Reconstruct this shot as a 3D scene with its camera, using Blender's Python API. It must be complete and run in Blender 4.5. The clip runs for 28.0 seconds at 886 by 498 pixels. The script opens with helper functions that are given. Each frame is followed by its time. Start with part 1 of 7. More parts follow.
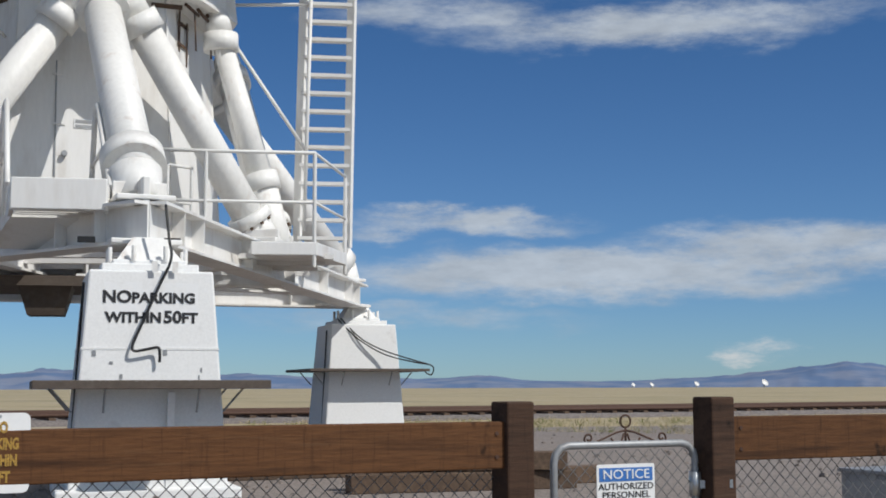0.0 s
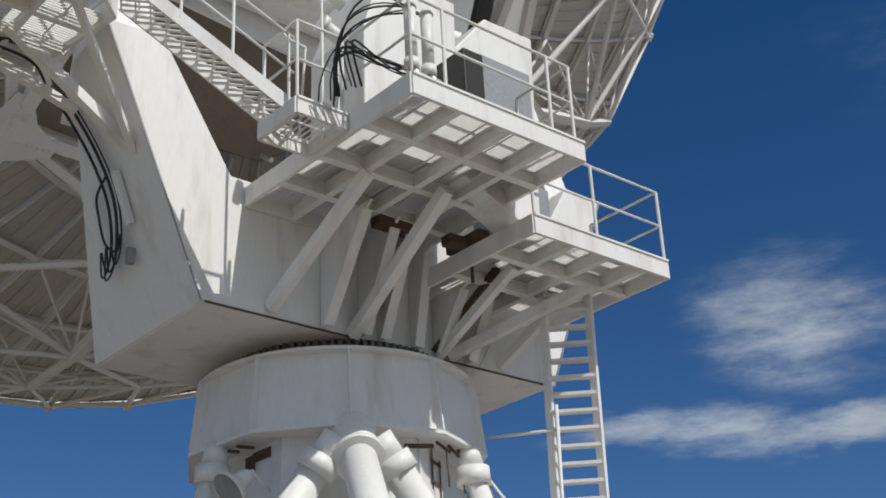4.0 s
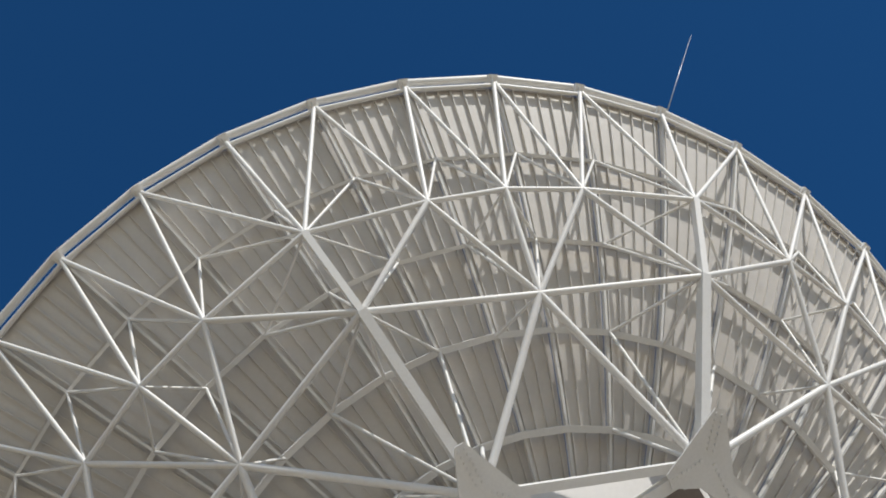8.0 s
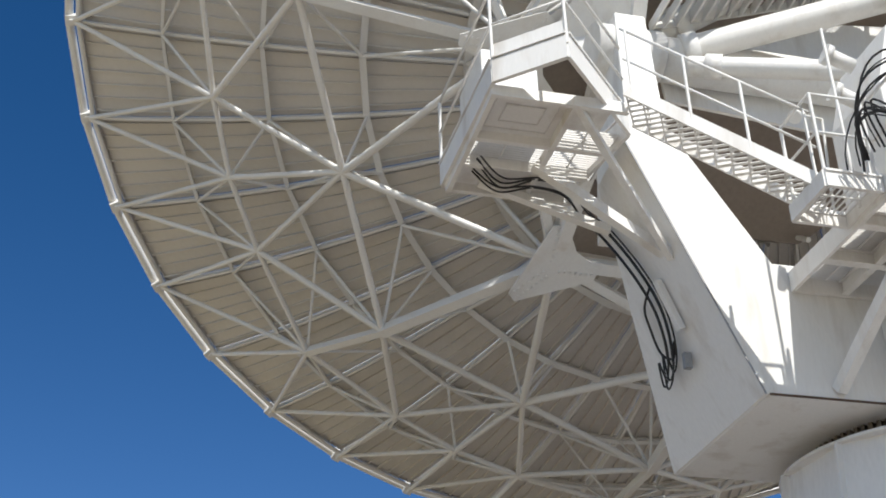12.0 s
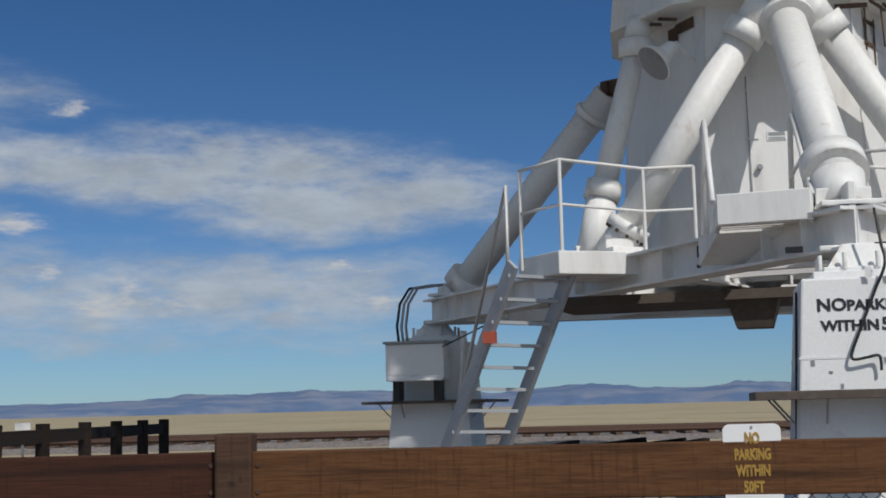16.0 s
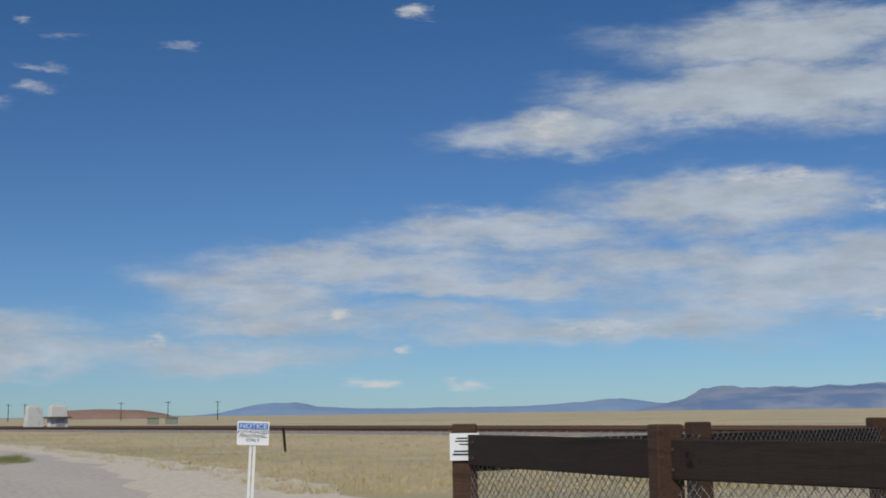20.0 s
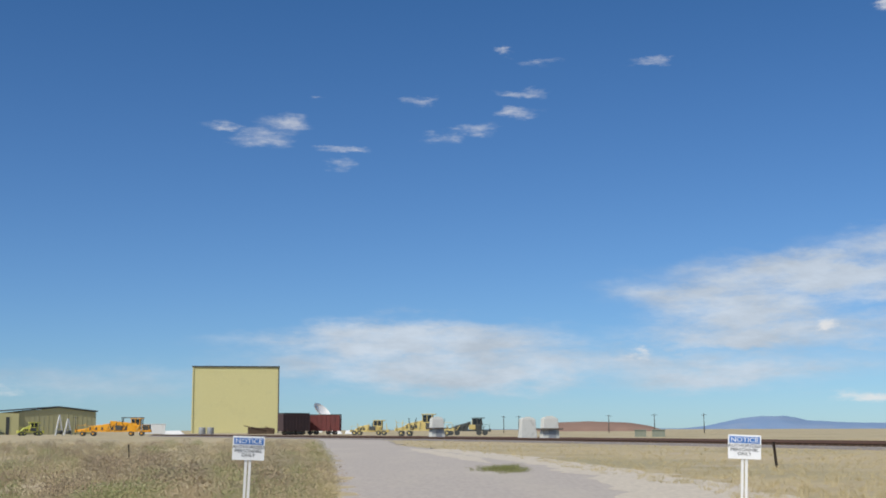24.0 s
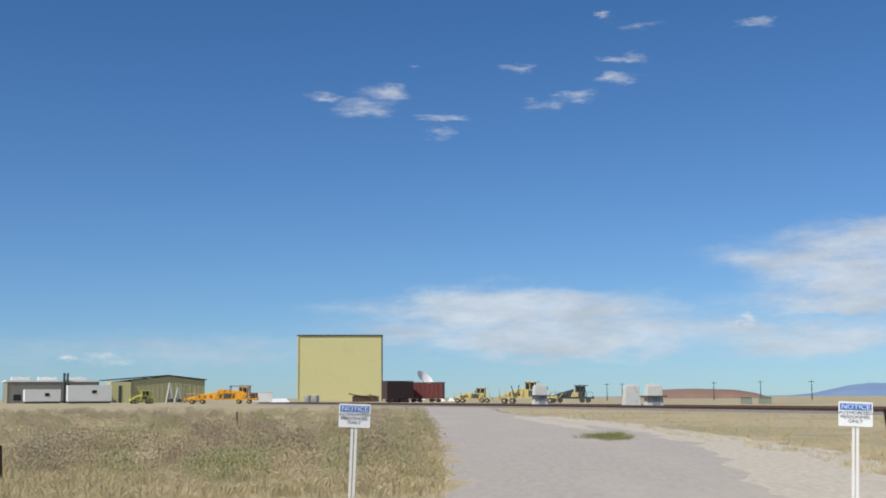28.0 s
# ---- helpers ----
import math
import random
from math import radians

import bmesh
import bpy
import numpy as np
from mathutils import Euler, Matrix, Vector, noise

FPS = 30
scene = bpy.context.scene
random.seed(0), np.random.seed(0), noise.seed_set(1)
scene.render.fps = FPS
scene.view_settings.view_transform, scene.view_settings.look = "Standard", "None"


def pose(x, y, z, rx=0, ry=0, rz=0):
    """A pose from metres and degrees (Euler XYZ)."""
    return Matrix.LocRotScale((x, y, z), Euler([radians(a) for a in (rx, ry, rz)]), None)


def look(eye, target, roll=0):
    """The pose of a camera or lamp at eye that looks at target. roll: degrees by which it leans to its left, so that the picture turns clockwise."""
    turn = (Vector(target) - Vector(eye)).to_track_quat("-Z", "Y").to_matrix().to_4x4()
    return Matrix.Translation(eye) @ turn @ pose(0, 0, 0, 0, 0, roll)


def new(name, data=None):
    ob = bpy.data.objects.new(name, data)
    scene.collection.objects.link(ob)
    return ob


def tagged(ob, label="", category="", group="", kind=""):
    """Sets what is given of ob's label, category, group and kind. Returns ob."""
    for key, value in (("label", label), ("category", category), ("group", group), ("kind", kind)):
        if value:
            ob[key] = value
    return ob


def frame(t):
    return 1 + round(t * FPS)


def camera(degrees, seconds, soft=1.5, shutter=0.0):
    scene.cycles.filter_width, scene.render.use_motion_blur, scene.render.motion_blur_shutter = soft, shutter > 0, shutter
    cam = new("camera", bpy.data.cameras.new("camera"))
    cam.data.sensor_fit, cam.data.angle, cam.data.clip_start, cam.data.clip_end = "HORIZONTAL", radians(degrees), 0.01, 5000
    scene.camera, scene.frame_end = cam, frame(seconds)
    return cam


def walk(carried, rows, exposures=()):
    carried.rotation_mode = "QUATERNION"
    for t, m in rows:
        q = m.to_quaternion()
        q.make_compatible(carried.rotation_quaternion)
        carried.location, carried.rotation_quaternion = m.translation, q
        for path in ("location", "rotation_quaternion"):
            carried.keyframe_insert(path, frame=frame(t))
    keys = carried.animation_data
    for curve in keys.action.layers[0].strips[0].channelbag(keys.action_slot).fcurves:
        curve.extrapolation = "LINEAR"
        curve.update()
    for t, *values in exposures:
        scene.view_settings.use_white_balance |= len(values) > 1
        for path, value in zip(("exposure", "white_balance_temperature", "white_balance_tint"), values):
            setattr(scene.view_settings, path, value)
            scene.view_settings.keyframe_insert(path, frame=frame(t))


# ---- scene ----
# stops by which the film's exposure drifts while panning
EXPOSURES = [(0.0, -0.17), (0.5, -0.3), (1.0, -0.4), (3.0, -0.4), (5.5, -0.05), (8.0, 0.02), (9.0, 0.06), (11.0, 0.25), (12.0, 0.33), (13.5, 0.25), (15.5, -0.32), (16.0, -0.45), (17.0, -0.46), (18.5, -0.36), (20.0, -0.3), (23.0, 0.0), (24.0, 0.1), (28.0, 0.14)]
cam = camera(37.645, 28.0, 1.8)
EYE_Z = 1.2
# seconds, the eye's place, and the camera's turn in degrees; it is held in the hand and swings with the body
TURNS = [
    (0.0, 0.045, 0.000, 96.092, 0.187, -12.623),
    (0.5, 0.030, 0.000, 96.936, 0.353, -8.383),
    (1.0, 0.015, 0.000, 97.180, 0.182, -4.395),
    (1.5, 0.007, 0.000, 97.729, 0.078, -1.071),
    (2.0, 0.000, 0.000, 97.941, -0.051, 0.598),
    (2.5, 0.000, 0.000, 100.544, 0.510, 0.084),
    (3.0, 0.000, 0.000, 105.297, 1.440, -0.014),
    (3.5, 0.000, 0.000, 110.462, 2.313, -0.836),
    (5.5, -0.010, 0.000, 127.460, 3.587, -0.016),
    (6.0, -0.014, 0.000, 133.028, 4.354, -0.507),
    (6.5, -0.018, 0.000, 139.333, 5.324, 0.079),
    (7.0, -0.022, 0.000, 144.432, 5.798, 2.148),
    (7.5, -0.026, 0.000, 148.139, 5.503, 8.141),
    (8.0, -0.030, 0.000, 148.083, 3.643, 16.871),
    (8.5, -0.035, 0.000, 145.550, 2.663, 24.356),
    (9.0, -0.040, 0.000, 142.237, 3.033, 29.824),
    (9.5, -0.045, 0.000, 136.370, 3.370, 33.685),
    (10.0, -0.050, 0.000, 131.955, 3.321, 33.894),
    (10.5, -0.053, 0.000, 128.530, 2.843, 32.610),
    (11.0, -0.055, 0.000, 124.485, 2.186, 29.460),
    (11.5, -0.057, 0.000, 120.886, 1.313, 26.412),
    (12.0, -0.060, 0.000, 120.300, 1.512, 25.007),
    (12.5, -0.063, 0.000, 116.933, 1.100, 19.107),
    (13.0, -0.067, 0.000, 112.169, 0.026, 10.907),
    (13.5, -0.070, 0.000, 105.480, 0.209, 4.848),
    (15.5, -0.100, 0.000, 96.265, 0.083, 14.683),
    (16.0, -0.170, 0.000, 96.975, 1.371, 17.196),
    (16.5, -0.135, -0.003, 96.645, 0.932, 27.729),
    (17.0, -0.115, -0.005, 95.921, 0.904, 36.882),
    (17.5, -0.122, -0.010, 96.034, 0.689, 42.440),
    (18.0, -0.130, -0.015, 95.624, 0.755, 47.961),
    (18.5, -0.140, -0.022, 95.756, 1.224, 53.681),
    (19.0, -0.150, -0.030, 96.147, 1.060, 59.967),
    (19.5, -0.160, -0.040, 97.050, 0.753, 65.295),
    (20.0, -0.170, -0.050, 97.186, 0.697, 70.231),
    (20.5, -0.175, -0.055, 97.600, 0.964, 73.596),
    (22.5, -0.187, -0.075, 98.026, -0.120, 82.116),
    (23.0, -0.190, -0.080, 98.242, -0.183, 85.640),
    (23.5, -0.191, -0.082, 98.052, 0.078, 89.274),
    (24.0, -0.192, -0.084, 97.906, 0.176, 91.243),
    (24.5, -0.193, -0.086, 97.724, 0.624, 92.986),
    (25.0, -0.194, -0.088, 97.328, 0.653, 94.413),
    (25.5, -0.195, -0.090, 97.167, 0.420, 95.791),
    (26.0, -0.196, -0.092, 97.342, 0.460, 96.247),
    (26.5, -0.197, -0.094, 97.125, 0.328, 96.000),
    (27.0, -0.198, -0.096, 96.889, 0.477, 95.445),
    (27.5, -0.199, -0.098, 96.681, 0.225, 94.600),
    (28.0, -0.200, -0.100, 96.516, 0.276, 95.739),
]
walk(cam, [(t, pose(x, y, EYE_Z, a, b, c)) for t, x, y, a, b, c in TURNS], exposures=EXPOSURES)

# ---- light ----
SUN_AZ, SUN_EL = 134.0, 47.0  # degrees clockwise from +y, and up
world = bpy.data.worlds.new("sky")
scene.world = world
world.use_nodes = True


def sky_world():
    nt = world.node_tree
    nt.nodes.clear()
    N, L = nt.nodes.new, nt.links.new

    def math_node(op, a, b=None, c=None):
        n = N("ShaderNodeMath")
        n.operation = op
        for i, v in enumerate((a, b, c)):
            if v is None:
                continue
            if isinstance(v, (int, float)):
                n.inputs[i].default_value = v
            else:
                L(v, n.inputs[i])
        return n.outputs[0]

    out = N("ShaderNodeOutputWorld")
    bg = N("ShaderNodeBackground")
    bg.inputs[1].default_value = 0.085
    sky = N("ShaderNodeTexSky")
    sky.sky_type, sky.sun_disc = "NISHITA", False
    sky.sun_elevation, sky.sun_rotation = radians(SUN_EL), radians(SUN_AZ)
    sky.altitude, sky.air_density, sky.dust_density, sky.ozone_density = 2100, 1.0, 0.6, 2.2
    co = N("ShaderNodeTexCoord")
    sep = N("ShaderNodeSeparateXYZ")
    L(co.outputs["Generated"], sep.inputs[0])
    x, y, z = sep.outputs
    zc = math_node("ADD", math_node("MAXIMUM", z, 0.0), 0.13)
    # deeper blue overhead than near the horizon
    tint = N("ShaderNodeMix")
    tint.data_type = "RGBA"
    up = N("ShaderNodeMapRange")
    up.interpolation_type = "SMOOTHSTEP"
    L(z, up.inputs["Value"])
    up.inputs["From Min"].default_value, up.inputs["From Max"].default_value = 0.0, 0.72
    L(up.outputs[0], tint.inputs[0])
    tint.inputs[6].default_value, tint.inputs[7].default_value = (0.545, 0.78, 1.045, 1), (0.19, 0.642, 0.99, 1)
    blue = N("ShaderNodeMix")
    blue.data_type, blue.blend_type = "RGBA", "MULTIPLY"
    blue.inputs[0].default_value = 1.0
    L(sky.outputs[0], blue.inputs[6])
    L(tint.outputs[2], blue.inputs[7])
    # bearing and height of the view, in degrees
    az = math_node("MULTIPLY", math_node("ARCTAN2", x, y), 57.2958)
    el = math_node("MULTIPLY", math_node("ARCSINE", z), 57.2958)
    comb = N("ShaderNodeCombineXYZ")
    L(math_node("MULTIPLY", az, 0.055), comb.inputs[0])
    L(math_node("MULTIPLY", el, 0.17), comb.inputs[1])
    comb.inputs[2].default_value = 3.7

    def clouds(scale, detail, rough, off):
        n = N("ShaderNodeTexNoise")
        n.inputs["Scale"].default_value, n.inputs["Detail"].default_value = scale, detail
        n.inputs["Roughness"].default_value = rough
        mp = N("ShaderNodeVectorMath")
        mp.operation = "ADD"
        mp.inputs[1].default_value = off
        L(comb.outputs[0], mp.inputs[0])
        L(mp.outputs[0], n.inputs["Vector"])
        return n.outputs[0]

    # the view's bearing and height, frayed by a fine and a coarse noise
    pos = N("ShaderNodeCombineXYZ")
    L(az, pos.inputs[0])
    L(el, pos.inputs[1])

    def vec(op, a, b):
        n = N("ShaderNodeVectorMath")
        n.operation = op
        for i, v in enumerate((a, b)):
            if isinstance(v, tuple):
                n.inputs[i].default_value = v
            else:
                L(v, n.inputs[i])
        return n

    def fray(scale, size, off):
        n = N("ShaderNodeTexNoise")
        n.inputs["Scale"].default_value, n.inputs["Detail"].default_value = scale, 6
        n.inputs["Roughness"].default_value = 0.62
        L(vec("ADD", comb.outputs[0], off).outputs[0], n.inputs["Vector"])
        return vec("MULTIPLY", vec("SUBTRACT", n.outputs["Color"], (0.5, 0.5, 0.5)).outputs[0], size).outputs[0]

    wide = vec("ADD", pos.outputs[0], fray(2.6, (7.0, 3.4, 0), (1.3, 0, 0))).outputs[0]
    near = vec("ADD", pos.outputs[0], fray(11.0, (3.4, 1.2, 0), (7.1, 0, 0))).outputs[0]

    def gather(spots, where):
        total = None
        for spot in spots:
            a, e, wa, we = spot[:4]
            k = spot[4] if len(spot) > 4 else 1.0
            d = N("ShaderNodeVectorMath")
            d.operation = "MULTIPLY_ADD"
            L(where, d.inputs[0])
            d.inputs[1].default_value, d.inputs[2].default_value = (1 / wa, 1 / we, 0), (-a / wa, -e / we, 0)
            ln = N("ShaderNodeVectorMath")
            ln.operation = "LENGTH"
            L(d.outputs[0], ln.inputs[0])
            mr = N("ShaderNodeMapRange")
            mr.interpolation_type = "SMOOTHSTEP"
            L(ln.outputs["Value"], mr.inputs["Value"])
            mr.inputs["From Min"].default_value, mr.inputs["From Max"].default_value = 0.0, 2.0
            mr.inputs["To Min"].default_value, mr.inputs["To Max"].default_value = k, 0.0
            total = mr.outputs[0] if total is None else math_node("MAXIMUM", total, mr.outputs[0])
        return total

    # thin sheets and banks: bearing, height, half width, half depth, weight
    # the last five sheets are unseen, added behind and overhead for whiter fill light
    sheets = [(22.1, 15.6, 8, 0.9, 0.9), (10.7, 16.2, 3, 0.62, 0.6), (13.2, 7.2, 4.5, 0.5, 0.9), (18.2, 5, 10.5, 0.9, 1), (27.9, 5.7, 7.5, 1, 1), (10.7, 3.1, 7.5, 0.55, 0.5), (17.7, 20, 4, 2.75, 0.62), (14.4, 16.2, 3.25, 0.8, 0.65), (-17.4, 9.4, 3.75, 1.25, 0.85),
             (-51.7, 13.4, 8.25, 1.5, 1), (-44.3, 12.8, 7, 1.5, 0.9), (-42.4, 9.7, 3.75, 1.12, 1.2), (-54.4, 9, 3.5, 1, 1), (-35, 10.6, 8.25, 1.25, 0.9), (-27.5, 10.4, 8.75, 1.62, 1), (-22.8, 9.2, 6.25, 1.5, 1), (-38.4, 7.6, 2.25, 1, 0.8), (-53.4, 6.2, 12.5, 1.12, 0.95),
             (-43.9, 5.3, 22.5, 1.88, 0.85), (-25.3, 5.2, 10, 1.5, 0.85), (-36.4, 3.1, 25, 0.62, 0.5), (-41.3, 14.4, 5, 0.75, 0.6), (-36.3, 13.6, 3.75, 1, 0.5), (-56.4, 13.4, 6.5, 1.2, 1.2), (-64.6, 12.2, 4, 0.9, 1.1), (-54.6, 15.8, 6.25, 1.25, 1), (-57.3, 8.8, 6.25, 1.25, 1.1),
             (-67.2, 7.7, 6.25, 0.9, 1), (-73.5, 6.5, 6.5, 1.05, 1.1), (-68.5, 5.7, 7.5, 0.7, 0.9), (-64.8, 3.9, 12.5, 0.8, 0.8), (-77.2, 4.3, 6.25, 0.55, 0.8), (-82.1, 2.8, 10, 0.88, 0.6), (-92.8, 3.9, 6.5, 0.8, 0.95), (-90.4, 2.8, 8.25, 0.8, 0.8), (-78.3, 5.2, 4.25, 1, 1),
             (-78.4, 4, 3.75, 0.45, 0.9), (-78.9, 2.4, 6.25, 0.88, 0.7), (-107.6, 2, 12.5, 0.88, 0.4), (140, 12, 60, 6, 0.8), (75, 34, 34, 12, 1.1), (130, 48, 60, 16, 1.2), (-165, 30, 40, 12, 1.1), (178, 30, 40, 14, 1.2), (-150, 58, 50, 12, 1.1)]
    # small bright heaps: bearing, height, half width, half depth
    heaps = [(26.2, 1.6, 1.38, 0.35), (25.4, 1.2, 0.88, 0.3), (-44.3, 10.4, 1.75, 0.65), (-41.4, 9.5, 2, 0.7), (-32, 4.7, 1.25, 0.45), (-30.7, 5.3, 0.55, 0.6), (-28.7, 4.8, 1.2, 0.42), (-48, 5.3, 2.25, 0.35), (-48.5, 3.9, 1.5, 0.33),
             (-51.1, 4, 1.25, 0.23), (-41.6, 3.9, 0.65, 0.23), (-34.1, 6.1, 0.6, 0.33), (-33.4, 13, 0.55, 0.35), (-35.1, 8.1, 1, 0.38), (-46.6, 8.2, 0.62, 0.3), (-51.4, 8.6, 0.55, 0.35), (-54.9, 9.9, 1, 0.35), (-21.2, 6.3, 0.62, 0.2),
             (-20.1, 4.8, 0.75, 0.3), (-75, 4.3, 0.55, 0.2), (-73.2, 1.3, 1, 0.23), (-69.2, 1.2, 1, 0.23), (-71.8, 2.7, 0.4, 0.23), (-63.3, 3.7, 2.25, 0.3), (-65.5, 12.5, 1, 0.45), (-56.1, 10, 1.5, 0.3), (-71.1, 17.5, 0.7, 0.25),
             (-99.3, 12.7, 1.2, 0.42, 0.68), (-98.1, 13.4, 1.1, 0.34, 0.68), (-101.1, 13.2, 0.84, 0.16, 0.68), (-95.8, 11.6, 0.7, 0.26, 0.68), (-95.5, 12.3, 0.9, 0.12, 0.68), (-92.3, 14.4, 0.76, 0.2, 0.68), (-89.6, 13.1, 0.76, 0.26, 0.68), (-91.2, 12.8, 0.8, 0.22, 0.68), (-87.7, 14.7, 0.9, 0.16, 0.68),
             (-87.9, 13.9, 0.9, 0.18, 0.68), (-88.5, 16.6, 0.44, 0.18, 0.68), (-87.1, 16, 0.8, 0.16, 0.68), (-82, 15.9, 0.9, 0.16, 0.68), (-96.8, 14.5, 0.4, 0.14, 0.68), (-110.3, 1.7, 0.9, 0.3, 0.95), (-111.9, 1.7, 0.5, 0.17, 0.95), (-82.5, 3.3, 0.62, 0.15, 0.95)]

    def limit(v, lo, hi, top):
        r = N("ShaderNodeMapRange")
        r.interpolation_type = "SMOOTHSTEP"
        L(v, r.inputs["Value"])
        r.inputs["From Min"].default_value, r.inputs["From Max"].default_value, r.inputs["To Max"].default_value = lo, hi, top
        return r.outputs[0]

    fine = clouds(7.5, 13, 0.66, (0, 0, 0))
    big = clouds(2.2, 4, 0.55, (4.3, 1.2, 0))
    thin = math_node("ADD", math_node("MULTIPLY", math_node("SUBTRACT", fine, 0.5), 1.5), math_node("MULTIPLY", math_node("SUBTRACT", big, 0.5), 0.9))
    veil = limit(math_node("MULTIPLY", gather(sheets, wide), math_node("MULTIPLY_ADD", thin, 1.15, 1.0)), 0.10, 0.95, 0.9)
    heap = limit(math_node("MULTIPLY", gather(heaps, near), math_node("MULTIPLY_ADD", math_node("SUBTRACT", fine, 0.5), 3.4, 1.0)), 0.12, 1.5, 0.80)
    shade = N("ShaderNodeMapRange")
    L(clouds(6.0, 9, 0.62, (0.05, -0.12, 0.4)), shade.inputs["Value"])
    shade.inputs["From Min"].default_value, shade.inputs["From Max"].default_value = 0.34, 0.68
    shade.inputs["To Min"].default_value, shade.inputs["To Max"].default_value = 6.1, 8.0

    def over(below, f, colour, level):
        w = N("ShaderNodeMix")
        w.data_type, w.blend_type = "RGBA", "MULTIPLY"
        w.inputs[0].default_value = 1.0
        w.inputs[6].default_value = (*colour, 1)
        if isinstance(level, float):
            w.inputs[7].default_value = (level, level, level, 1)
        else:
            L(level, w.inputs[7])
        m = N("ShaderNodeMix")
        m.data_type = "RGBA"
        L(f, m.inputs[0])
        L(below, m.inputs[6])
        L(w.outputs[2], m.inputs[7])
        return m.outputs[2]

    mix = over(over(blue.outputs[2], veil, (0.86, 0.96, 1.08), shade.outputs[0]), heap, (1.0, 0.99, 0.98), 8.8)
    L(mix, bg.inputs[0])
    L(bg.outputs[0], out.inputs[0])


sky_world()
sun = new("sun", bpy.data.lights.new("sun", "SUN"))
sun.data.energy, sun.data.angle, sun.data.color = 3.8, radians(0.53), (1.0, 0.97, 0.92)
sun_dir = Vector((math.sin(radians(SUN_AZ)) * math.cos(radians(SUN_EL)),
                  math.cos(radians(SUN_AZ)) * math.cos(radians(SUN_EL)), math.sin(radians(SUN_EL))))
sun.matrix_world = look(sun_dir * 60 + Vector((0, 15, 0)), (0, 15, 0))

# ---- materials ----


def material(name, base, rough=0.6, metal=0.0, dirt=None, dirt_amount=0.4, scale=3.0, grain=60.0, bump=0.15,
             spread=0.12, stretch=(1, 1, 1), per_piece=0.0, dirt_level=0.55, bump_dist=0.01):
    """A surface with a broad stain, a fine grain, and a little relief, in the object's own metres."""
    m = bpy.data.materials.new(name)
    m.use_nodes = True
    nt = m.node_tree
    N, L = nt.nodes.new, nt.links.new
    b = nt.nodes["Principled BSDF"]
    b.inputs["Roughness"].default_value, b.inputs["Metallic"].default_value = rough, metal
    geo = N("ShaderNodeNewGeometry")
    mp = N("ShaderNodeMapping")
    mp.inputs["Scale"].default_value = stretch
    L(geo.outputs["Position"], mp.inputs["Vector"])

    def noise_node(s, detail, vec=mp.outputs[0]):
        n = N("ShaderNodeTexNoise")
        n.inputs["Scale"].default_value, n.inputs["Detail"].default_value = s, detail
        n.inputs["Roughness"].default_value = 0.6
        L(vec, n.inputs["Vector"])
        return n.outputs[0]

    def ramp(v, a, bb, lo, hi):
        r = N("ShaderNodeMapRange")
        r.inputs["From Min"].default_value, r.inputs["From Max"].default_value = a, bb
        r.inputs["To Min"].default_value, r.inputs["To Max"].default_value = lo, hi
        L(v, r.inputs["Value"])
        return r.outputs[0]

    fine = noise_node(grain, 4)
    broad = noise_node(scale, 5)
    hsv = N("ShaderNodeHueSaturation")
    hsv.inputs["Color"].default_value = (*base, 1)
    val = ramp(fine, 0.3, 0.7, 1 - spread, 1 + spread)
    if per_piece:
        info = N("ShaderNodeObjectInfo")
        mul = N("ShaderNodeMath")
        mul.operation = "MULTIPLY"
        L(val, mul.inputs[0])
        L(ramp(info.outputs["Random"], 0, 1, 1 - per_piece, 1 + per_piece), mul.inputs[1])
        val = mul.outputs[0]
    L(val, hsv.inputs["Value"])
    colour = hsv.outputs[0]
    if dirt:
        mix = N("ShaderNodeMix")
        mix.data_type = "RGBA"
        L(ramp(broad, dirt_level, dirt_level + 0.2, 0, dirt_amount), mix.inputs[0])
        L(colour, mix.inputs[6])
        mix.inputs[7].default_value = (*dirt, 1)
        colour = mix.outputs[2]
    L(colour, b.inputs["Base Color"])
    if bump:
        bp = N("ShaderNodeBump")
        bp.inputs["Strength"].default_value, bp.inputs["Distance"].default_value = bump, bump_dist
        L(fine, bp.inputs["Height"])
        L(bp.outputs[0], b.inputs["Normal"])
    return m


WHITE = material("weathered_white_paint", (0.80, 0.79, 0.765), 0.5, dirt=(0.50, 0.44, 0.37), dirt_amount=0.5, scale=2.2, grain=25, spread=0.03, bump=0.05, stretch=(1, 1, 0.22), dirt_level=0.52)
WHITE_CLEAN = material("white_panel_paint", (0.61, 0.585, 0.55), 0.6, dirt=(0.46, 0.42, 0.37), dirt_amount=0.35, scale=0.7, grain=12, spread=0.025, bump=0.03, per_piece=0.03)
STRUT = material("white_strut_paint", (0.74, 0.73, 0.705), 0.45, dirt=(0.5, 0.42, 0.34), dirt_amount=0.3, scale=1.1, grain=20, spread=0.03, bump=0.03, per_piece=0.04)
PIPE = material("rust_spotted_white_paint", (0.80, 0.79, 0.76), 0.5, dirt=(0.36, 0.21, 0.11), dirt_amount=0.7, scale=3.0, grain=18, spread=0.05, bump=0.05, dirt_level=0.60, stretch=(1, 1, 0.6))
PIER = material("painted_concrete", (0.80, 0.80, 0.785), 0.75, dirt=(0.34, 0.32, 0.29), dirt_amount=0.7, scale=2.4, grain=45, spread=0.05, bump=0.06, dirt_level=0.62)
GREYSTEEL = material("grey_steel", (0.32, 0.33, 0.34), 0.5, 0.3, dirt=(0.16, 0.12, 0.09), scale=3, grain=30)
DARKSTEEL = material("dark_greased_steel", (0.035, 0.033, 0.03), 0.5, 0.4, grain=40)
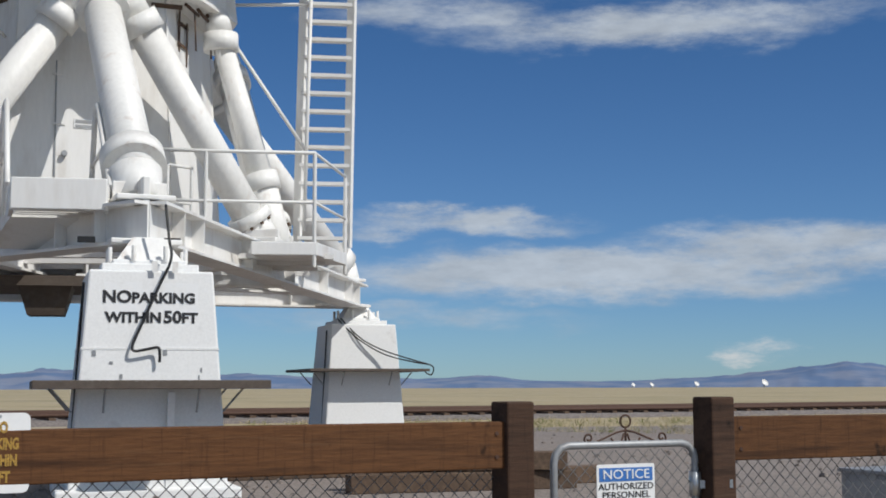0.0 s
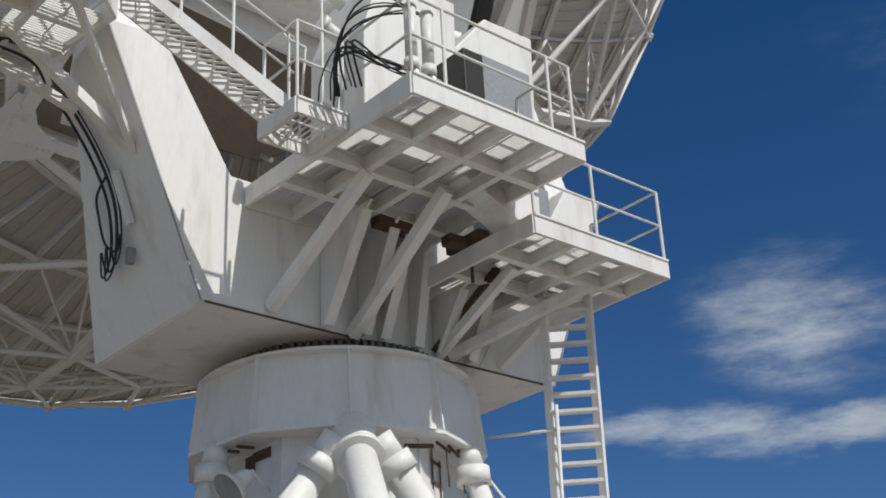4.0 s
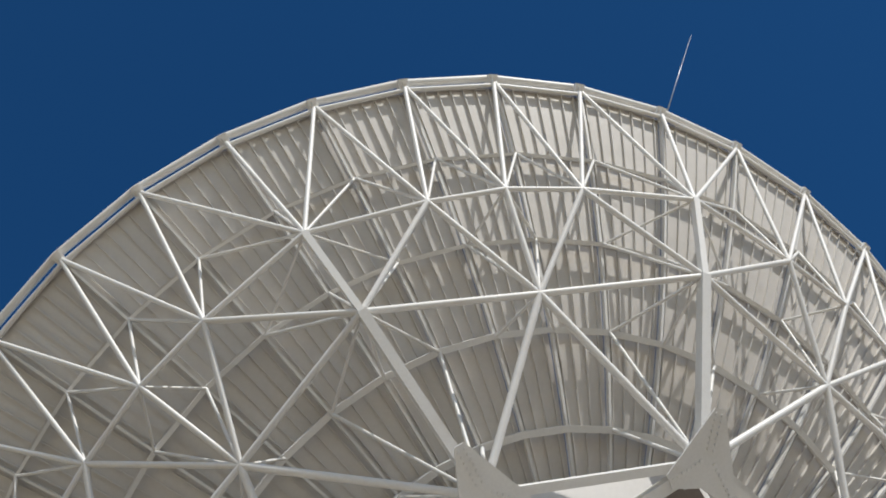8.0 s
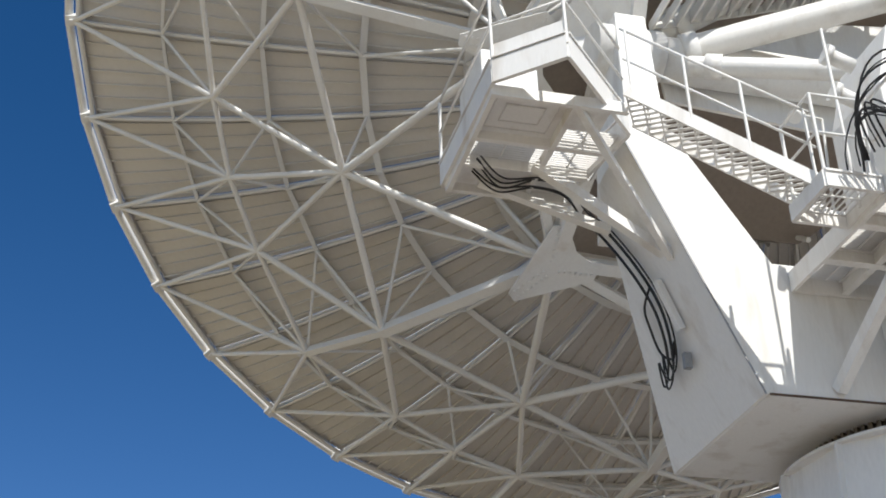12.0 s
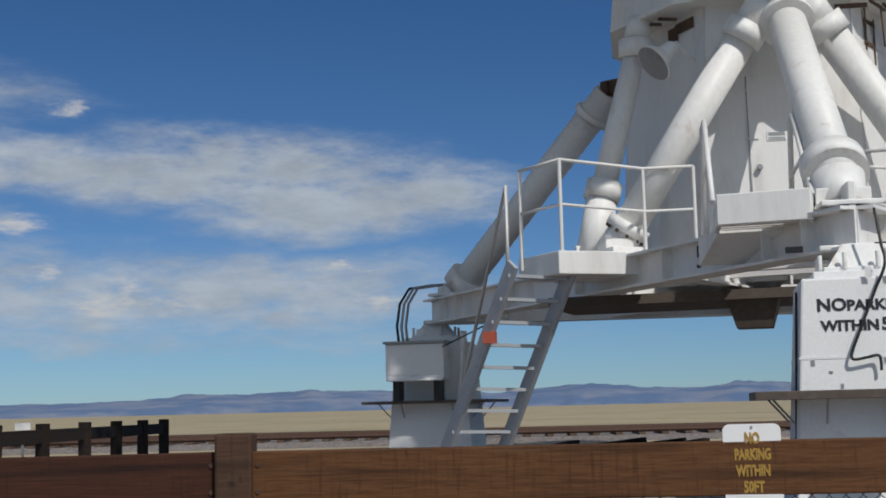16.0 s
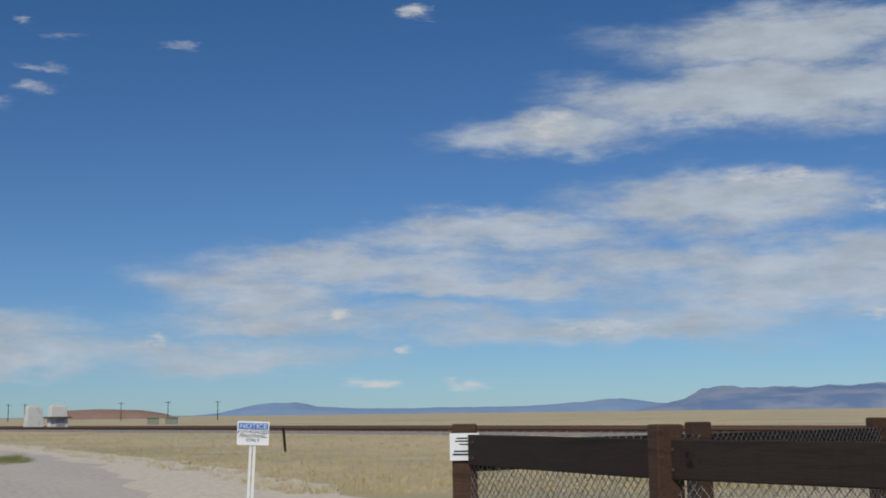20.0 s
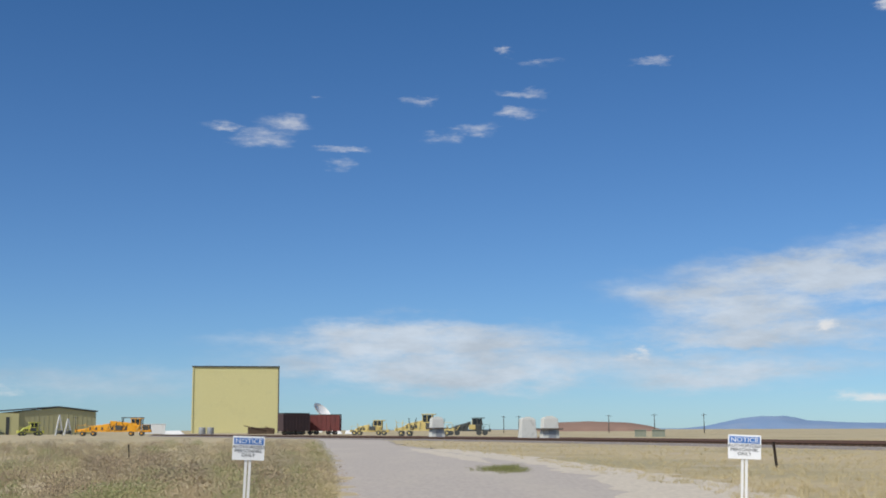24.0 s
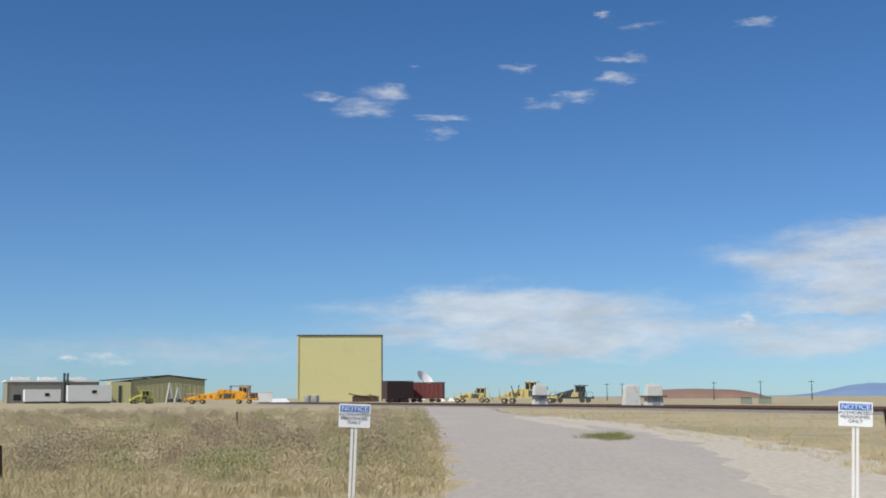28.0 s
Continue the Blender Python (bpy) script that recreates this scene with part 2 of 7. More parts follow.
BLACK = material("black_rubber", (0.015, 0.015, 0.016), 0.5, grain=80, bump=0.05)
GALV = material("galvanised_steel", (0.50, 0.52, 0.53), 0.38, 0.8, dirt=(0.25, 0.25, 0.25), grain=50, bump=0.05)
WIRE = material("dull_fence_wire", (0.20, 0.20, 0.20), 0.5, 0.6, grain=60, bump=0)


def timber_material(name, base, dark, grey):
    """Sawn wood in its own length: long grain, saw marks across it, knots, dark weather streaks."""
    m = bpy.data.materials.new(name)
    m.use_nodes = True
    nt = m.node_tree
    N, L = nt.nodes.new, nt.links.new
    b = nt.nodes["Principled BSDF"]
    b.inputs["Roughness"].default_value = 0.8
    b.inputs["Specular IOR Level"].default_value = 0.25
    co = N("ShaderNodeTexCoord")
    info = N("ShaderNodeObjectInfo")
    off = N("ShaderNodeMath")
    off.operation = "MULTIPLY"
    L(info.outputs["Random"], off.inputs[0])
    off.inputs[1].default_value = 40.0
    shift = N("ShaderNodeVectorMath")
    L(co.outputs["Object"], shift.inputs[0])
    L(off.outputs[0], shift.inputs[1])

    def nz(stretch, scale, detail, rough=0.6):
        mp = N("ShaderNodeMapping")
        mp.inputs["Scale"].default_value = stretch
        L(shift.outputs[0], mp.inputs["Vector"])
        n = N("ShaderNodeTexNoise")
        n.inputs["Scale"].default_value, n.inputs["Detail"].default_value, n.inputs["Roughness"].default_value = scale, detail, rough
        L(mp.outputs[0], n.inputs["Vector"])
        return n.outputs[0]

    def mix(f, lo, hi, a, c, top=1.0):
        r = N("ShaderNodeMapRange")
        r.inputs["From Min"].default_value, r.inputs["From Max"].default_value, r.inputs["To Max"].default_value = lo, hi, top
        L(f, r.inputs["Value"])
        x = N("ShaderNodeMix")
        x.data_type = "RGBA"
        L(r.outputs[0], x.inputs[0])
        for i, v in ((6, a), (7, c)):
            if isinstance(v, tuple):
                x.inputs[i].default_value = (*v, 1)
            else:
                L(v, x.inputs[i])
        return x.outputs[2]

    grain = nz((0.7, 9, 9), 9, 6, 0.7)
    saw = nz((26, 0.6, 1.6), 2.2, 3)
    c = mix(grain, 0.40, 0.70, base, dark, 0.6)
    c = mix(saw, 0.55, 0.72, c, dark, 0.55)
    c = mix(nz((0.35, 4, 6), 2.3, 6), 0.50, 0.68, c, dark, 0.9)
    c = mix(nz((1.6, 1.6, 1.2), 3.1, 3), 0.66, 0.72, c, tuple(v * 0.35 for v in dark), 0.9)
    c = mix(nz((0.6, 5, 12), 3.0, 6), 0.60, 0.78, c, grey, 0.45)
    hs = N("ShaderNodeHueSaturation")
    r = N("ShaderNodeMapRange")
    r.inputs["To Min"].default_value, r.inputs["To Max"].default_value = 0.72, 1.12
    L(info.outputs["Random"], r.inputs["Value"])
    L(r.outputs[0], hs.inputs["Value"])
    L(c, hs.inputs["Color"])
    L(hs.outputs[0], b.inputs["Base Color"])
    bp = N("ShaderNodeBump")
    bp.inputs["Strength"].default_value, bp.inputs["Distance"].default_value = 0.6, 0.006
    L(grain, bp.inputs["Height"])
    L(bp.outputs[0], b.inputs["Normal"])
    return m


TIMBER = timber_material("stained_brown_timber", (0.165, 0.072, 0.028), (0.045, 0.020, 0.010), (0.19, 0.11, 0.055))
TIMBER_RED = timber_material("red_brown_timber", (0.072, 0.026, 0.014), (0.022, 0.010, 0.007), (0.11, 0.055, 0.035))
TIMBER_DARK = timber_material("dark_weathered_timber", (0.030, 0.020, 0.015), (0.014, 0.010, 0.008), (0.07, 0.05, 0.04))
TIMBER_POST = timber_material("weathered_post_timber", (0.078, 0.042, 0.026), (0.028, 0.016, 0.011), (0.15, 0.105, 0.07))
TIE = material("old_railway_tie", (0.11, 0.07, 0.045), 0.85, dirt=(0.22, 0.15, 0.09), dirt_amount=0.7, scale=6, grain=30, spread=0.3, bump=0.5, per_piece=0.25)
SIGNWHITE = material("white_sign_enamel", (0.82, 0.82, 0.81), 0.35, dirt=(0.5, 0.48, 0.44), dirt_amount=0.25, scale=8, grain=40, spread=0.02, bump=0.02)
SIGNBLUE = material("blue_sign_enamel", (0.05, 0.17, 0.47), 0.35, grain=40, spread=0.05, bump=0)
SIGNBLACK = material("black_sign_ink", (0.02, 0.02, 0.022), 0.5, grain=40, bump=0)
SIGNGOLD = material("faded_gold_lettering", (0.42, 0.25, 0.045), 0.5, dirt=(0.05, 0.04, 0.03), dirt_amount=0.9, scale=90, grain=40, bump=0, dirt_level=0.5)
# brown that carries the deep shade behind the dish's hub
TAUPE = material("shade_browned_panel", (0.25, 0.205, 0.17), 0.7, dirt=(0.16, 0.13, 0.105), scale=0.8, grain=10, spread=0.08, bump=0.05)
RUST = material("dark_rust", (0.10, 0.062, 0.042), 0.85, dirt=(0.16, 0.085, 0.04), dirt_amount=0.8, scale=5, grain=30, spread=0.3, bump=0.3)
SHELF = material("dull_brown_steel", (0.10, 0.078, 0.062), 0.7, 0.1, dirt=(0.22, 0.19, 0.16), scale=4, grain=20, spread=0.15)
GEARBROWN = material("dusty_gear_steel", (0.17, 0.145, 0.12), 0.7, 0.2, dirt=(0.06, 0.05, 0.04), dirt_amount=0.7, scale=6, grain=30, spread=0.2)
YELLOW = material("yellow_edge_paint", (0.62, 0.50, 0.13), 0.6, grain=30)

# ---- building blocks ----


class Build:
    """Collects plain solids into one mesh."""

    def __init__(self):
        self.v, self.f, self.s = [], [], []

    def add(self, verts, faces, smooth=False):
        o = len(self.v)
        self.v += [tuple(p) for p in verts]
        self.f += [tuple(o + i for i in q) for q in faces]
        self.s += [smooth] * len(faces)
        return self

    def box(self, c, size, m=None, taper=1.0):
        x, y, z = (a / 2 for a in size)
        vs = [Vector((sx * x * (taper if sz > 0 else 1), sy * y * (taper if sz > 0 else 1), sz * z)) for sz in (-1, 1) for sx, sy in ((-1, -1), (1, -1), (1, 1), (-1, 1))]
        if m is not None:
            vs = [m.to_3x3() @ p for p in vs]
        return self.add([p + Vector(c) for p in vs], [(3, 2, 1, 0), (4, 5, 6, 7), (0, 1, 5, 4), (1, 2, 6, 5), (2, 3, 7, 6), (3, 0, 4, 7)])

    def bar(self, p, q, w, h, up=(0, 0, 1)):
        """A square bar from p to q, w wide and h deep along up."""
        p, q, up = Vector(p), Vector(q), Vector(up)
        d = (q - p).normalized()
        s = d.cross(up)
        s = s.normalized() if s.length > 1e-5 else d.orthogonal().normalized()
        u = s.cross(d)
        vs = [o + s * (a * w / 2) + u * (b * h / 2) for o in (p, q) for a, b in ((-1, -1), (1, -1), (1, 1), (-1, 1))]
        return self.add(vs, [(3, 2, 1, 0), (4, 5, 6, 7), (0, 1, 5, 4), (1, 2, 6, 5), (2, 3, 7, 6), (3, 0, 4, 7)])

    def sweep(self, pts, outline, up=(0, 0, 1), closed=False):
        """One solid: an outline in (side, up) carried along a line of points."""
        pts, up = [Vector(p) for p in pts], Vector(up)
        n, m, o = len(pts), len(outline), len(self.v)
        for i, p in enumerate(pts):
            a = pts[i - 1] if (i or closed) else p
            c = pts[(i + 1) % n] if (i < n - 1 or closed) else p
            d0, d1 = (p - a), (c - p)
            d0 = d0.normalized() if d0.length > 1e-6 else d1.normalized()
            d1 = d1.normalized() if d1.length > 1e-6 else d0
            d = (d0 + d1).normalized() if (d0 + d1).length > 1e-4 else d1
            s = d.cross(up)
            s = s.normalized() if s.length > 0.05 else d.orthogonal().normalized()
            u = s.cross(d)
            k = min(1.6, 1 / max(0.3, d.dot(d1)))
            self.v += [tuple(p + s * (x * k) + u * y) for x, y in outline]
        for i in range(n if closed else n - 1):
            e = (i + 1) % n
            self.f += [(o + i * m + k, o + i * m + (k + 1) % m, o + e * m + (k + 1) % m, o + e * m + k) for k in range(m)]
            self.s += [m > 4 and m != 12] * m
        if not closed:
            self.f += [tuple(o + k for k in reversed(range(m))), tuple(o + (n - 1) * m + k for k in range(m))]
            self.s += [False, False]
        return self

    def strip(self, pts, w, h, up=(0, 0, 1)):
        return self.sweep(pts, [(-w / 2, -h / 2), (w / 2, -h / 2), (w / 2, h / 2), (-w / 2, h / 2)], up)

    def ibeam(self, p, q, w, h, t=0.03):
        a, b, c = w / 2, h / 2, t / 2
        return self.sweep([p, q], [(-a, -b), (a, -b), (a, -b + t), (c, -b + t), (c, b - t), (a, b - t), (a, b), (-a, b), (-a, b - t), (-c, b - t), (-c, -b + t), (-a, -b + t)])

    def tube(self, p, q, r, r2=None, n=10, caps=True):
        p, q = Vector(p), Vector(q)
        r2 = r if r2 is None else r2
        d = (q - p).normalized()
        a = d.orthogonal().normalized()
        b = d.cross(a)
        ring = [a * math.cos(k * 2 * math.pi / n) + b * math.sin(k * 2 * math.pi / n) for k in range(n)]
        o = len(self.v)
        self.v += [tuple(p + g * r) for g in ring] + [tuple(q + g * r2) for g in ring]
        for k in range(n):
            j = (k + 1) % n
            self.f.append((o + k, o + j, o + n + j, o + n + k))
            self.s.append(True)
        if caps:
            self.f += [tuple(o + k for k in reversed(range(n))), tuple(o + n + k for k in range(n))]
            self.s += [False, False]
        return self

    def path(self, pts, r, n=8):
        """A bent round bar through the points; its frame turns with the bends."""
        P = [Vector(p) for p in pts]
        P = [p for i, p in enumerate(P) if i == 0 or (p - P[i - 1]).length > 1e-5]
        o, side = len(self.v), None
        for i, p in enumerate(P):
            d0 = (p - P[i - 1]).normalized() if i else (P[1] - p).normalized()
            d1 = (P[i + 1] - p).normalized() if i < len(P) - 1 else d0
            d = (d0 + d1).normalized() if (d0 + d1).length > 1e-3 else d1
            side = d.orthogonal().normalized() if side is None else (side - d * side.dot(d))
            side = side.normalized() if side.length > 1e-3 else d.orthogonal().normalized()
            w = d.cross(side)
            self.v += [tuple(p + (side * math.cos(k * 2 * math.pi / n) + w * math.sin(k * 2 * math.pi / n)) * r) for k in range(n)]
        for i in range(len(P) - 1):
            self.f += [(o + i * n + k, o + i * n + (k + 1) % n, o + (i + 1) * n + (k + 1) % n, o + (i + 1) * n + k) for k in range(n)]
            self.s += [True] * n
        e = o + (len(P) - 1) * n
        self.f += [tuple(o + k for k in reversed(range(n))), tuple(e + k for k in range(n))]
        self.s += [False, False]
        return self

    def prism(self, poly, lo, hi, m=None):
        """An outline in the plane, raised from lo to hi."""
        n = len(poly)
        vs = [Vector((x, y, z)) for z in (lo, hi) for x, y in poly]
        if m is not None:
            vs = [m @ p for p in vs]
        return self.add(vs, [tuple(reversed(range(n))), tuple(range(n, 2 * n))] + [(k, (k + 1) % n, n + (k + 1) % n, n + k) for k in range(n)])

    def hull(self, lower, upper):
        """A solid between two outlines of as many corners."""
        n = len(lower)
        return self.add(list(lower) + list(upper), [tuple(reversed(range(n))), tuple(range(n, 2 * n))] + [(k, (k + 1) % n, n + (k + 1) % n, n + k) for k in range(n)])

    def mesh(self, name):
        me = bpy.data.meshes.new(name)
        me.from_pydata(self.v, [], self.f)
        me.polygons.foreach_set("use_smooth", self.s)
        me.update()
        return me


def smooth_line(pts, n=7):
    """A soft curve through the given points."""
    out = []
    P = [pts[0]] + list(pts) + [pts[-1]]
    for k in range(1, len(P) - 2):
        p0, p1, p2, p3 = (Vector(q) for q in P[k - 1:k + 3])
        for i in range(n):
            t = i / n
            out.append(0.5 * (2 * p1 + (p2 - p0) * t + (2 * p0 - 5 * p1 + 4 * p2 - p3) * t * t + (3 * p1 - p0 - 3 * p2 + p3) * t ** 3))
    return out + [Vector(pts[-1])]


def thing(name, at, label, category, group="", kind=""):
    ob = new(name)
    ob.matrix_basis = at if isinstance(at, Matrix) else pose(*at)
    ob.empty_display_size = 0.2
    return tagged(ob, label, category, group, kind)


def part(name, b, mat, parent, label="", m=None, bevel=0.0):
    me = b.mesh(name) if isinstance(b, Build) else b
    if not me.materials:
        me.materials.append(mat)
    ob = new(name, me)
    ob.parent = parent
    if m is not None:
        ob.matrix_basis = m
    if bevel:
        mod = ob.modifiers.new("edge", "BEVEL")
        mod.width, mod.segments, mod.limit_method = bevel, 2, "ANGLE"
    return tagged(ob, label)


def solo(name, b, mat, label, category, group="", kind="", at=None, bevel=0.0):
    """A thing of one mesh."""
    ob = part(name, b, mat, None, label, at, bevel)
    return tagged(ob, label, category, group, kind)


UNIT_TUBE = Build().tube((0, 0, 0), (0, 0, 1), 1.0, n=10)
UNIT_BAR = Build().box((0, 0, 0.5), (1, 1, 1))
unit_meshes = {}


def stick(name, p, q, r, mat, parent, label="", square=None, up=(0, 0, 1)):
    """A round or square member from p to q; alike members share one mesh."""
    key = (mat.name, bool(square))
    if key not in unit_meshes:
        me = (UNIT_BAR if square else UNIT_TUBE).mesh("member")
        me.materials.append(mat)
        unit_meshes[key] = me
    p, q = Vector(p), Vector(q)
    d = q - p
    z = d.normalized()
    x = Vector(up).cross(z)
    x = x.normalized() if x.length > 1e-4 else z.orthogonal().normalized()
    y = z.cross(x)
    sx, sy = square if square else (r, r)
    m = Matrix(((x.x * sx, y.x * sy, d.x, p.x), (x.y * sx, y.y * sy, d.y, p.y), (x.z * sx, y.z * sy, d.z, p.z), (0, 0, 0, 1)))
    ob = new(name, unit_meshes[key])
    ob.parent = parent
    ob.matrix_basis = m
    return tagged(ob, label)


def lettering(text, size, mat, parent, at, name="lettering", squeeze=1.0, align="CENTER", bold=0.0):
    cu = bpy.data.curves.new(name, "FONT")
    cu.body, cu.size, cu.extrude, cu.align_x, cu.align_y = text, size, 0.002, align, "CENTER"
    cu.resolution_u, cu.offset = 3, bold
    tmp = bpy.data.objects.new(name, cu)
    scene.collection.objects.link(tmp)
    me = bpy.data.meshes.new_from_object(tmp.evaluated_get(bpy.context.evaluated_depsgraph_get()))
    bpy.data.objects.remove(tmp)
    me.materials.clear()
    me.materials.append(mat)
    return part(name, me, mat, parent, "", at @ Matrix.Diagonal((squeeze, 1, 1, 1)))


def arc(cx, cy, r, a0, a1, n):
    return [(cx + r * math.cos(radians(a0 + (a1 - a0) * k / n)), cy + r * math.sin(radians(a0 + (a1 - a0) * k / n))) for k in range(n + 1)]


def rounded(w, h, r, n=4):
    return (arc(w / 2 - r, h / 2 - r, r, 0, 90, n) + arc(-w / 2 + r, h / 2 - r, r, 90, 180, n)
            + arc(-w / 2 + r, -h / 2 + r, r, 180, 270, n) + arc(w / 2 - r, -h / 2 + r, r, 270, 360, n))

# ---- ground, tracks, road, distance ----


def ground_material():
    m = bpy.data.materials.new("dry_plain")
    m.use_nodes = True
    nt = m.node_tree
    N, L = nt.nodes.new, nt.links.new
    b = nt.nodes["Principled BSDF"]
    b.inputs["Roughness"].default_value = 0.95
    geo = N("ShaderNodeNewGeometry")

    def ns(s, d=5, r=0.6):
        n = N("ShaderNodeTexNoise")
        n.inputs["Scale"].default_value, n.inputs["Detail"].default_value, n.inputs["Roughness"].default_value = s, d, r
        L(geo.outputs["Position"], n.inputs["Vector"])
        return n.outputs[0]

    def mixc(f, a, c, lo, hi):
        r = N("ShaderNodeMapRange")
        r.inputs["From Min"].default_value, r.inputs["From Max"].default_value = lo, hi
        L(f, r.inputs["Value"])
        mx = N("ShaderNodeMix")
        mx.data_type = "RGBA"
        L(r.outputs[0], mx.inputs[0])
        for i, v in ((6, a), (7, c)):
            if isinstance(v, tuple):
                mx.inputs[i].default_value = (*v, 1)
            else:
                L(v, mx.inputs[i])
        return mx.outputs[2]

    straw = mixc(ns(0.9), (0.43, 0.35, 0.21), (0.36, 0.29, 0.17), 0.4, 0.65)
    sage = mixc(ns(0.05, 6), straw, (0.27, 0.24, 0.135), 0.48, 0.66)
    soil = mixc(ns(0.16, 7), sage, (0.42, 0.35, 0.265), 0.56, 0.70)
    fine = mixc(ns(14, 3), soil, (0.30, 0.24, 0.15), 0.55, 0.8)
    L(fine, b.inputs["Base Color"])
    bp = N("ShaderNodeBump")
    bp.inputs["Strength"].default_value, bp.inputs["Distance"].default_value = 0.5, 0.05
    L(ns(9, 6), bp.inputs["Height"])
    L(bp.outputs[0], b.inputs["Normal"])
    return m


GROUND = ground_material()
GRAVEL = material("grey_gravel", (0.235, 0.200, 0.178), 0.95, dirt=(0.16, 0.15, 0.135), dirt_amount=0.6, scale=1.2, grain=16, spread=0.4, bump=0.9, bump_dist=0.03)
ROAD = material("worn_dirt_road", (0.385, 0.338, 0.295), 0.95, dirt=(0.46, 0.41, 0.335), dirt_amount=0.6, scale=0.4, grain=9, spread=0.09, stretch=(0.16, 1, 1), bump=0.25, bump_dist=0.02, dirt_level=0.5)
SAND = material("pale_sandy_soil", (0.49, 0.43, 0.345), 0.95, dirt=(0.40, 0.35, 0.295), dirt_amount=0.8, scale=0.8, grain=9, spread=0.14, stretch=(0.3, 1, 1), bump=0.25, bump_dist=0.02)
BALLAST = material("dark_ballast", (0.19, 0.165, 0.15), 0.95, dirt=(0.10, 0.085, 0.075), scale=2, grain=9, spread=0.4, bump=0.8, bump_dist=0.04)
RAIL = material("rusty_rail", (0.085, 0.045, 0.03), 0.7, 0.3, grain=10, spread=0.2)

b = Build()
radii = [0, 15, 30, 60, 120, 250, 500, 1000, 2000, 4600]
n = 64
vs = [Vector((0, 0, 0))]
for r in radii[1:]:
    vs += [Vector((r * math.cos(2 * math.pi * k / n), r * math.sin(2 * math.pi * k / n), 0)) for k in range(n)]
fs = [(0, 1 + k, 1 + (k + 1) % n) for k in range(n)]
for i in range(len(radii) - 2):
    o = 1 + i * n
    fs += [(o + k, o + n + k, o + n + (k + 1) % n, o + (k + 1) % n) for k in range(n)]
b.add(vs, fs)
solo("ground", b, GROUND, "dry grassy plain reaching to the mountains", "ground", kind="structure")


def sheet(name, outline, z, mat, label, category, ragged=0.9):
    bb = Build()
    edge = []
    for i, (x, y) in enumerate(outline):
        a, c = Vector((x, y)), Vector(outline[(i + 1) % len(outline)])
        n = max(1, min(60, int((c - a).length / 0.5)))
        for j in range(n):
            p = a.lerp(c, j / n)
            s = ragged * min(1.0, p.length / 18)
            edge.append((p.x + s * noise.noise(Vector((p.x * .7, p.y * .7, 3))), p.y + s * noise.fractal(Vector((p.x * .45, p.y * .45, 8)), 1.0, 2.0, 3)))
    bb.prism(edge, -0.2, z)
    return solo(name, bb, mat, label, category, kind="structure")


# gravel pad round the antenna, with a gently sloping edge
pad = [Vector((-1.0 + 15.5 * math.cos(2 * math.pi * k / 40), 19.5 + 12.8 * math.sin(2 * math.pi * k / 40), 0.0)) for k in range(40)]
inner = [Vector((-1.0 + 13.5 * math.cos(2 * math.pi * k / 40), 19.5 + 10.8 * math.sin(2 * math.pi * k / 40), 0.25)) for k in range(40)]
solo("gravel_pad", Build().hull([p - Vector((0, 0, 0.2)) for p in pad], pad).hull(pad, inner), GRAVEL, "grey gravel pad under the antenna", "gravel", kind="structure")
sheet("yard", [(-9.9, 3.7), (-5.2, 4.4), (3.1, 6.7), (9, 7.9), (34, 12), (36, 38), (-8, 38), (-16.6, 30), (-13.2, 16), (-12.6, 10)], 0.012, GRAVEL, "gravel yard behind the fence", "gravel")
# dark ground added round the camera, to cut the bounce under the dish
sheet("gravel_path", [(13, -14), (13, 7.9), (9, 7.7), (3.1, 6.5), (-5.2, 4.2), (-9.8, 3.5), (-13.4, 3.6), (-13.2, -2.6), (-9, -14)], 0.014, GRAVEL, "grey gravel added near the camera to cut ground bounce", "gravel", 0.3)
sheet("road", [(-13, 3.6), (-15, 4.0), (-26, 4.4), (-40, 2.9), (-57, 1.6), (-80, -2.2), (-100, -5.6), (-137, -8.6), (-230, -19), (-232, -28), (-169, -20), (-110, -12.8), (-60, -6.6), (-30, -3.1), (-18, -1.8), (-13, -2.0)], 0.016, ROAD, "pale dirt road running out over the plain", "road")

sheet("sandy_verge", [(-11, 3.2), (-16, 2.4), (-22, 2.4), (-30, 3.0), (-42, 2.4), (-57, 0.4), (-80, -3.0), (-80, -1.2), (-57, 2.6), (-40, 4.6), (-26, 5.6), (-17, 5.4), (-11, 4.6)], 0.020, SAND, "pale sandy strip along the road", "sand", 0.5)
sheet("sandy_patch", [(-46, 0.6), (-56, -1.0), (-76, -3.6), (-84, -3.9), (-72, -2.0), (-56, 0.2)], 0.021, SAND, "pale sandy patch on the road", "sand", 0.25)

# two rail lines that curve away over the plain
TRACK = [(95, 78), (60, 66), (23, 55), (-18, 44.5), (-55, 33), (-95, 19), (-135, 3), (-190, -24), (-260, -60)]


def track_line(off):
    out = []
    for i, (x, y) in enumerate(TRACK):
        a = Vector(TRACK[max(i - 1, 0)])
        c = Vector(TRACK[min(i + 1, len(TRACK) - 1)])
        d = (c - a).normalized()
        out.append(Vector((x - d.y * off, y + d.x * off, 0)))
    return out


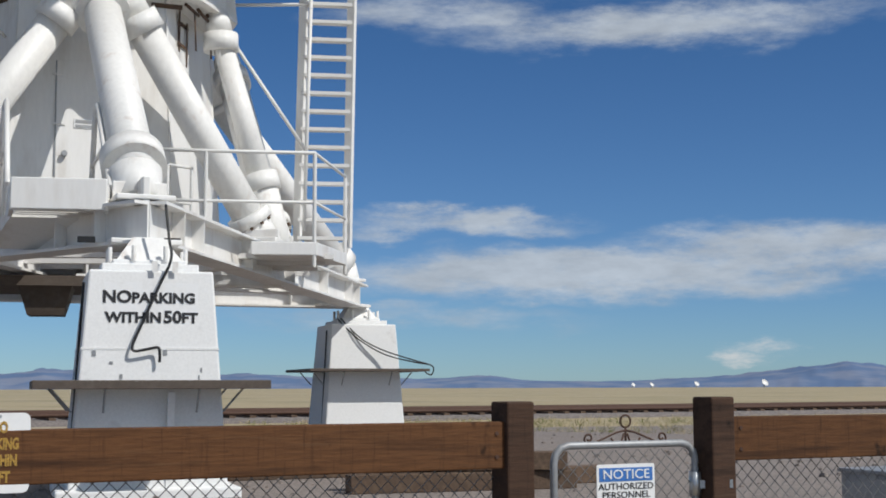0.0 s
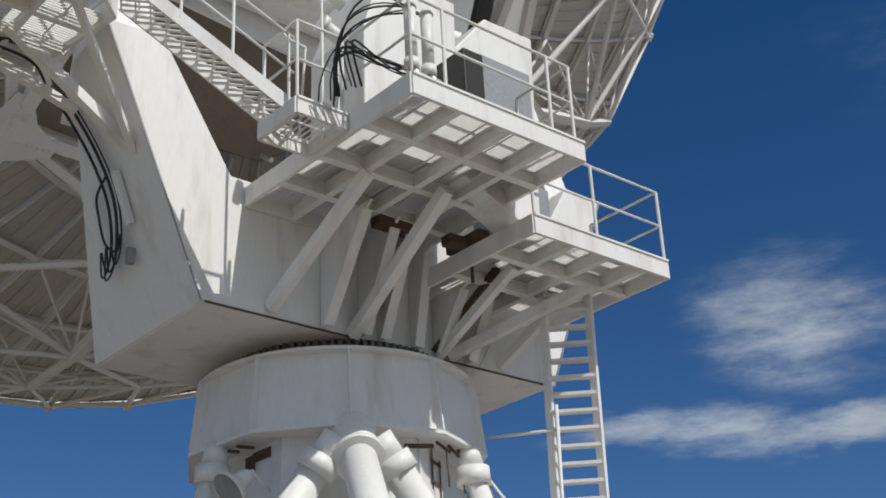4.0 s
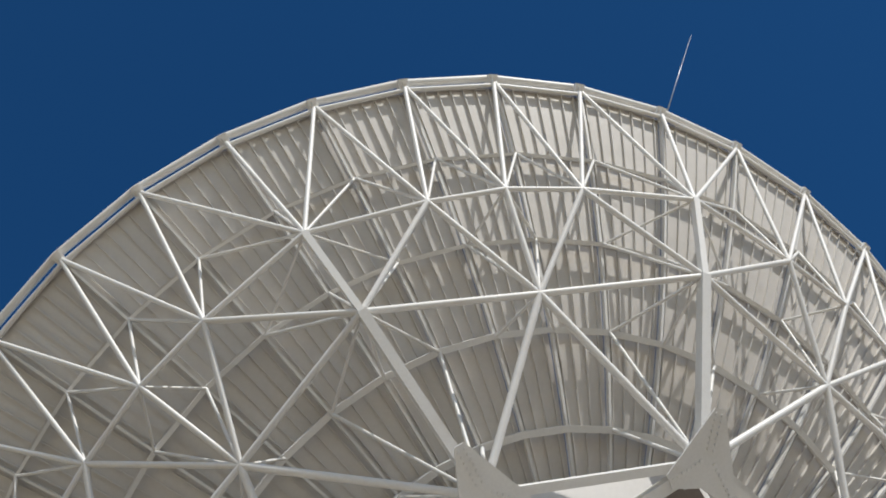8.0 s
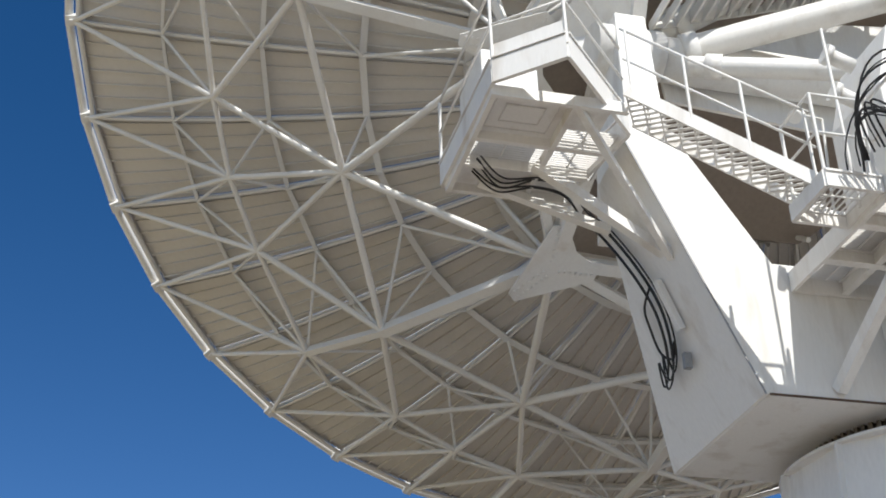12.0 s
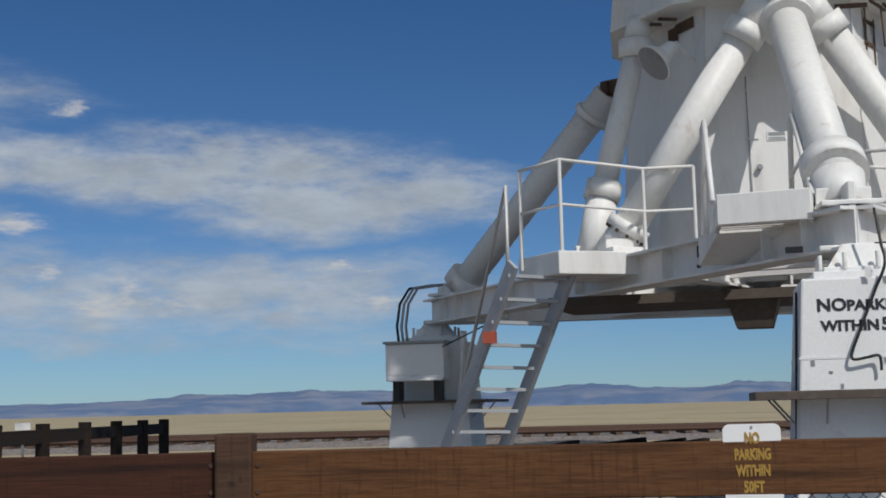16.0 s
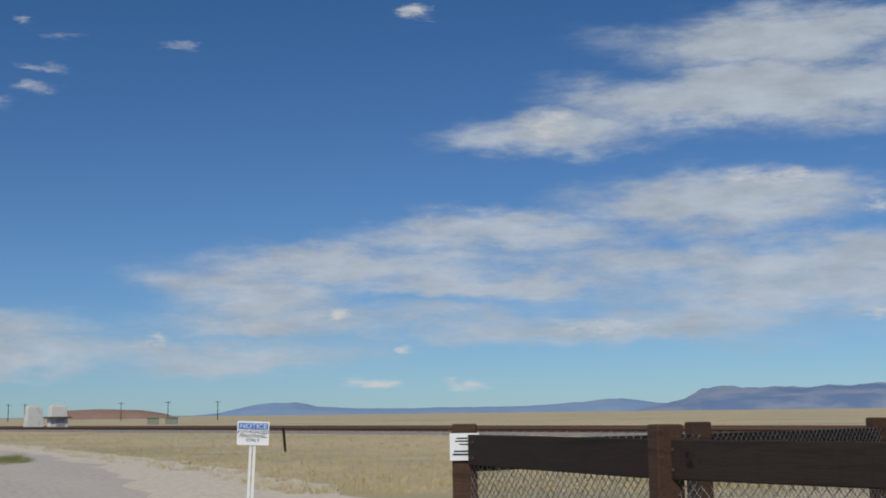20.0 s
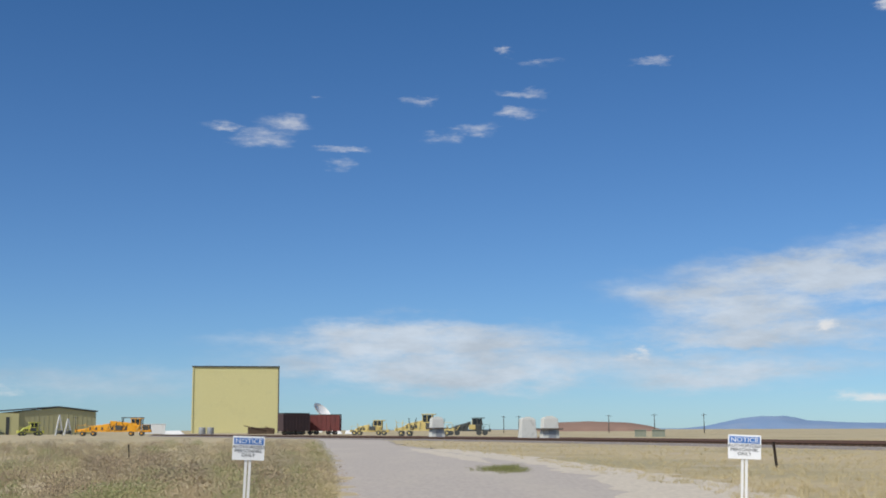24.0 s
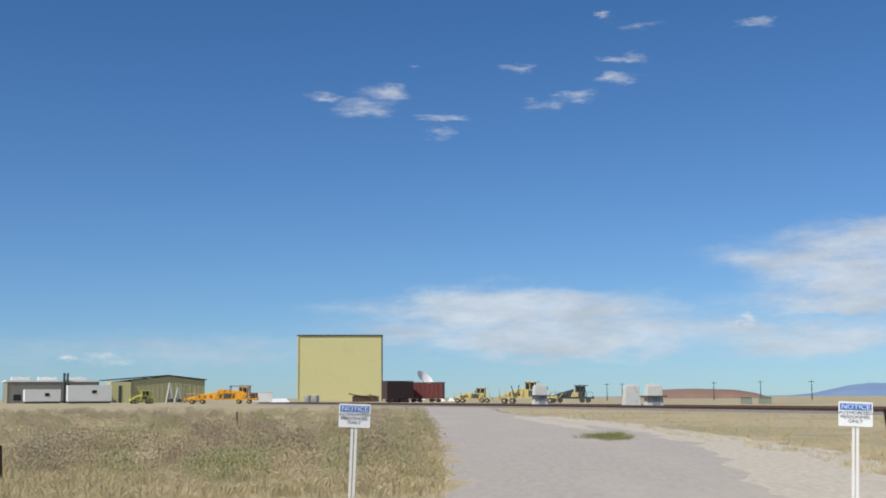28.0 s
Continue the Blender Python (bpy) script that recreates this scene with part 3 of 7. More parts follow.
b = Build()
lo, hi = track_line(-5.2), track_line(5.2)
li, hi_ = track_line(-4.2), track_line(4.2)
for i in range(len(TRACK) - 1):
    z = Vector((0, 0, 0.18))
    b.hull([lo[i] - z, lo[i + 1] - z, hi[i + 1] - z, hi[i] - z], [li[i] + z, li[i + 1] + z, hi_[i + 1] + z, hi_[i] + z])
solo("track_bed", b, BALLAST, "low dark ballast bed of the rail lines", "ballast", kind="structure")
for k, off in enumerate((-2.75, 2.75)):
    tr = thing("rail_line", (0, 0, 0), "rusty railway line on dark sleepers", "railway", "rail lines")
    for s in (-0.72, 0.72):
        ln = track_line(off + s)
        part("rail", Build().path([p + Vector((0, 0, 0.33)) for p in ln], 0.075, 6), RAIL, tr)
    b = Build()
    ln = track_line(off)
    for p, q in zip(ln[:-1], ln[1:]):
        m = int((q - p).length / 0.75)
        d = (q - p).normalized()
        s = Vector((-d.y, d.x, 0))
        for j in range(m):
            c = p.lerp(q, j / m) + Vector((0, 0, 0.2))
            b.bar(c - s * 1.3, c + s * 1.3, 0.22, 0.12)
    tagged(part("sleepers", b, TIE, tr), kind="stuff")

# mountains on the horizon, ridge by ridge

MOUNT_PROFILE = [(-62, 0.0), (-61, 0.2), (-59.8, 0.5), (-59.1, 0.9), (-57.6, 0.97), (-54.8, 0.92), (-52, 1.03), (-50.4, 1.02), (-48.5, 0.7),
                 (-45.8, 0.75), (-42.4, 0.57), (-41.4, 0.4), (-36.5, 0.55), (-32.8, 0.58), (-30.3, 0.65), (-27.4, 0.85), (-25.7, 0.8), (-23, 0.93),
                 (-19.6, 0.8), (-14.6, 0.65), (-10.7, 0.94), (-8.4, 0.74), (-6, 0.62), (-4.4, 0.85), (-1, 0.7), (3.3, 0.6), (4.1, 0.66), (6.3, 0.5),
                 (12.2, 0.42), (14.7, 0.55), (16.4, 0.3), (20.6, 0.28), (23, 0.41), (25, 0.48), (27.7, 0.82), (30, 1.02), (31.4, 0.86), (38, 0.9), (45, 0.4)]
FAR_PROFILE = [(-100, 0.0), (-81, 0.03), (-80, 0.12), (-79.2, 0.30), (-77.7, 0.55), (-76.7, 0.55), (-75.7, 0.34), (-73.5, 0.24), (-70, 0.24), (-66, 0.28), (-63.7, 0.48),
               (-62.4, 0.54), (-61, 0.36), (-58, 0.3), (-44, 0.1)]


def mountain_material(name, lowc, highc):
    m = bpy.data.materials.new(name)
    m.use_nodes = True
    nt = m.node_tree
    N, L = nt.nodes.new, nt.links.new
    b = nt.nodes["Principled BSDF"]
    b.inputs["Roughness"].default_value = 1.0
    b.inputs["Specular IOR Level"].default_value = 0.0
    geo = N("ShaderNodeNewGeometry")
    nz = N("ShaderNodeTexNoise")
    nz.inputs["Scale"].default_value, nz.inputs["Detail"].default_value = 0.007, 8
    L(geo.outputs["Position"], nz.inputs["Vector"])
    r = N("ShaderNodeMapRange")
    r.inputs["From Min"].default_value, r.inputs["From Max"].default_value = 0.42, 0.62
    L(nz.outputs[0], r.inputs["Value"])
    mx = N("ShaderNodeMix")
    mx.data_type = "RGBA"
    L(r.outputs[0], mx.inputs[0])
    mx.inputs[6].default_value, mx.inputs[7].default_value = (*lowc, 1), (*highc, 1)
    L(mx.outputs[2], b.inputs["Base Color"])
    return m


# distance haze is mixed into the blue colours of both ranges
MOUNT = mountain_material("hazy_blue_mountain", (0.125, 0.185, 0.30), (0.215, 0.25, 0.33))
MOUNT_HAZE = mountain_material("far_hazy_mountain", (0.17, 0.25, 0.38), (0.20, 0.27, 0.38))
MESA = mountain_material("red_brown_mesa", (0.22, 0.14, 0.11), (0.27, 0.18, 0.14))


def ridge(name, az0, az1, dist, depth, profile, mat, label, seed, rough=0.12, step=0.15):
    """A range along the horizon; profile gives its height in degrees at chosen bearings."""
    b = Build()
    n = int((az1 - az0) / step)
    rows = 7
    vs = []
    for j in range(rows):
        f = j / (rows - 1)
        for k in range(n + 1):
            az = az0 + (az1 - az0) * k / n
            el = np.interp(az, [p[0] for p in profile], [p[1] for p in profile])
            wob = noise.fractal(Vector((az * 0.9, j * 0.55, seed)), 1.0, 2.0, 5) * rough * (1 if j else 0)
            el = max(0.0, el * (math.sin(f * math.pi / 2) ** 0.8) * (1 + wob))
            d = dist + depth * f + 0.055 * depth * noise.noise(Vector((az * 1.7, j * 1.3, seed + 9)))
            vs.append(Vector((d * math.sin(radians(az)), d * math.cos(radians(az)), d * math.tan(radians(el)) - (6 if j == 0 else 0))))
    w = n + 1
    fs = [(j * w + k, j * w + k + 1, (j + 1) * w + k + 1, (j + 1) * w + k) for j in range(rows - 1) for k in range(n)]
    b.add(vs, fs, True)
    return solo(name, b, mat, label, "mountains", kind="structure")


ridge("mountains", -62, 45, 3300, 700, MOUNT_PROFILE, MOUNT, "mountain range with painted blue haze and pale slopes", 2.0)
ridge("far_mountains", -100, -44, 4000, 400, FAR_PROFILE, MOUNT_HAZE, "flat-topped mountains far over the plain, blue with painted haze", 5.0)
ridge("mesa", -87.2, -81.8, 700, 100, [(-87.2, 0.0), (-86.5, 0.36), (-85, 0.42), (-83.2, 0.36), (-82.3, 0.22), (-81.6, 0.0)], MESA, "low red-brown mesa behind the tracks", 7.0, 0.015)

# ---- the radio antenna: its dish ----
DROP = -0.4                      # levels below are counted from 0.4 m under the ground
AXIS = Vector((-1.02, 18.10, DROP))
DISH_C = Vector((-3.944, 21.523, 19.522 + DROP))
UPD, RTD, NRM = Vector((0.50660, -0.60764, 0.61166)), Vector((0.77082, 0.63703, -0.00558)), Vector((-0.38625, 0.47431, 0.79110))
DISH_M = Matrix(((UPD.x, RTD.x, NRM.x, DISH_C.x), (UPD.y, RTD.y, NRM.y, DISH_C.y), (UPD.z, RTD.z, NRM.z, DISH_C.z), (0, 0, 0, 1)))
dish = thing("antenna_dish", DISH_M, "huge white radio dish on an open lattice of steel tubes", "radio dish")


def dz(r):
    return -4.34 + r * r / 36.0


def pol(r, deg, z):
    return Vector((r * math.cos(radians(deg)), r * math.sin(radians(deg)), z))


RINGS = [12.3, 10.75, 8.95, 7.2, 5.4, 3.6, 1.7]


def panel_mesh(r0, r1, span, fins):
    b = Build()
    na, nr, gap = 4, 3, 0.012
    rs = [r1 + gap + (r0 - r1 - 2 * gap) * k / nr for k in range(nr + 1)]
    an = lambda r, k: -span / 2 + math.degrees(gap / r) + (span - 2 * math.degrees(gap / r)) * k / na
    grid = [[pol(r, an(r, k), dz(r) - off) for r in rs for k in range(na + 1)] for off in (0, 0.035)]
    n = len(grid[0])
    w = na + 1
    faces = []
    for i in range(nr):
        for k in range(na):
            a = i * w + k
            faces += [(a, a + w, a + w + 1, a + 1), (n + a, n + a + 1, n + a + w + 1, n + a + w)]
    rim = [k for k in range(w)] + [i * w + na for i in range(1, nr + 1)] + [nr * w + k for k in range(na - 1, -1, -1)] + [i * w for i in range(nr - 1, 0, -1)]
    faces += [(rim[k], rim[(k + 1) % len(rim)], n + rim[(k + 1) % len(rim)], n + rim[k]) for k in range(len(rim))]
    b.add(grid[0] + grid[1], faces)
    skin = b.mesh("panel")
    skin.materials.append(WHITE_CLEAN)
    fin_meshes, edge_meshes = [], []
    for k in range(fins):
        a = -span / 2 + span * (k + 0.5) / fins
        fin_meshes.append(Build().strip([pol(r, a, dz(r) - 0.068) for r in rs], 0.022, 0.066).mesh("fin"))
    # stiff edge at both ends of the panel
    for r in (rs[0], rs[-1]):
        edge_meshes.append(Build().strip([pol(r, an(r, k), dz(r) - 0.06) for k in range(na + 1)], 0.03, 0.05).mesh("edge_stiffener"))
    for me in fin_meshes + edge_meshes:
        me.materials.append(WHITE_CLEAN)
    return skin, fin_meshes, edge_meshes


for i, (r0, r1) in enumerate(zip(RINGS[:-1], RINGS[1:])):
    count = 40 if i < 4 else 20
    skin, fin_meshes, edge_meshes = panel_mesh(r0, r1, 360 / count, (7, 6, 5, 4, 6, 4)[i])
    for k in range(count):
        panel = part("panel", skin, WHITE_CLEAN, dish, "", pose(0, 0, 0, 0, 0, 360 / count * (k + 0.5)))
        for me in fin_meshes:
            part("fin", me, WHITE_CLEAN, panel)
        for me in edge_meshes:
            part("edge_stiffener", me, WHITE_CLEAN, panel)

# curved radial ribs behind the joints between the panels, and the ring beams
rib = Build()
rr = [12.42, 11.6, 10.75, 9.9, 8.95, 8.1, 7.2, 6.3, 5.4, 4.5, 3.6]
rib.strip([pol(a, 0, dz(a) - 0.17) for a in rr], 0.05, 0.12)
rib_me = rib.mesh("rib")
rib_me.materials.append(STRUT)
for k in range(40):
    part("rib", rib_me, STRUT, dish, "", pose(0, 0, 0, 0, 0, 9 * k))
for r, w, h in ((10.75, 0.17, 0.10), (8.95, 0.12, 0.14), (7.2, 0.10, 0.20), (5.4, 0.12, 0.22)):
    for k in range(40):
        stick("ring_beam", pol(r, 9 * k, dz(r) - 0.27), pol(r, 9 * k + 9, dz(r) - 0.27), 0.1, STRUT, dish, square=(h * 0.6, w * 0.7))

gus = Build().box((0, 0, 0), (0.22, 0.20, 0.22))
gus.box((-0.12, 0, -0.13), (0.30, 0.08, 0.14))
gus_me = gus.mesh("rim_bracket")
gus_me.materials.append(STRUT)
for k in range(40):
    p, q = pol(12.55, 9 * k, -0.05), pol(12.55, 9 * k + 9, -0.05)
    stick("rim_tube", p, q, 0.085, STRUT, dish)
    stick("rim_rail", pol(12.36, 9 * k, -0.30), pol(12.36, 9 * k + 9, -0.30), 0.05, STRUT, dish)
    part("rim_bracket", gus_me, STRUT, dish, "", pose(*pol(12.5, 9 * k, -0.12), 0, 0, 9 * k))

# nodes of the back layer, eight bays of 45 degrees
OUT = {}
for bay in range(8):
    for a in (0, 13.5, 22.5, 31.5):
        OUT[(45 * bay + a) % 360] = pol(9.88 if a else 10.15, 45 * bay + a, -3.0)
MID = {45 * k + o: pol(8.52 if o == 0 else 7.86, 45 * k + o, -4.2) for k in range(8) for o in (0, 22.5)}
GUS = {45 * k: pol(5.12, 45 * k, -5.85) for k in range(8)}
srf = lambda r, a: pol(r, a, dz(r) - 0.34)


def strut(p, q, r=0.06, name="strut"):
    return stick(name, p, q, r * 0.86, STRUT, dish)


for a, p in OUT.items():
    near = [round(a / 9 + d) * 9 for d in ((-1, 0, 1) if a % 45 == 0 and a % 9 == 0 else (-0.5, 0.5))]
    for g in near:
        strut(pol(12.45, g, -0.25), p, 0.055, "rim_strut")
        strut(srf(10.75, g), p, 0.036, "web_strut")
    if a % 45 == 0 or (a % 45) == 22.5:
        for g in (near[0], near[-1]):
            strut(srf(8.95, g), p, 0.033, "web_strut")
keys = sorted(OUT)
for a, b_ in zip(keys, keys[1:] + keys[:1]):
    strut(OUT[a], OUT[b_], 0.06, "ring_strut")
for a, p in MID.items():
    if a % 45 == 0:
        stick("main_chord", p, OUT[a], 0.1, STRUT, dish, square=(0.13, 0.15), up=(0, 0, 1))
        for d in (13.5, -13.5):
            strut(p, OUT[(a + d) % 360], 0.07)
    else:
        for d in (0, 9, -9):
            strut(p, OUT[(a + d) % 360], 0.065)
    for d in (-9, 0, 9) if a % 45 == 0 else (-4.5, 4.5):
        g = round((a + d) / 9) * 9
        strut(p, srf(8.95, g), 0.036, "web_strut")
        strut(p, srf(7.2, g), 0.036, "web_strut")
keys = sorted(MID)
for a, b_ in zip(keys, keys[1:] + keys[:1]):
    strut(MID[a], MID[b_], 0.075, "ring_strut")
for a, p in GUS.items():
    stick("main_chord", p, MID[a], 0.1, STRUT, dish, square=(0.18, 0.22))
    for d in (22.5, -22.5):
        strut(p, MID[(a + d) % 360], 0.085)
    for d in (-9, 9):
        g = round((a + d) / 9) * 9
        strut(p, srf(5.4, g), 0.05, "web_strut")
        strut(p, srf(7.2, g), 0.042, "web_strut")
    strut(p, srf(3.6, a), 0.09, "web_strut")
    stick("square_chord", p, GUS[(a + 90) % 360], 0.1, STRUT, dish, square=(0.22, 0.24))
    stick("hub_chord", p, GUS[(a + 45) % 360], 0.1, STRUT, dish, square=(0.16, 0.20))
    # star-shaped gusset plate with its rows of bolts
    b = Build()
    t = Matrix.Translation(p + Vector((0, 0, -0.16))) @ pose(0, 0, 0, 0, 0, a)
    b.prism([(0.95, 0.09), (-0.36, 0.66), (-0.56, 0.50), (-0.42, 0.0), (-0.56, -0.50), (-0.36, -0.66), (0.95, -0.09)], -0.02, 0.02, t)
    plate = part("gusset_plate", b, STRUT, dish)
    for k in range(7):
        for s in (-1, 1):
            for q in (Vector((0.85 - 0.1 * k, 0.06 * s, 0)), Vector((0.02 - 0.07 * k, s * (0.13 + 0.068 * k), 0))):
                stick("bolt", t @ (q + Vector((0, 0, -0.055))), t @ q, 0.028, STRUT, plate)

# panels that close the star between the chords: ones browned for shade, and painted sloping ones
XR = 3.92
for k in range(8):
    a = 45 * k
    for name, c, w, mat, lab in (("hub_panel", (pol(4.95, a, 0), pol(XR, a + 22.5, 0), pol(XR, a - 22.5, 0)), (-5.45, -5.45, -5.45), TAUPE, "closing panel browned for shade"),
                                 ("sloping_panel", (pol(5.0, a, 0), pol(5.0, a + 45, 0), pol(XR, a + 22.5, 0)), (-5.0, -5.0, -5.68), WHITE_CLEAN, "sloping white panel")):
        lo_ = [Vector((q.x, q.y, z)) for q, z in zip(c, w)]
        part(name, Build().hull(lo_, [q + Vector((0, 0, 0.04)) for q in lo_]), mat, dish, lab)

# the drum of the vertex room behind the middle of the dish
b = Build()
b.hull([pol(3.3, 22.5 + 45 * k, -5.0) for k in range(8)], [pol(3.8, 22.5 + 45 * k, -3.75) for k in range(8)])
part("vertex_room", b, TAUPE, dish, "drum of the vertex room, browned for shade")
for k in range(8):
    stick("drum_rib", pol(3.0, 22.5 + 45 * k, -5.5), pol(3.55, 22.5 + 45 * k, -3.8), 0.05, STRUT, dish)
# whip aerial and the wind gauge on the rim
part("whip_aerial", Build().tube(pol(12.6, 1, 0), pol(15.6, 5.2, 2.6), 0.014, 0.007, 6), GALV, dish, "thin whip aerial")
b = Build().tube(pol(12.6, -90.1, 0), pol(13.3, -90.0, 0.0), 0.025)
b.tube(pol(13.3, -90, 0), pol(13.42, -91.0, -0.05), 0.04).tube(pol(13.3, -90, 0), pol(13.3, -89.4, 0.05), 0.035)
part("wind_gauge", b, STRUT, dish, "small wind gauge on a boom")

# ---- the piers ----
BASE_R, BASE_TH = 5.8, 10.0


def base_dir(deg):
    a = radians(BASE_TH + deg)
    return Vector((math.sin(a), -math.cos(a), 0))


PAD = 0.25  # the gravel pad round the antenna lies a little above the plain
PIERS = [AXIS + base_dir(120 * k) * BASE_R for k in range(3)]
for k, p in enumerate(PIERS):
    top, shelf = 2.25, (1.235, 1.49, 1.30)[k]
    th = thing("concrete_pier", (p.x, p.y, PAD, 0, 0, 5.5), ("white-painted tapering concrete pier with stencilled black lettering", "white-painted tapering concrete pier with a cable looped over it", "white-painted tapering concrete pier under the steep ladder")[k], "pier", "piers of the antenna")
    h = top - PAD
    w1, w0 = 0.545, 0.69
    b = Build()
    sq = lambda w, z, d=1.0: [Vector((-w, -w * d, z)), Vector((w, -w * d, z)), Vector((w, w * d, z)), Vector((-w, w * d, z))]
    b.hull(sq(w0 + (w0 - w1) * 0.3 / h, -0.3), sq(w1, h))
    shaft = part("shaft", b, PIER, th, "", None, 0.02)
    part("footing", Build().hull(sq(w0 + 0.10, -0.3), sq(w0 + 0.10, 0.09)), PIER, th, "", None, 0.02)
    b = Build().box((0, 0, h + 0.035), (0.86, 0.86, 0.07)).box((0, 0, h + 0.09), (0.66, 0.66, 0.05))
    part("cap", b, PIER, th, "stepped grout cap", None, 0.012)
    sh = Build().box((0, 0, shelf - PAD), (2.0, 2.0, 0.075 if k == 0 else 0.045))
    s = part("shelf", sh, SHELF, th, "grey steel shelf all round", None, 0.006)
    for sx in (-1, 1):
        for sy in (-1, 1):
            stick("shelf_brace", (sx * 0.84, sy * 0.5, shelf - PAD - 0.03), (sx * 0.66, sy * 0.48, shelf - PAD - 0.24), 0.010, GREYSTEEL, s)
            stick("shelf_brace", (sx * 0.4, sy * 0.84, shelf - PAD - 0.03), (sx * 0.4, sy * 0.66, shelf - PAD - 0.24), 0.010, GREYSTEEL, s)
    for j in range(8):
        a = radians(45 * j + 22)
        stick("anchor_bolt", (0.37 * math.cos(a), 0.37 * math.sin(a), h + 0.1), (0.37 * math.cos(a), 0.37 * math.sin(a), h + 0.24), 0.022, PIPE, th)
    part("foot", Build().hull([Vector((x, y, h + 0.1)) for x, y in ((-.3, -.3), (.3, -.3), (.3, .3), (-.3, .3))], [Vector((x, y, h + 0.34)) for x, y in ((-.14, -.14), (.14, -.14), (.14, .14), (-.14, .14))]), PIPE, th, "rusty steel foot under the frame")
    stick("conduit", (-w1 - 0.03, -0.3, h - 0.1), (-w0 + 0.02, -0.35, 0.1), 0.012, BLACK, th)
    if k == 0:
        face = Matrix.Translation((0, -w1 - 0.022, h - 0.33)) @ pose(0, 0, 0, 90 - 4.1)
        part("stencil_patch", Build().box((0, 0, 0), (0.82, 0.44, 0.004)), SIGNWHITE, th, "freshly painted patch", face @ pose(0, 0, 0.0))
        for txt, x, y, sz in (("NO", -0.30, 0.085, 0.15), ("PARKING", 0.105, 0.078, 0.125), ("WITHIN", -0.155, -0.098, 0.125), ("50", 0.185, -0.092, 0.15), ("FT", 0.335, -0.098, 0.125)):
            o = lettering(txt, sz, SIGNBLACK, th, face @ pose(x, y, 0.006), "stencil_lettering", 1.06, bold=0.005)
        stain = Build()
        for sx_ in (0.02, 0.2):
            stain.box((sx_, -0.585, h + 0.03), (0.05, 0.004, 0.1))
        part("rust_runs", stain, PIPE, th)
        part("access_panel", Build().box((0, 0, 0), (0.56, 0.62, 0.05)), GREYSTEEL, th, "grey access panel in the foot", pose(-0.13, -w0 + 0.005, 0.42, 4.1))
        part("corner_strip", Build().box((0, 0, 0), (0.06, 0.05, 0.95)), PIER, th, "", pose(0.17, -w0 - 0.0, 0.45, 4.1))
        cab = Build()
        pts = [(0.13, -0.36, h + 0.62), (0.15, -0.50, h + 0.30), (0.16, -0.60, h + 0.10), (0.06, -0.605, h - 0.14), (-0.06, -0.63, h - 0.42), (-0.16, -0.645, h - 0.66), (-0.15, -0.66, h - 0.72), (-0.06, -0.66, h - 0.71), (0.05, -0.66, h - 0.69), (0.07, -0.66, h - 0.74), (0.07, -0.66, h - 0.82)]
        cab.path(smooth_line(pts), 0.013)
        part("cable", cab, BLACK, th, "black cable hanging down the face")
        st = Build()
        rnd = random.Random(5)
        for _ in range(6):
            x, z = rnd.uniform(-0.5, 0.5), h - 0.72 - abs(rnd.gauss(0, 0.13))
            st.box((x, -0.545 - (h - z) * 0.0725 - 0.004, z), (rnd.uniform(0.01, 0.035), 0.006, rnd.uniform(0.015, 0.06)))
        part("paint_flakes", st, GREYSTEEL, th, "bare patches where paint has flaked")
        part("pour_joint", Build().box((0, 0, h - 0.70), (1.20, 1.20, 0.02)), PIER, th)
    if k == 1:
        cab = Build()
        for o in (0, 0.06):
            cab.path(smooth_line([(-0.42 + o, -0.40, h + 0.10), (-0.34 + o, -0.52, h - 0.02), (-0.1 + o, -0.62, h - 0.26), (0.3, -0.72, h - 0.50 + o), (0.75, -0.92, h - 0.63 + o * .5), (1.02, -0.98, h - 0.68), (1.07, -0.98, h - 0.76), (1.02, -0.98, h - 0.84), (0.92, -0.98, h - 0.79)], 5), 0.011)
        part("cable", cab, BLACK, th, "grey cable looped over the shelf")

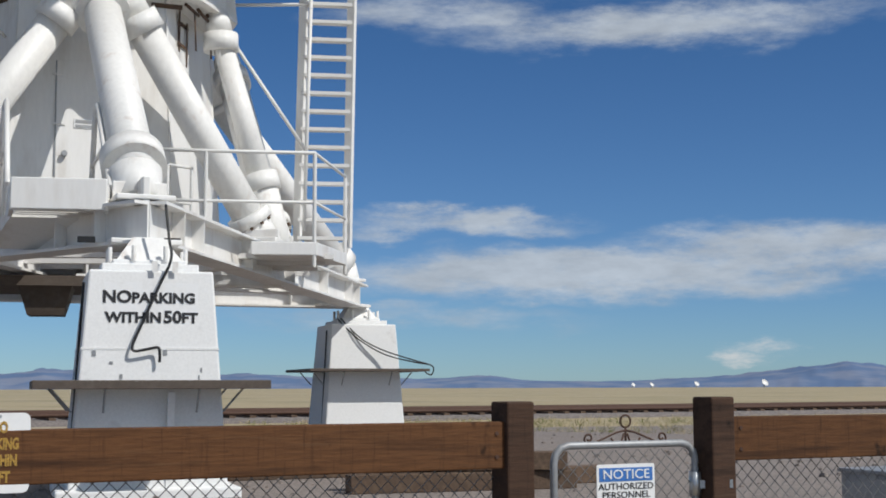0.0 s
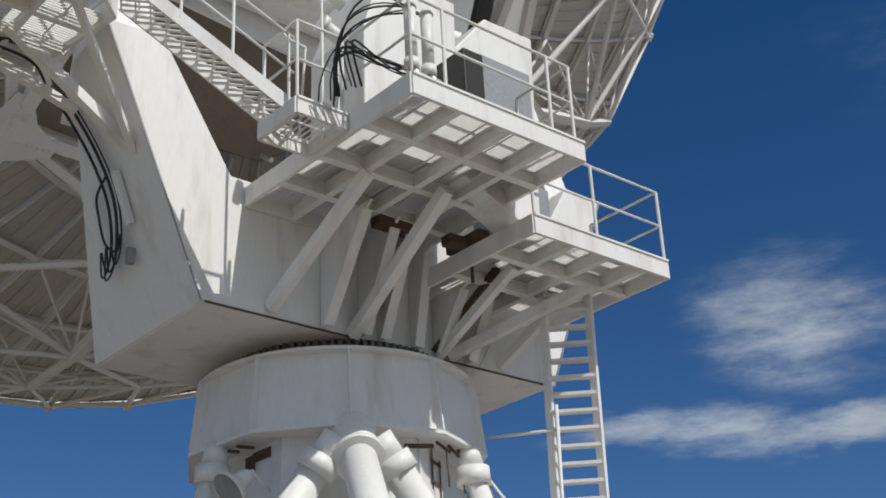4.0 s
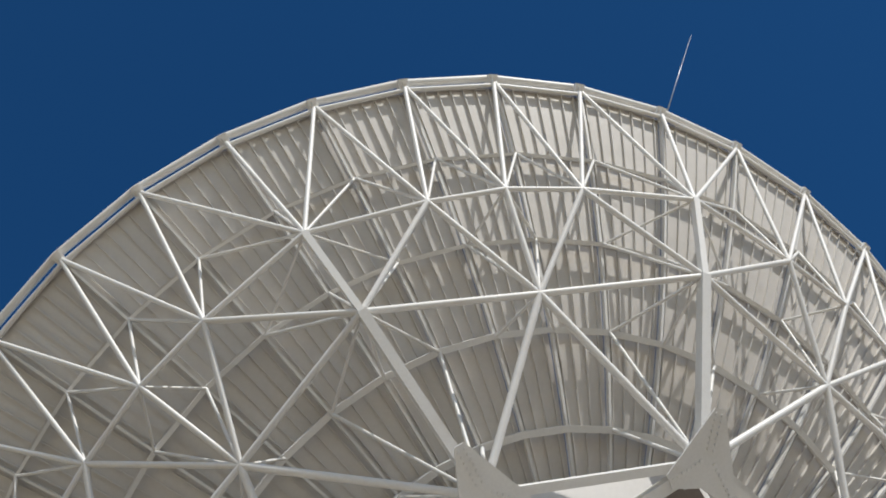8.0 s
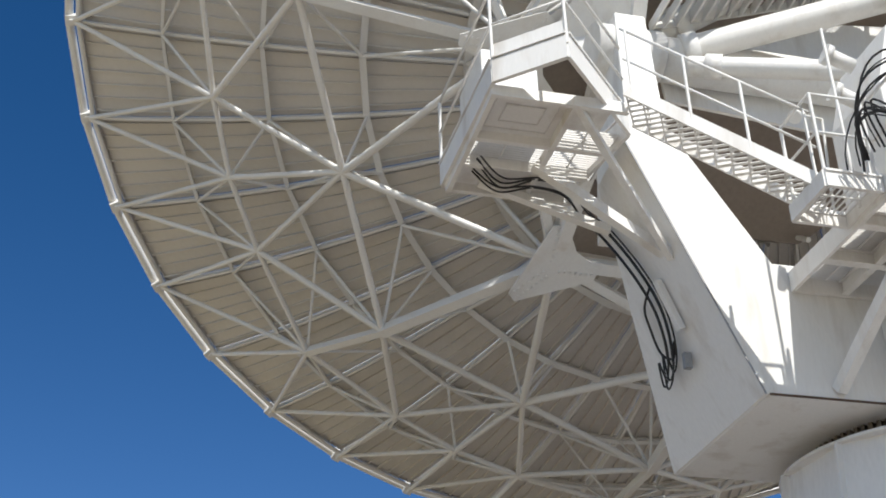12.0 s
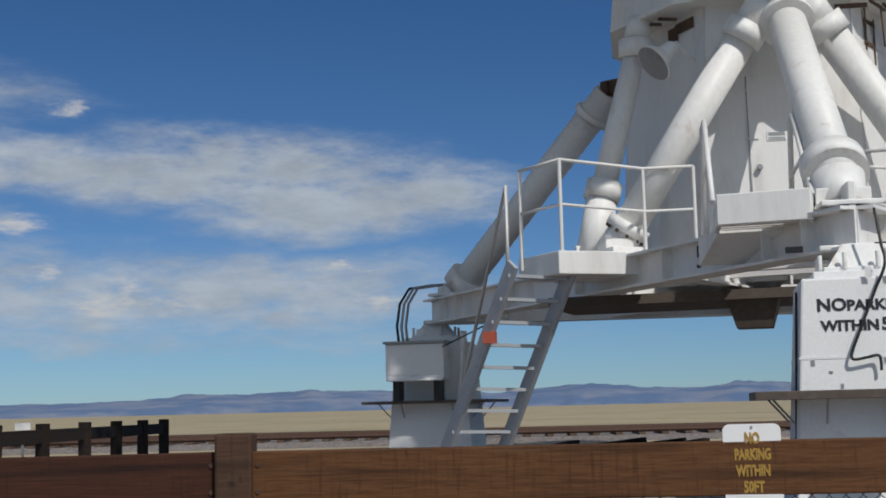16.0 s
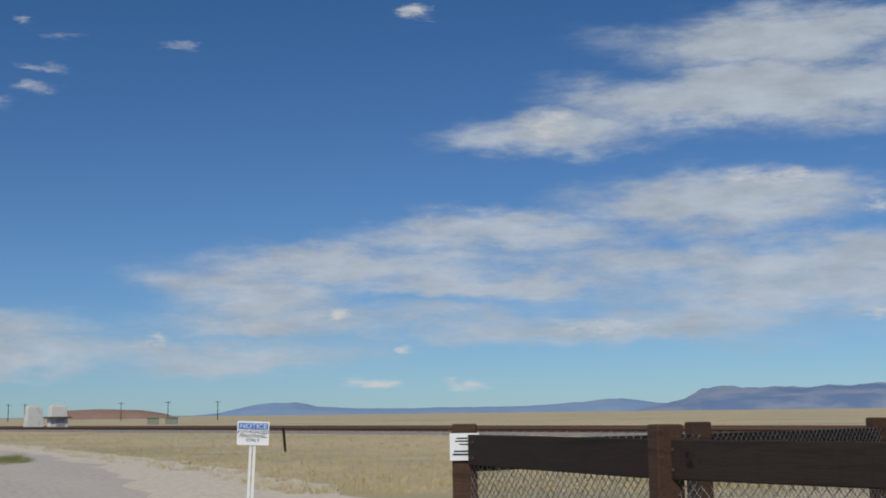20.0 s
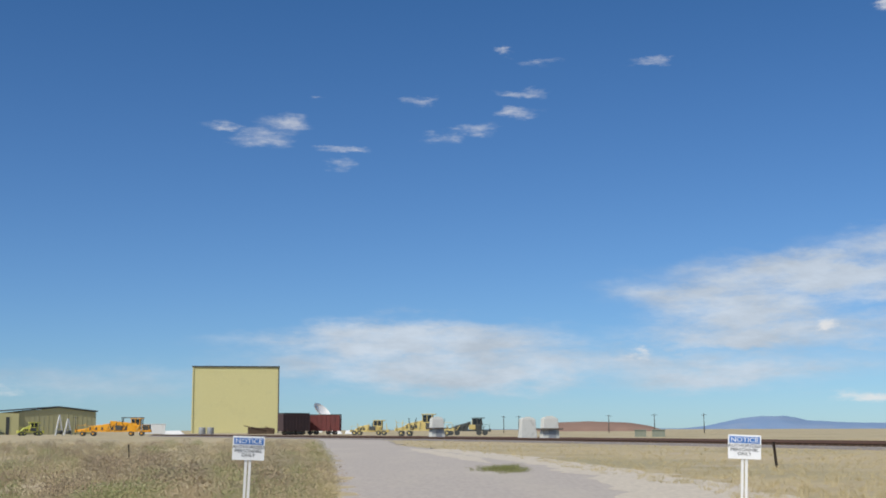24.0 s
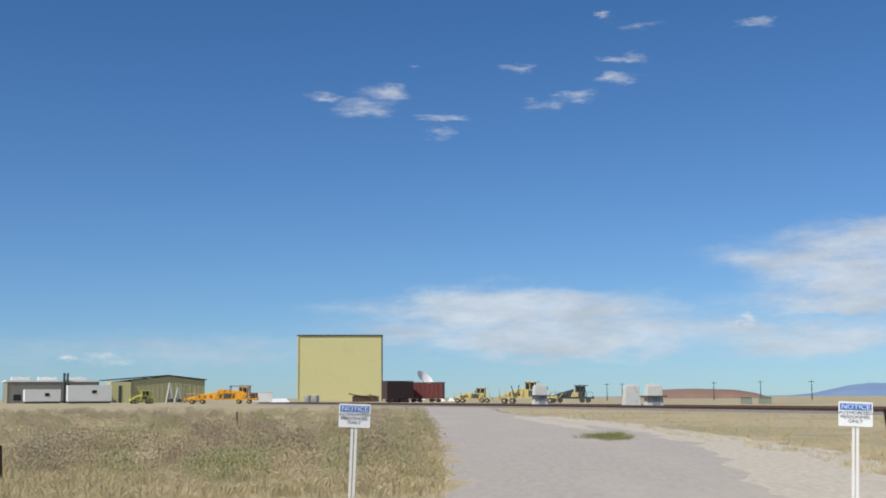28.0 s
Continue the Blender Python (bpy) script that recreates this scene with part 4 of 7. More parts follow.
# ---- the pedestal ----
ped = thing("antenna_pedestal", (AXIS.x, AXIS.y, AXIS.z), "white steel pedestal of sloping pipes on a triangular frame", "antenna pedestal")
BF = lambda deg, r, z: base_dir(deg) * r + Vector((0, 0, z))
BEAM_R = BASE_R + 0.06
FRONT_LEGS = ((5.08, 3.70, 2.10, 6.37), (5.45, 3.57, 2.30, 6.23), (5.35, 3.43, 2.45, 6.20))  # radius and level at the foot and at the head
for k in range(3):
    a, b_ = 120 * k, 120 * k + 120
    p, q = BF(a, BEAM_R, 3.14), BF(b_, BEAM_R, 3.14)
    beam = part("base_beam", Build().ibeam(p, q, 0.34, 0.40, 0.03), WHITE, ped)
    for t in (0.06, 0.12, 0.3, 0.5, 0.7, 0.88, 0.94):
        m_ = p.lerp(q, t)
        part("web_stiffener", Build().bar(m_ - Vector((0, 0, .17)), m_ + Vector((0, 0, .17)), 0.3, 0.02, (q - p)), WHITE, beam)
    mid = (p + q) / 2
    part("cross_beam", Build().ibeam(mid, BF(a + 240, 1.6, 3.20), 0.26, 0.44, 0.03), WHITE, ped)
    for t in (0.28, 0.72):
        m_ = p.lerp(q, t)
        part("cross_beam", Build().ibeam(m_, m_.lerp(Vector((0, 0, 3.2)), 0.62), 0.2, 0.36, 0.03), WHITE, ped)
    # corner post over the pier, the leg with its collar and stub
    c = BF(a, BASE_R - 0.36, 0)
    m = pose(c.x, c.y, 0, 0, 0, BASE_TH + a)
    post = part("corner_post", Build().box((0, 0.02, 3.27), (0.07, 0.62, 0.66)).box((0, 0.12, 3.27), (0.52, 0.05, 0.66)).box((0, 0, 2.97), (0.66, 0.74, 0.05)).box((0, 0, 3.40), (0.56, 0.60, 0.05)), WHITE, ped, "welded corner plates", m, 0.012)
    r0, z0, r1, z1 = FRONT_LEGS[k]
    lo, hi = BF(a, r0, z0), BF(a, r1, z1)
    d = (hi - lo).normalized()
    leg = part("leg_pipe", Build().tube(lo, hi, 0.225, n=24), PIPE, ped, "rust-spotted white pipe leg")
    part("flange", Build().tube(lo + d * 0.10, lo + d * 0.34, 0.325, 0.325, 28), PIPE, leg)
    part("leg_stub", Build().tube(lo + d * 0.05, BF(a, r0 + 0.14, z0 - 0.30), 0.265, 0.235, 24), PIPE, leg)
    # elbow that wraps the head of the leg under the bearing housing
    bend = [lo.lerp(hi, 0.90), hi, hi + d * 0.10 + Vector((0, 0, 0.06)), BF(a, r1 - 0.22, z1 + 0.22), BF(a, r1 - 0.36, z1 + 0.24)]
    if k < 2:
        part("elbow", Build().path(bend, 0.285 if k == 0 else 0.26, 28), PIPE, leg, "thick welded elbow")
    else:
        part("head_bracket", Build().box((0, 0, 0), (0.30, 0.10, 0.34)).box((0, 0.12, 0.1), (0.12, 0.3, 0.2)), RUST, leg, "rusted bracket at the head of the leg", pose(*hi, 0, 0, BASE_TH + a))
    part("elbow_rim", Build().tube(lo.lerp(hi, 0.885), lo.lerp(hi, 0.91), 0.325 if k == 0 else 0.285, n=24), PIPE, leg)
    for s in ((-1,) if k == 2 else (-1, 1)):
        foot, head = BF(a + (51 if k == 0 else 58) * s, 2.80, 3.46), BF(a + (12 if k == 0 else 21) * s, 2.26, 6.07)
        d = (head - foot).normalized()
        leg = part("leg_pipe", Build().tube(foot, head, 0.205, n=24), PIPE, ped, "rust-spotted white pipe leg")
        part("flange", Build().tube(foot - d * 0.05, foot + d * 0.42, 0.225, 0.225, 24).tube(foot + d * 0.30, foot + d * 0.44, 0.275, 0.275, 24), PIPE, leg)
        part("flange", Build().tube(head - d * 0.14, head + d * 0.10, 0.26, 0.26, 28).tube(head + d * 0.10, head + d * 0.40, 0.195, 0.195, 24), PIPE, leg)
        for j in range(10):
            w = d.orthogonal().normalized()
            w.rotate(Matrix.Rotation(2 * math.pi * j / 10, 3, d))
            stick("flange_bolt", foot + d * 0.26 + w * 0.245, foot + d * 0.32 + w * 0.245, 0.022, RUST, leg)
    # upright strut over the middle of each side, with its round cap and two-part foot
    a6 = a + 60
    top, knee, foot = BF(a6, 2.02, 6.30), BF(a6, 2.62, 4.30), BF(a6, 2.84, 3.34)
    d = (top - knee).normalized()
    strut_ = part("upright_strut", Build().tube(knee, top, 0.165, 0.14, 24), PIPE, ped, "slim white strut under the bearing housing")
    part("cap", Build().tube(BF(a6, 2.03, 6.12), BF(a6, 2.02, 6.36), 0.235, 0.235, 28).tube(BF(a6, 2.02, 6.36), BF(a6, 1.94, 6.66), 0.17, 0.17, 24), PIPE, strut_)
    part("collar", Build().tube(knee - d * 0.10, knee + d * 0.13, 0.235, 0.235, 28), PIPE, strut_)
    part("leg_stub", Build().tube(foot, knee, 0.215, 0.20, 24), PIPE, strut_)
    c = BF(a6, 2.83, 0)
    part("foot_block", Build().box((0, 0, 3.40), (1.9, 0.46, 0.16)).box((0, 0, 3.50), (0.05, 0.44, 0.20)).box((-0.75, 0, 3.5), (0.04, 0.44, 0.2)).box((0.75, 0, 3.5), (0.04, 0.44, 0.2)), WHITE, ped, "", pose(c.x, c.y, 0, 0, 0, BASE_TH + a6), 0.01)

# the six-sided shell of the tower, with its door in the front side
b = Build()
hexa = lambda r, z: [BF(30 + 60 * k, r, z) for k in range(6)]
b.hull(hexa(2.02, 3.36), hexa(1.80, 6.64))
part("tower_shell", b, WHITE, ped, "six-sided white steel shell")
for k in range(6):
    part("corner_weld", Build().path([BF(30 + 60 * k, 2.02, 3.38), BF(30 + 60 * k, 1.80, 6.62)], 0.014, 6), WHITE, ped)
door_m = pose(*(base_dir(0) * 1.675), 0, 0, BASE_TH) @ pose(0, 0, 4.62, -3.35)
door = part("tower_door", Build().box((0.06, -0.012, 0), (0.98, 0.03, 2.06)), WHITE, ped, "closed white steel door", door_m, 0.006)
part("door_knob", Build().tube((-0.33, -0.02, -0.16), (-0.33, -0.06, -0.16), 0.018, n=12).tube((-0.33, -0.06, -0.16), (-0.33, -0.10, -0.16), 0.04, 0.034, n=14), GREYSTEEL, door, "round grey knob")
for z in (-0.8, 0.22, 0.85):
    part("door_hinge", Build().box((-0.40, -0.034, z), (0.16, 0.02, 0.022)), WHITE, door)
part("door_gap", Build().box((-0.437, -0.012, 0), (0.012, 0.02, 2.06)), GREYSTEEL, door)
door_sign = part("door_notice", Build().box((-0.10, -0.032, 0.24), (0.24, 0.008, 0.12)), SIGNWHITE, door, "small faded notice")
for z, h_ in ((0.265, 0.045), (0.215, 0.012), (0.195, 0.012)):
    part("printed_bar", Build().box((-0.10, -0.038, z), (0.2, 0.004, h_)), GREYSTEEL, door_sign)
# rust creeping out from under the housing
for a_, z_, w_, h_ in ((-43, 6.47, 0.42, 0.14), (-52, 6.40, 0.22, 0.22), (30, 6.50, 0.40, 0.06), (44, 6.30, 0.05, 0.55), (50, 6.42, 0.40, 0.05), (54, 6.18, 0.04, 0.60), (47, 6.12, 0.34, 0.04)):
    rr_ = 1.565 / math.cos(radians((a_ + 30) % 60 - 30)) + (6.64 - z_) * 0.067 + 0.012
    c = BF(a_, rr_, z_)
    part("rust_streak", Build().box((0, 0, 0), (w_, 0.012, h_)), RUST, ped, "dark rust streak under the housing", pose(c.x, c.y, c.z, 0, 0, BASE_TH + 60 * round(a_ / 60)))
# thin bars added for the rust stains and dark gap under the ring
b = Build()
for a in (-58, -50, 38, 46, 54):
    b.tube(BF(a, 1.90, 6.58), BF(a + 9, 1.90, 6.50), 0.022, n=6)
for a in (44, 57):
    b.tube(BF(a, 1.90, 6.55), BF(a, 1.93, 6.0), 0.012, n=6)
part("rusted_lugs", b, RUST, ped, "thin brown bars added for the rust stains under the ring")
lamp_p = Vector((-1.10, -2.02, 5.95))
lamp_d = Vector((-0.62, -0.45, -0.62)).normalized()
b = Build()
prof = [(-0.20, 0.06), (-0.15, 0.10), (0.02, 0.12), (0.10, 0.19), (0.19, 0.265), (0.21, 0.265)]
for (s0, r0), (s1, r1) in zip(prof[:-1], prof[1:]):
    b.tube(lamp_p + lamp_d * s0, lamp_p + lamp_d * s1, r0, r1, 20, (s0, s1) in ((-0.16, -0.12), (0.19, 0.21)))
lamp = part("floodlight", b, WHITE, ped, "white bell-shaped floodlight")
part("lamp_bracket", Build().path([lamp_p - lamp_d * 0.1 + Vector((0.08, 0, 0.1)), lamp_p + Vector((0.22, 0.05, 0.04)), lamp_p + Vector((0.34, 0.3, -0.05))], 0.022), WHITE, lamp)
part("lamp_lens", Build().tube(lamp_p + lamp_d * 0.212, lamp_p + lamp_d * 0.216, 0.245, 0.245, 20), GREYSTEEL, lamp, "dull grey lens")

# the ring housing of the azimuth bearing, ten-sided with upright stiffeners
b = Build()
ring = lambda r, z, o=-1.5: [BF(o + 36 * k, r, z) for k in range(10)]
b.hull(ring(2.05, 6.66), ring(1.93, 7.70))
ringp = part("bearing_ring", b, WHITE, ped, "ten-sided white bearing housing")
part("lower_flange", Build().hull(ring(2.17, 6.61), ring(2.17, 6.66)), WHITE, ringp)
part("upper_flange", Build().tube(Vector((0, 0, 7.70)), Vector((0, 0, 7.745)), 2.0, 2.0, 64), WHITE, ringp)
for k in range(10):
    part("stiffener", Build().bar(BF(-1.5 + 36 * k, 2.08, 6.66), BF(-1.5 + 36 * k, 1.96, 7.70), 0.028, 0.17, base_dir(-1.5 + 36 * k)), WHITE, ringp)
b = Build()
for k in range(90):
    b.box(BF(4 * k, 1.56, 7.875), (0.05, 0.08, 0.24), pose(0, 0, 0, 0, 0, BASE_TH + 4 * k))
b.tube(Vector((0, 0, 7.745)), Vector((0, 0, 8.02)), 1.52, 1.52, 48)
part("ring_gear", b, GEARBROWN, ped, "toothed brown ring gear")

# the antenna's number, painted on two beams
for t, (i0, i1) in ((0.245, (2, 0)), (0.155, (0, 1))):
    p, q = (BF(120 * i, BEAM_R, 3.22) for i in (i0, i1))
    at = p.lerp(q, 1 - t if i1 == 0 else t)
    dr = (q - p).normalized()
    at = at + Vector((dr.y, -dr.x, 0)) * 0.02
    lettering("5", 0.36, SIGNBLACK, ped, pose(at.x, at.y, at.z - 0.07, 90, 0, math.degrees(math.atan2(dr.y, dr.x))), "number", 0.8)

# ---- the yoke that turns on the pedestal and carries the dish ----
yoke = thing("antenna_yoke", (AXIS.x, AXIS.y, AXIS.z, 0, 0, 39.4), "white steel yoke with slanting arms, platforms and stairs", "antenna yoke")
V = Vector
HB, HF, EW = -1.43, 1.45, 3.08
part("yoke_box", Build().box((0, 0.01, 8.945), (2 * EW - 0.03, HF - HB - 0.03, 1.9)), WHITE, yoke, "large white box girder", None, 0.015)
for s in (-1, 1):
    b = Build()
    # slanting arm: wide at the foot, narrowing up to the bearing
    lo = [V((s * 3.09, HB, 8.012)), V((s * 3.09, HF, 8.012)), V((s * 1.55, HF, 8.012)), V((s * 1.55, HB, 8.012))]
    up = [V((s * 4.60, HB, 11.62)), V((s * 4.56, -0.30, 11.55)), V((s * 3.80, -0.30, 11.60)), V((s * 3.80, HB, 11.66))]
    if s > 0:
        lo, up = lo[::-1], up[::-1]
    b.hull(lo, up)
    part("arm", b, WHITE, yoke, "slanting white plated arm", None, 0.012)
    b = Build()
    lo = [V((s * 4.35, -1.1, 11.5)), V((s * 4.35, 0.4, 11.0)), V((s * 3.75, 0.4, 11.0)), V((s * 3.75, -1.1, 11.5))]
    up = [V((s * 4.0, -0.35, 14.8)), V((s * 4.0, 0.45, 14.8)), V((s * 3.5, 0.45, 14.8)), V((s * 3.5, -0.35, 14.8))]
    if s > 0:
        lo, up = lo[::-1], up[::-1]
    b.hull(lo, up)
    part("bearing_post", b, WHITE, yoke, "", None, 0.01)
    part("elevation_bearing", Build().tube(V((s * 3.2, 0, 14.3)), V((s * 4.3, 0, 14.3)), 0.42, n=24), WHITE, yoke, "round bearing housing")
    part("seam", Build().bar(V((s * 3.10, HB - 0.004, 8.0)), V((s * 4.605, HB - 0.004, 11.6)), 0.02, 0.012, (0, 1, 0)), GREYSTEEL, yoke)

# toothed elevation wheel and its pipe braces
b = Build()
n = 44
ang = [(-46 + 68 * k / n) for k in range(n + 1)]
wp = lambda r, a, e: V((e, 0.55 - r * math.cos(radians(a)), 14.7 + r * math.sin(radians(a))))
b.add([wp(r, a, e) for a in ang for r, e in ((2.62, 0.78), (2.62, 1.12), (3.44, 1.12), (3.44, 0.78))],
      [(4 * i + k, 4 * i + (k + 1) % 4, 4 * i + 4 + (k + 1) % 4, 4 * i + 4 + k) for i in range(n) for k in range(4)] + [(0, 1, 2, 3), (4 * n + 3, 4 * n + 2, 4 * n + 1, 4 * n)])
wheel = part("elevation_wheel", b, WHITE, yoke, "white elevation wheel rim")
b = Build()
for k in range(110):
    a = -44 + 64 * k / 110
    b.bar(wp(3.49, a, 0.80), wp(3.49, a, 1.10), 0.022, 0.11, wp(1, a, 0) - wp(0, a, 0))
for k in range(40):
    b.bar(wp(3.45, -44 + 1.6 * k, 0.95), wp(3.45, -42.4 + 1.6 * k, 0.95), 0.30, 0.04, wp(1, -43 + 1.6 * k, 0) - wp(0, 0, 0))
tagged(part("gear_rack", b, DARKSTEEL, wheel, "black greased gear teeth"), kind="stuff")
part("horn", Build().prism([(2.40, 15.55), (3.02, 15.92), (2.62, 16.45), (2.15, 16.15), (1.85, 15.3)], 0.82, 1.08, Matrix(((0, 0, 1, 0), (-1, 0, 0, 0), (0, 1, 0, 0), (0, 0, 0, 1)))), WHITE, wheel, "plate at the end of the wheel rim")
for a in (-42, -12, 14):
    stick("spoke", V((0.95, 0, 14.3)), wp(2.7, a, 0.95), 0.14, WHITE, wheel)
for q0, q1, r_ in ((wp(0, 0, 0.86) + V((0, -2.10, 2.85)), wp(0, 0, 0.86) + V((0, -2.75, 0.95)), 0.27), (V((0.72, -1.0, 17.47)), V((1.75, -1.1, 15.75)), 0.05)):
    stick("pipe_brace", q0, q1, r_, WHITE, yoke)
stick("brace_collar", V((0.86, -1.50, 17.65)), V((0.86, -1.58, 17.42)), 0.31, WHITE, yoke)
# large web plate behind the pipes
b = Build()
web = [(-3.05, 14.62), (0.5, 15.9), (1.9, 16.1), (1.2, 14.6), (0.36, 13.47), (-2.99, 13.75)]
b.add([V((x, 0.30, z)) for x, z in web] + [V((x, 0.36, z)) for x, z in web], [(0, 1, 2, 3, 4, 5), (11, 10, 9, 8, 7, 6)] + [(k, k + 6, (k + 1) % 6 + 6, (k + 1) % 6) for k in range(6)])
part("web_plate", b, WHITE, yoke, "large white web plate behind the pipes")
part("torque_tube", Build().tube(V((-3.3, 0, 14.3)), V((3.3, 0, 14.3)), 0.36, n=24), WHITE, yoke, "thick horizontal torque tube")
for p, q, r in (((-3.1, -0.1, 14.3), (0.8, -1.7, 15.1), 0.22), ((-3.1, 0.1, 14.9), (0.75, -1.2, 17.0), 0.24), ((-2.9, -0.4, 13.9), (0.75, -2.3, 12.9), 0.16), ((3.1, -0.1, 14.3), (1.1, -1.7, 15.1), 0.2), ((3.1, 0.1, 14.9), (1.1, -1.2, 17.0), 0.2)):
    leg = stick("pipe_brace", V(p), V(q), r, WHITE, yoke)
    d = (V(q) - V(p)).normalized()
    stick("brace_collar", V(p) + d * 0.25, V(p) + d * 0.5, r * 1.25, WHITE, yoke)

# frames from the bearings to the dish
for s in (-1, 1):
    for a, r in ((45, 4.9), (90, 4.9), (135, 4.9)):
        g = DISH_M @ GUS[(s * a) % 360]
        loc_ = yoke.matrix_basis.inverted() @ g
        stick("cradle_beam", V((s * 3.55, 0.05, 14.5)), loc_, 0.1, WHITE, yoke, square=(0.22, 0.24))
    b = Build()
    g1, g2 = (yoke.matrix_basis.inverted() @ (DISH_M @ GUS[(s * a) % 360]) for a in (45, 90))
    c = V((s * 3.55, 0.05, 14.5))
    m1, m2 = c.lerp(g1, 0.75), c.lerp(g2, 0.75)
    o = V((0.03 * s, 0, 0))
    b.add([c - o, m1 - o, m2 - o, c + o, m1 + o, m2 + o], [(0, 1, 2), (5, 4, 3), (0, 3, 4, 1), (1, 4, 5, 2), (2, 5, 3, 0)])
    part("cradle_plate", b, WHITE, yoke)


def rail_run(parent, pts, height=1.1, r=0.021, mids=(0.52,), name="handrail", ends=True):
    """A pipe rail over a line of deck points, with a post at each."""
    up = V((0, 0, height))
    ob = part(name, Build().path([V(p) + up for p in pts], r), STRUT, parent)
    for f in mids:
        part("mid_rail", Build().path([V(p) + up * f for p in pts], r * 0.9), STRUT, ob)
    for p in pts:
        stick("rail_post", V(p) - V((0, 0, 0.12)), V(p) + up, r * 1.1, STRUT, ob)
    return ob


def grating(parent, x0, x1, y0, y1, z, step=0.062, along="x", mat=None, name="floor_grating"):
    """Open bar grating."""
    b = Build()
    n = int((y1 - y0) / step) if along == "x" else int((x1 - x0) / step)
    for k in range(n + 1):
        if along == "x":
            y = y0 + (y1 - y0) * k / n
            b.bar((x0, y, z), (x1, y, z), 0.009, 0.028)
        else:
            x = x0 + (x1 - x0) * k / n
            b.bar((x, y0, z), (x, y1, z), 0.009, 0.028)
    m = max(2, int(((x1 - x0) if along == "x" else (y1 - y0)) / 0.45))
    for k in range(m + 1):
        if along == "x":
            x = x0 + (x1 - x0) * k / m
            b.bar((x, y0, z - 0.012), (x, y1, z - 0.012), 0.02, 0.02)
        else:
            y = y0 + (y1 - y0) * k / m
            b.bar((x0, y, z - 0.012), (x1, y, z - 0.012), 0.02, 0.02)
    return part(name, b, mat or STRUT, parent)


def deck(parent, x0, x1, y0, y1, z, cols=(), rows=(), fascia=0.28, beam_h=0.20, step=0.034, along="x"):
    """A platform: edge channels, beams both ways under it, bar grating between them."""
    ob = part("deck_frame", Build().bar((x0, y0, z - fascia / 2 + 0.04), (x1, y0, z - fascia / 2 + 0.04), 0.05, fascia).bar((x1, y0, z - fascia / 2 + 0.04), (x1, y1, z - fascia / 2 + 0.04), 0.05, fascia)
              .bar((x1, y1, z - fascia / 2 + 0.04), (x0, y1, z - fascia / 2 + 0.04), 0.05, fascia).bar((x0, y1, z - fascia / 2 + 0.04), (x0, y0, z - fascia / 2 + 0.04), 0.05, fascia), WHITE, parent)
    part("edge_lip", Build().bar((x0, y0 - 0.03, z + 0.03), (x1, y0 - 0.03, z + 0.03), 0.03, 0.03), WHITE, ob)
    for x in cols:
        part("deck_beam", Build().ibeam((x, y0, z - beam_h / 2 - 0.03), (x, y1, z - beam_h / 2 - 0.03), 0.10, beam_h, 0.02), WHITE, ob)
    for y in rows:
        part("deck_beam", Build().ibeam((x0, y, z - beam_h / 2 - 0.035), (x1, y, z - beam_h / 2 - 0.035), 0.12, beam_h, 0.02), WHITE, ob)
    grating(ob, x0 + .03, x1 - .03, y0 + .03, y1 - .03, z - 0.01, step, along)
    return ob


# drive platform, and the lower one to its right
UP_Z, LOW_Z = 9.72, 9.12
d1 = deck(yoke, -2.48, 0.345, -4.95, HB - 0.02, UP_Z, (-1.75, -0.95, -0.25), (-4.05, -3.1, -2.25))
d2 = deck(yoke, 0.36, 3.02, -3.95, HB - 0.02, LOW_Z, (1.1, 1.8, 2.5), (-3.1, -2.3))
rail_run(d1, [(-2.46, -4.93, UP_Z), (-1.94, -4.93, UP_Z), (-0.18, -4.93, UP_Z), (0.22, -4.93, UP_Z), (0.22, -3.95, UP_Z)], 1.15)
rail_run(d1, [(-2.46, -3.5, UP_Z), (-2.46, -4.93, UP_Z)], 1.15)
rail_run(d2, [(0.40, -3.93, LOW_Z), (1.6, -3.93, LOW_Z), (3.0, -3.93, LOW_Z), (3.0, -2.6, LOW_Z)], 1.15)
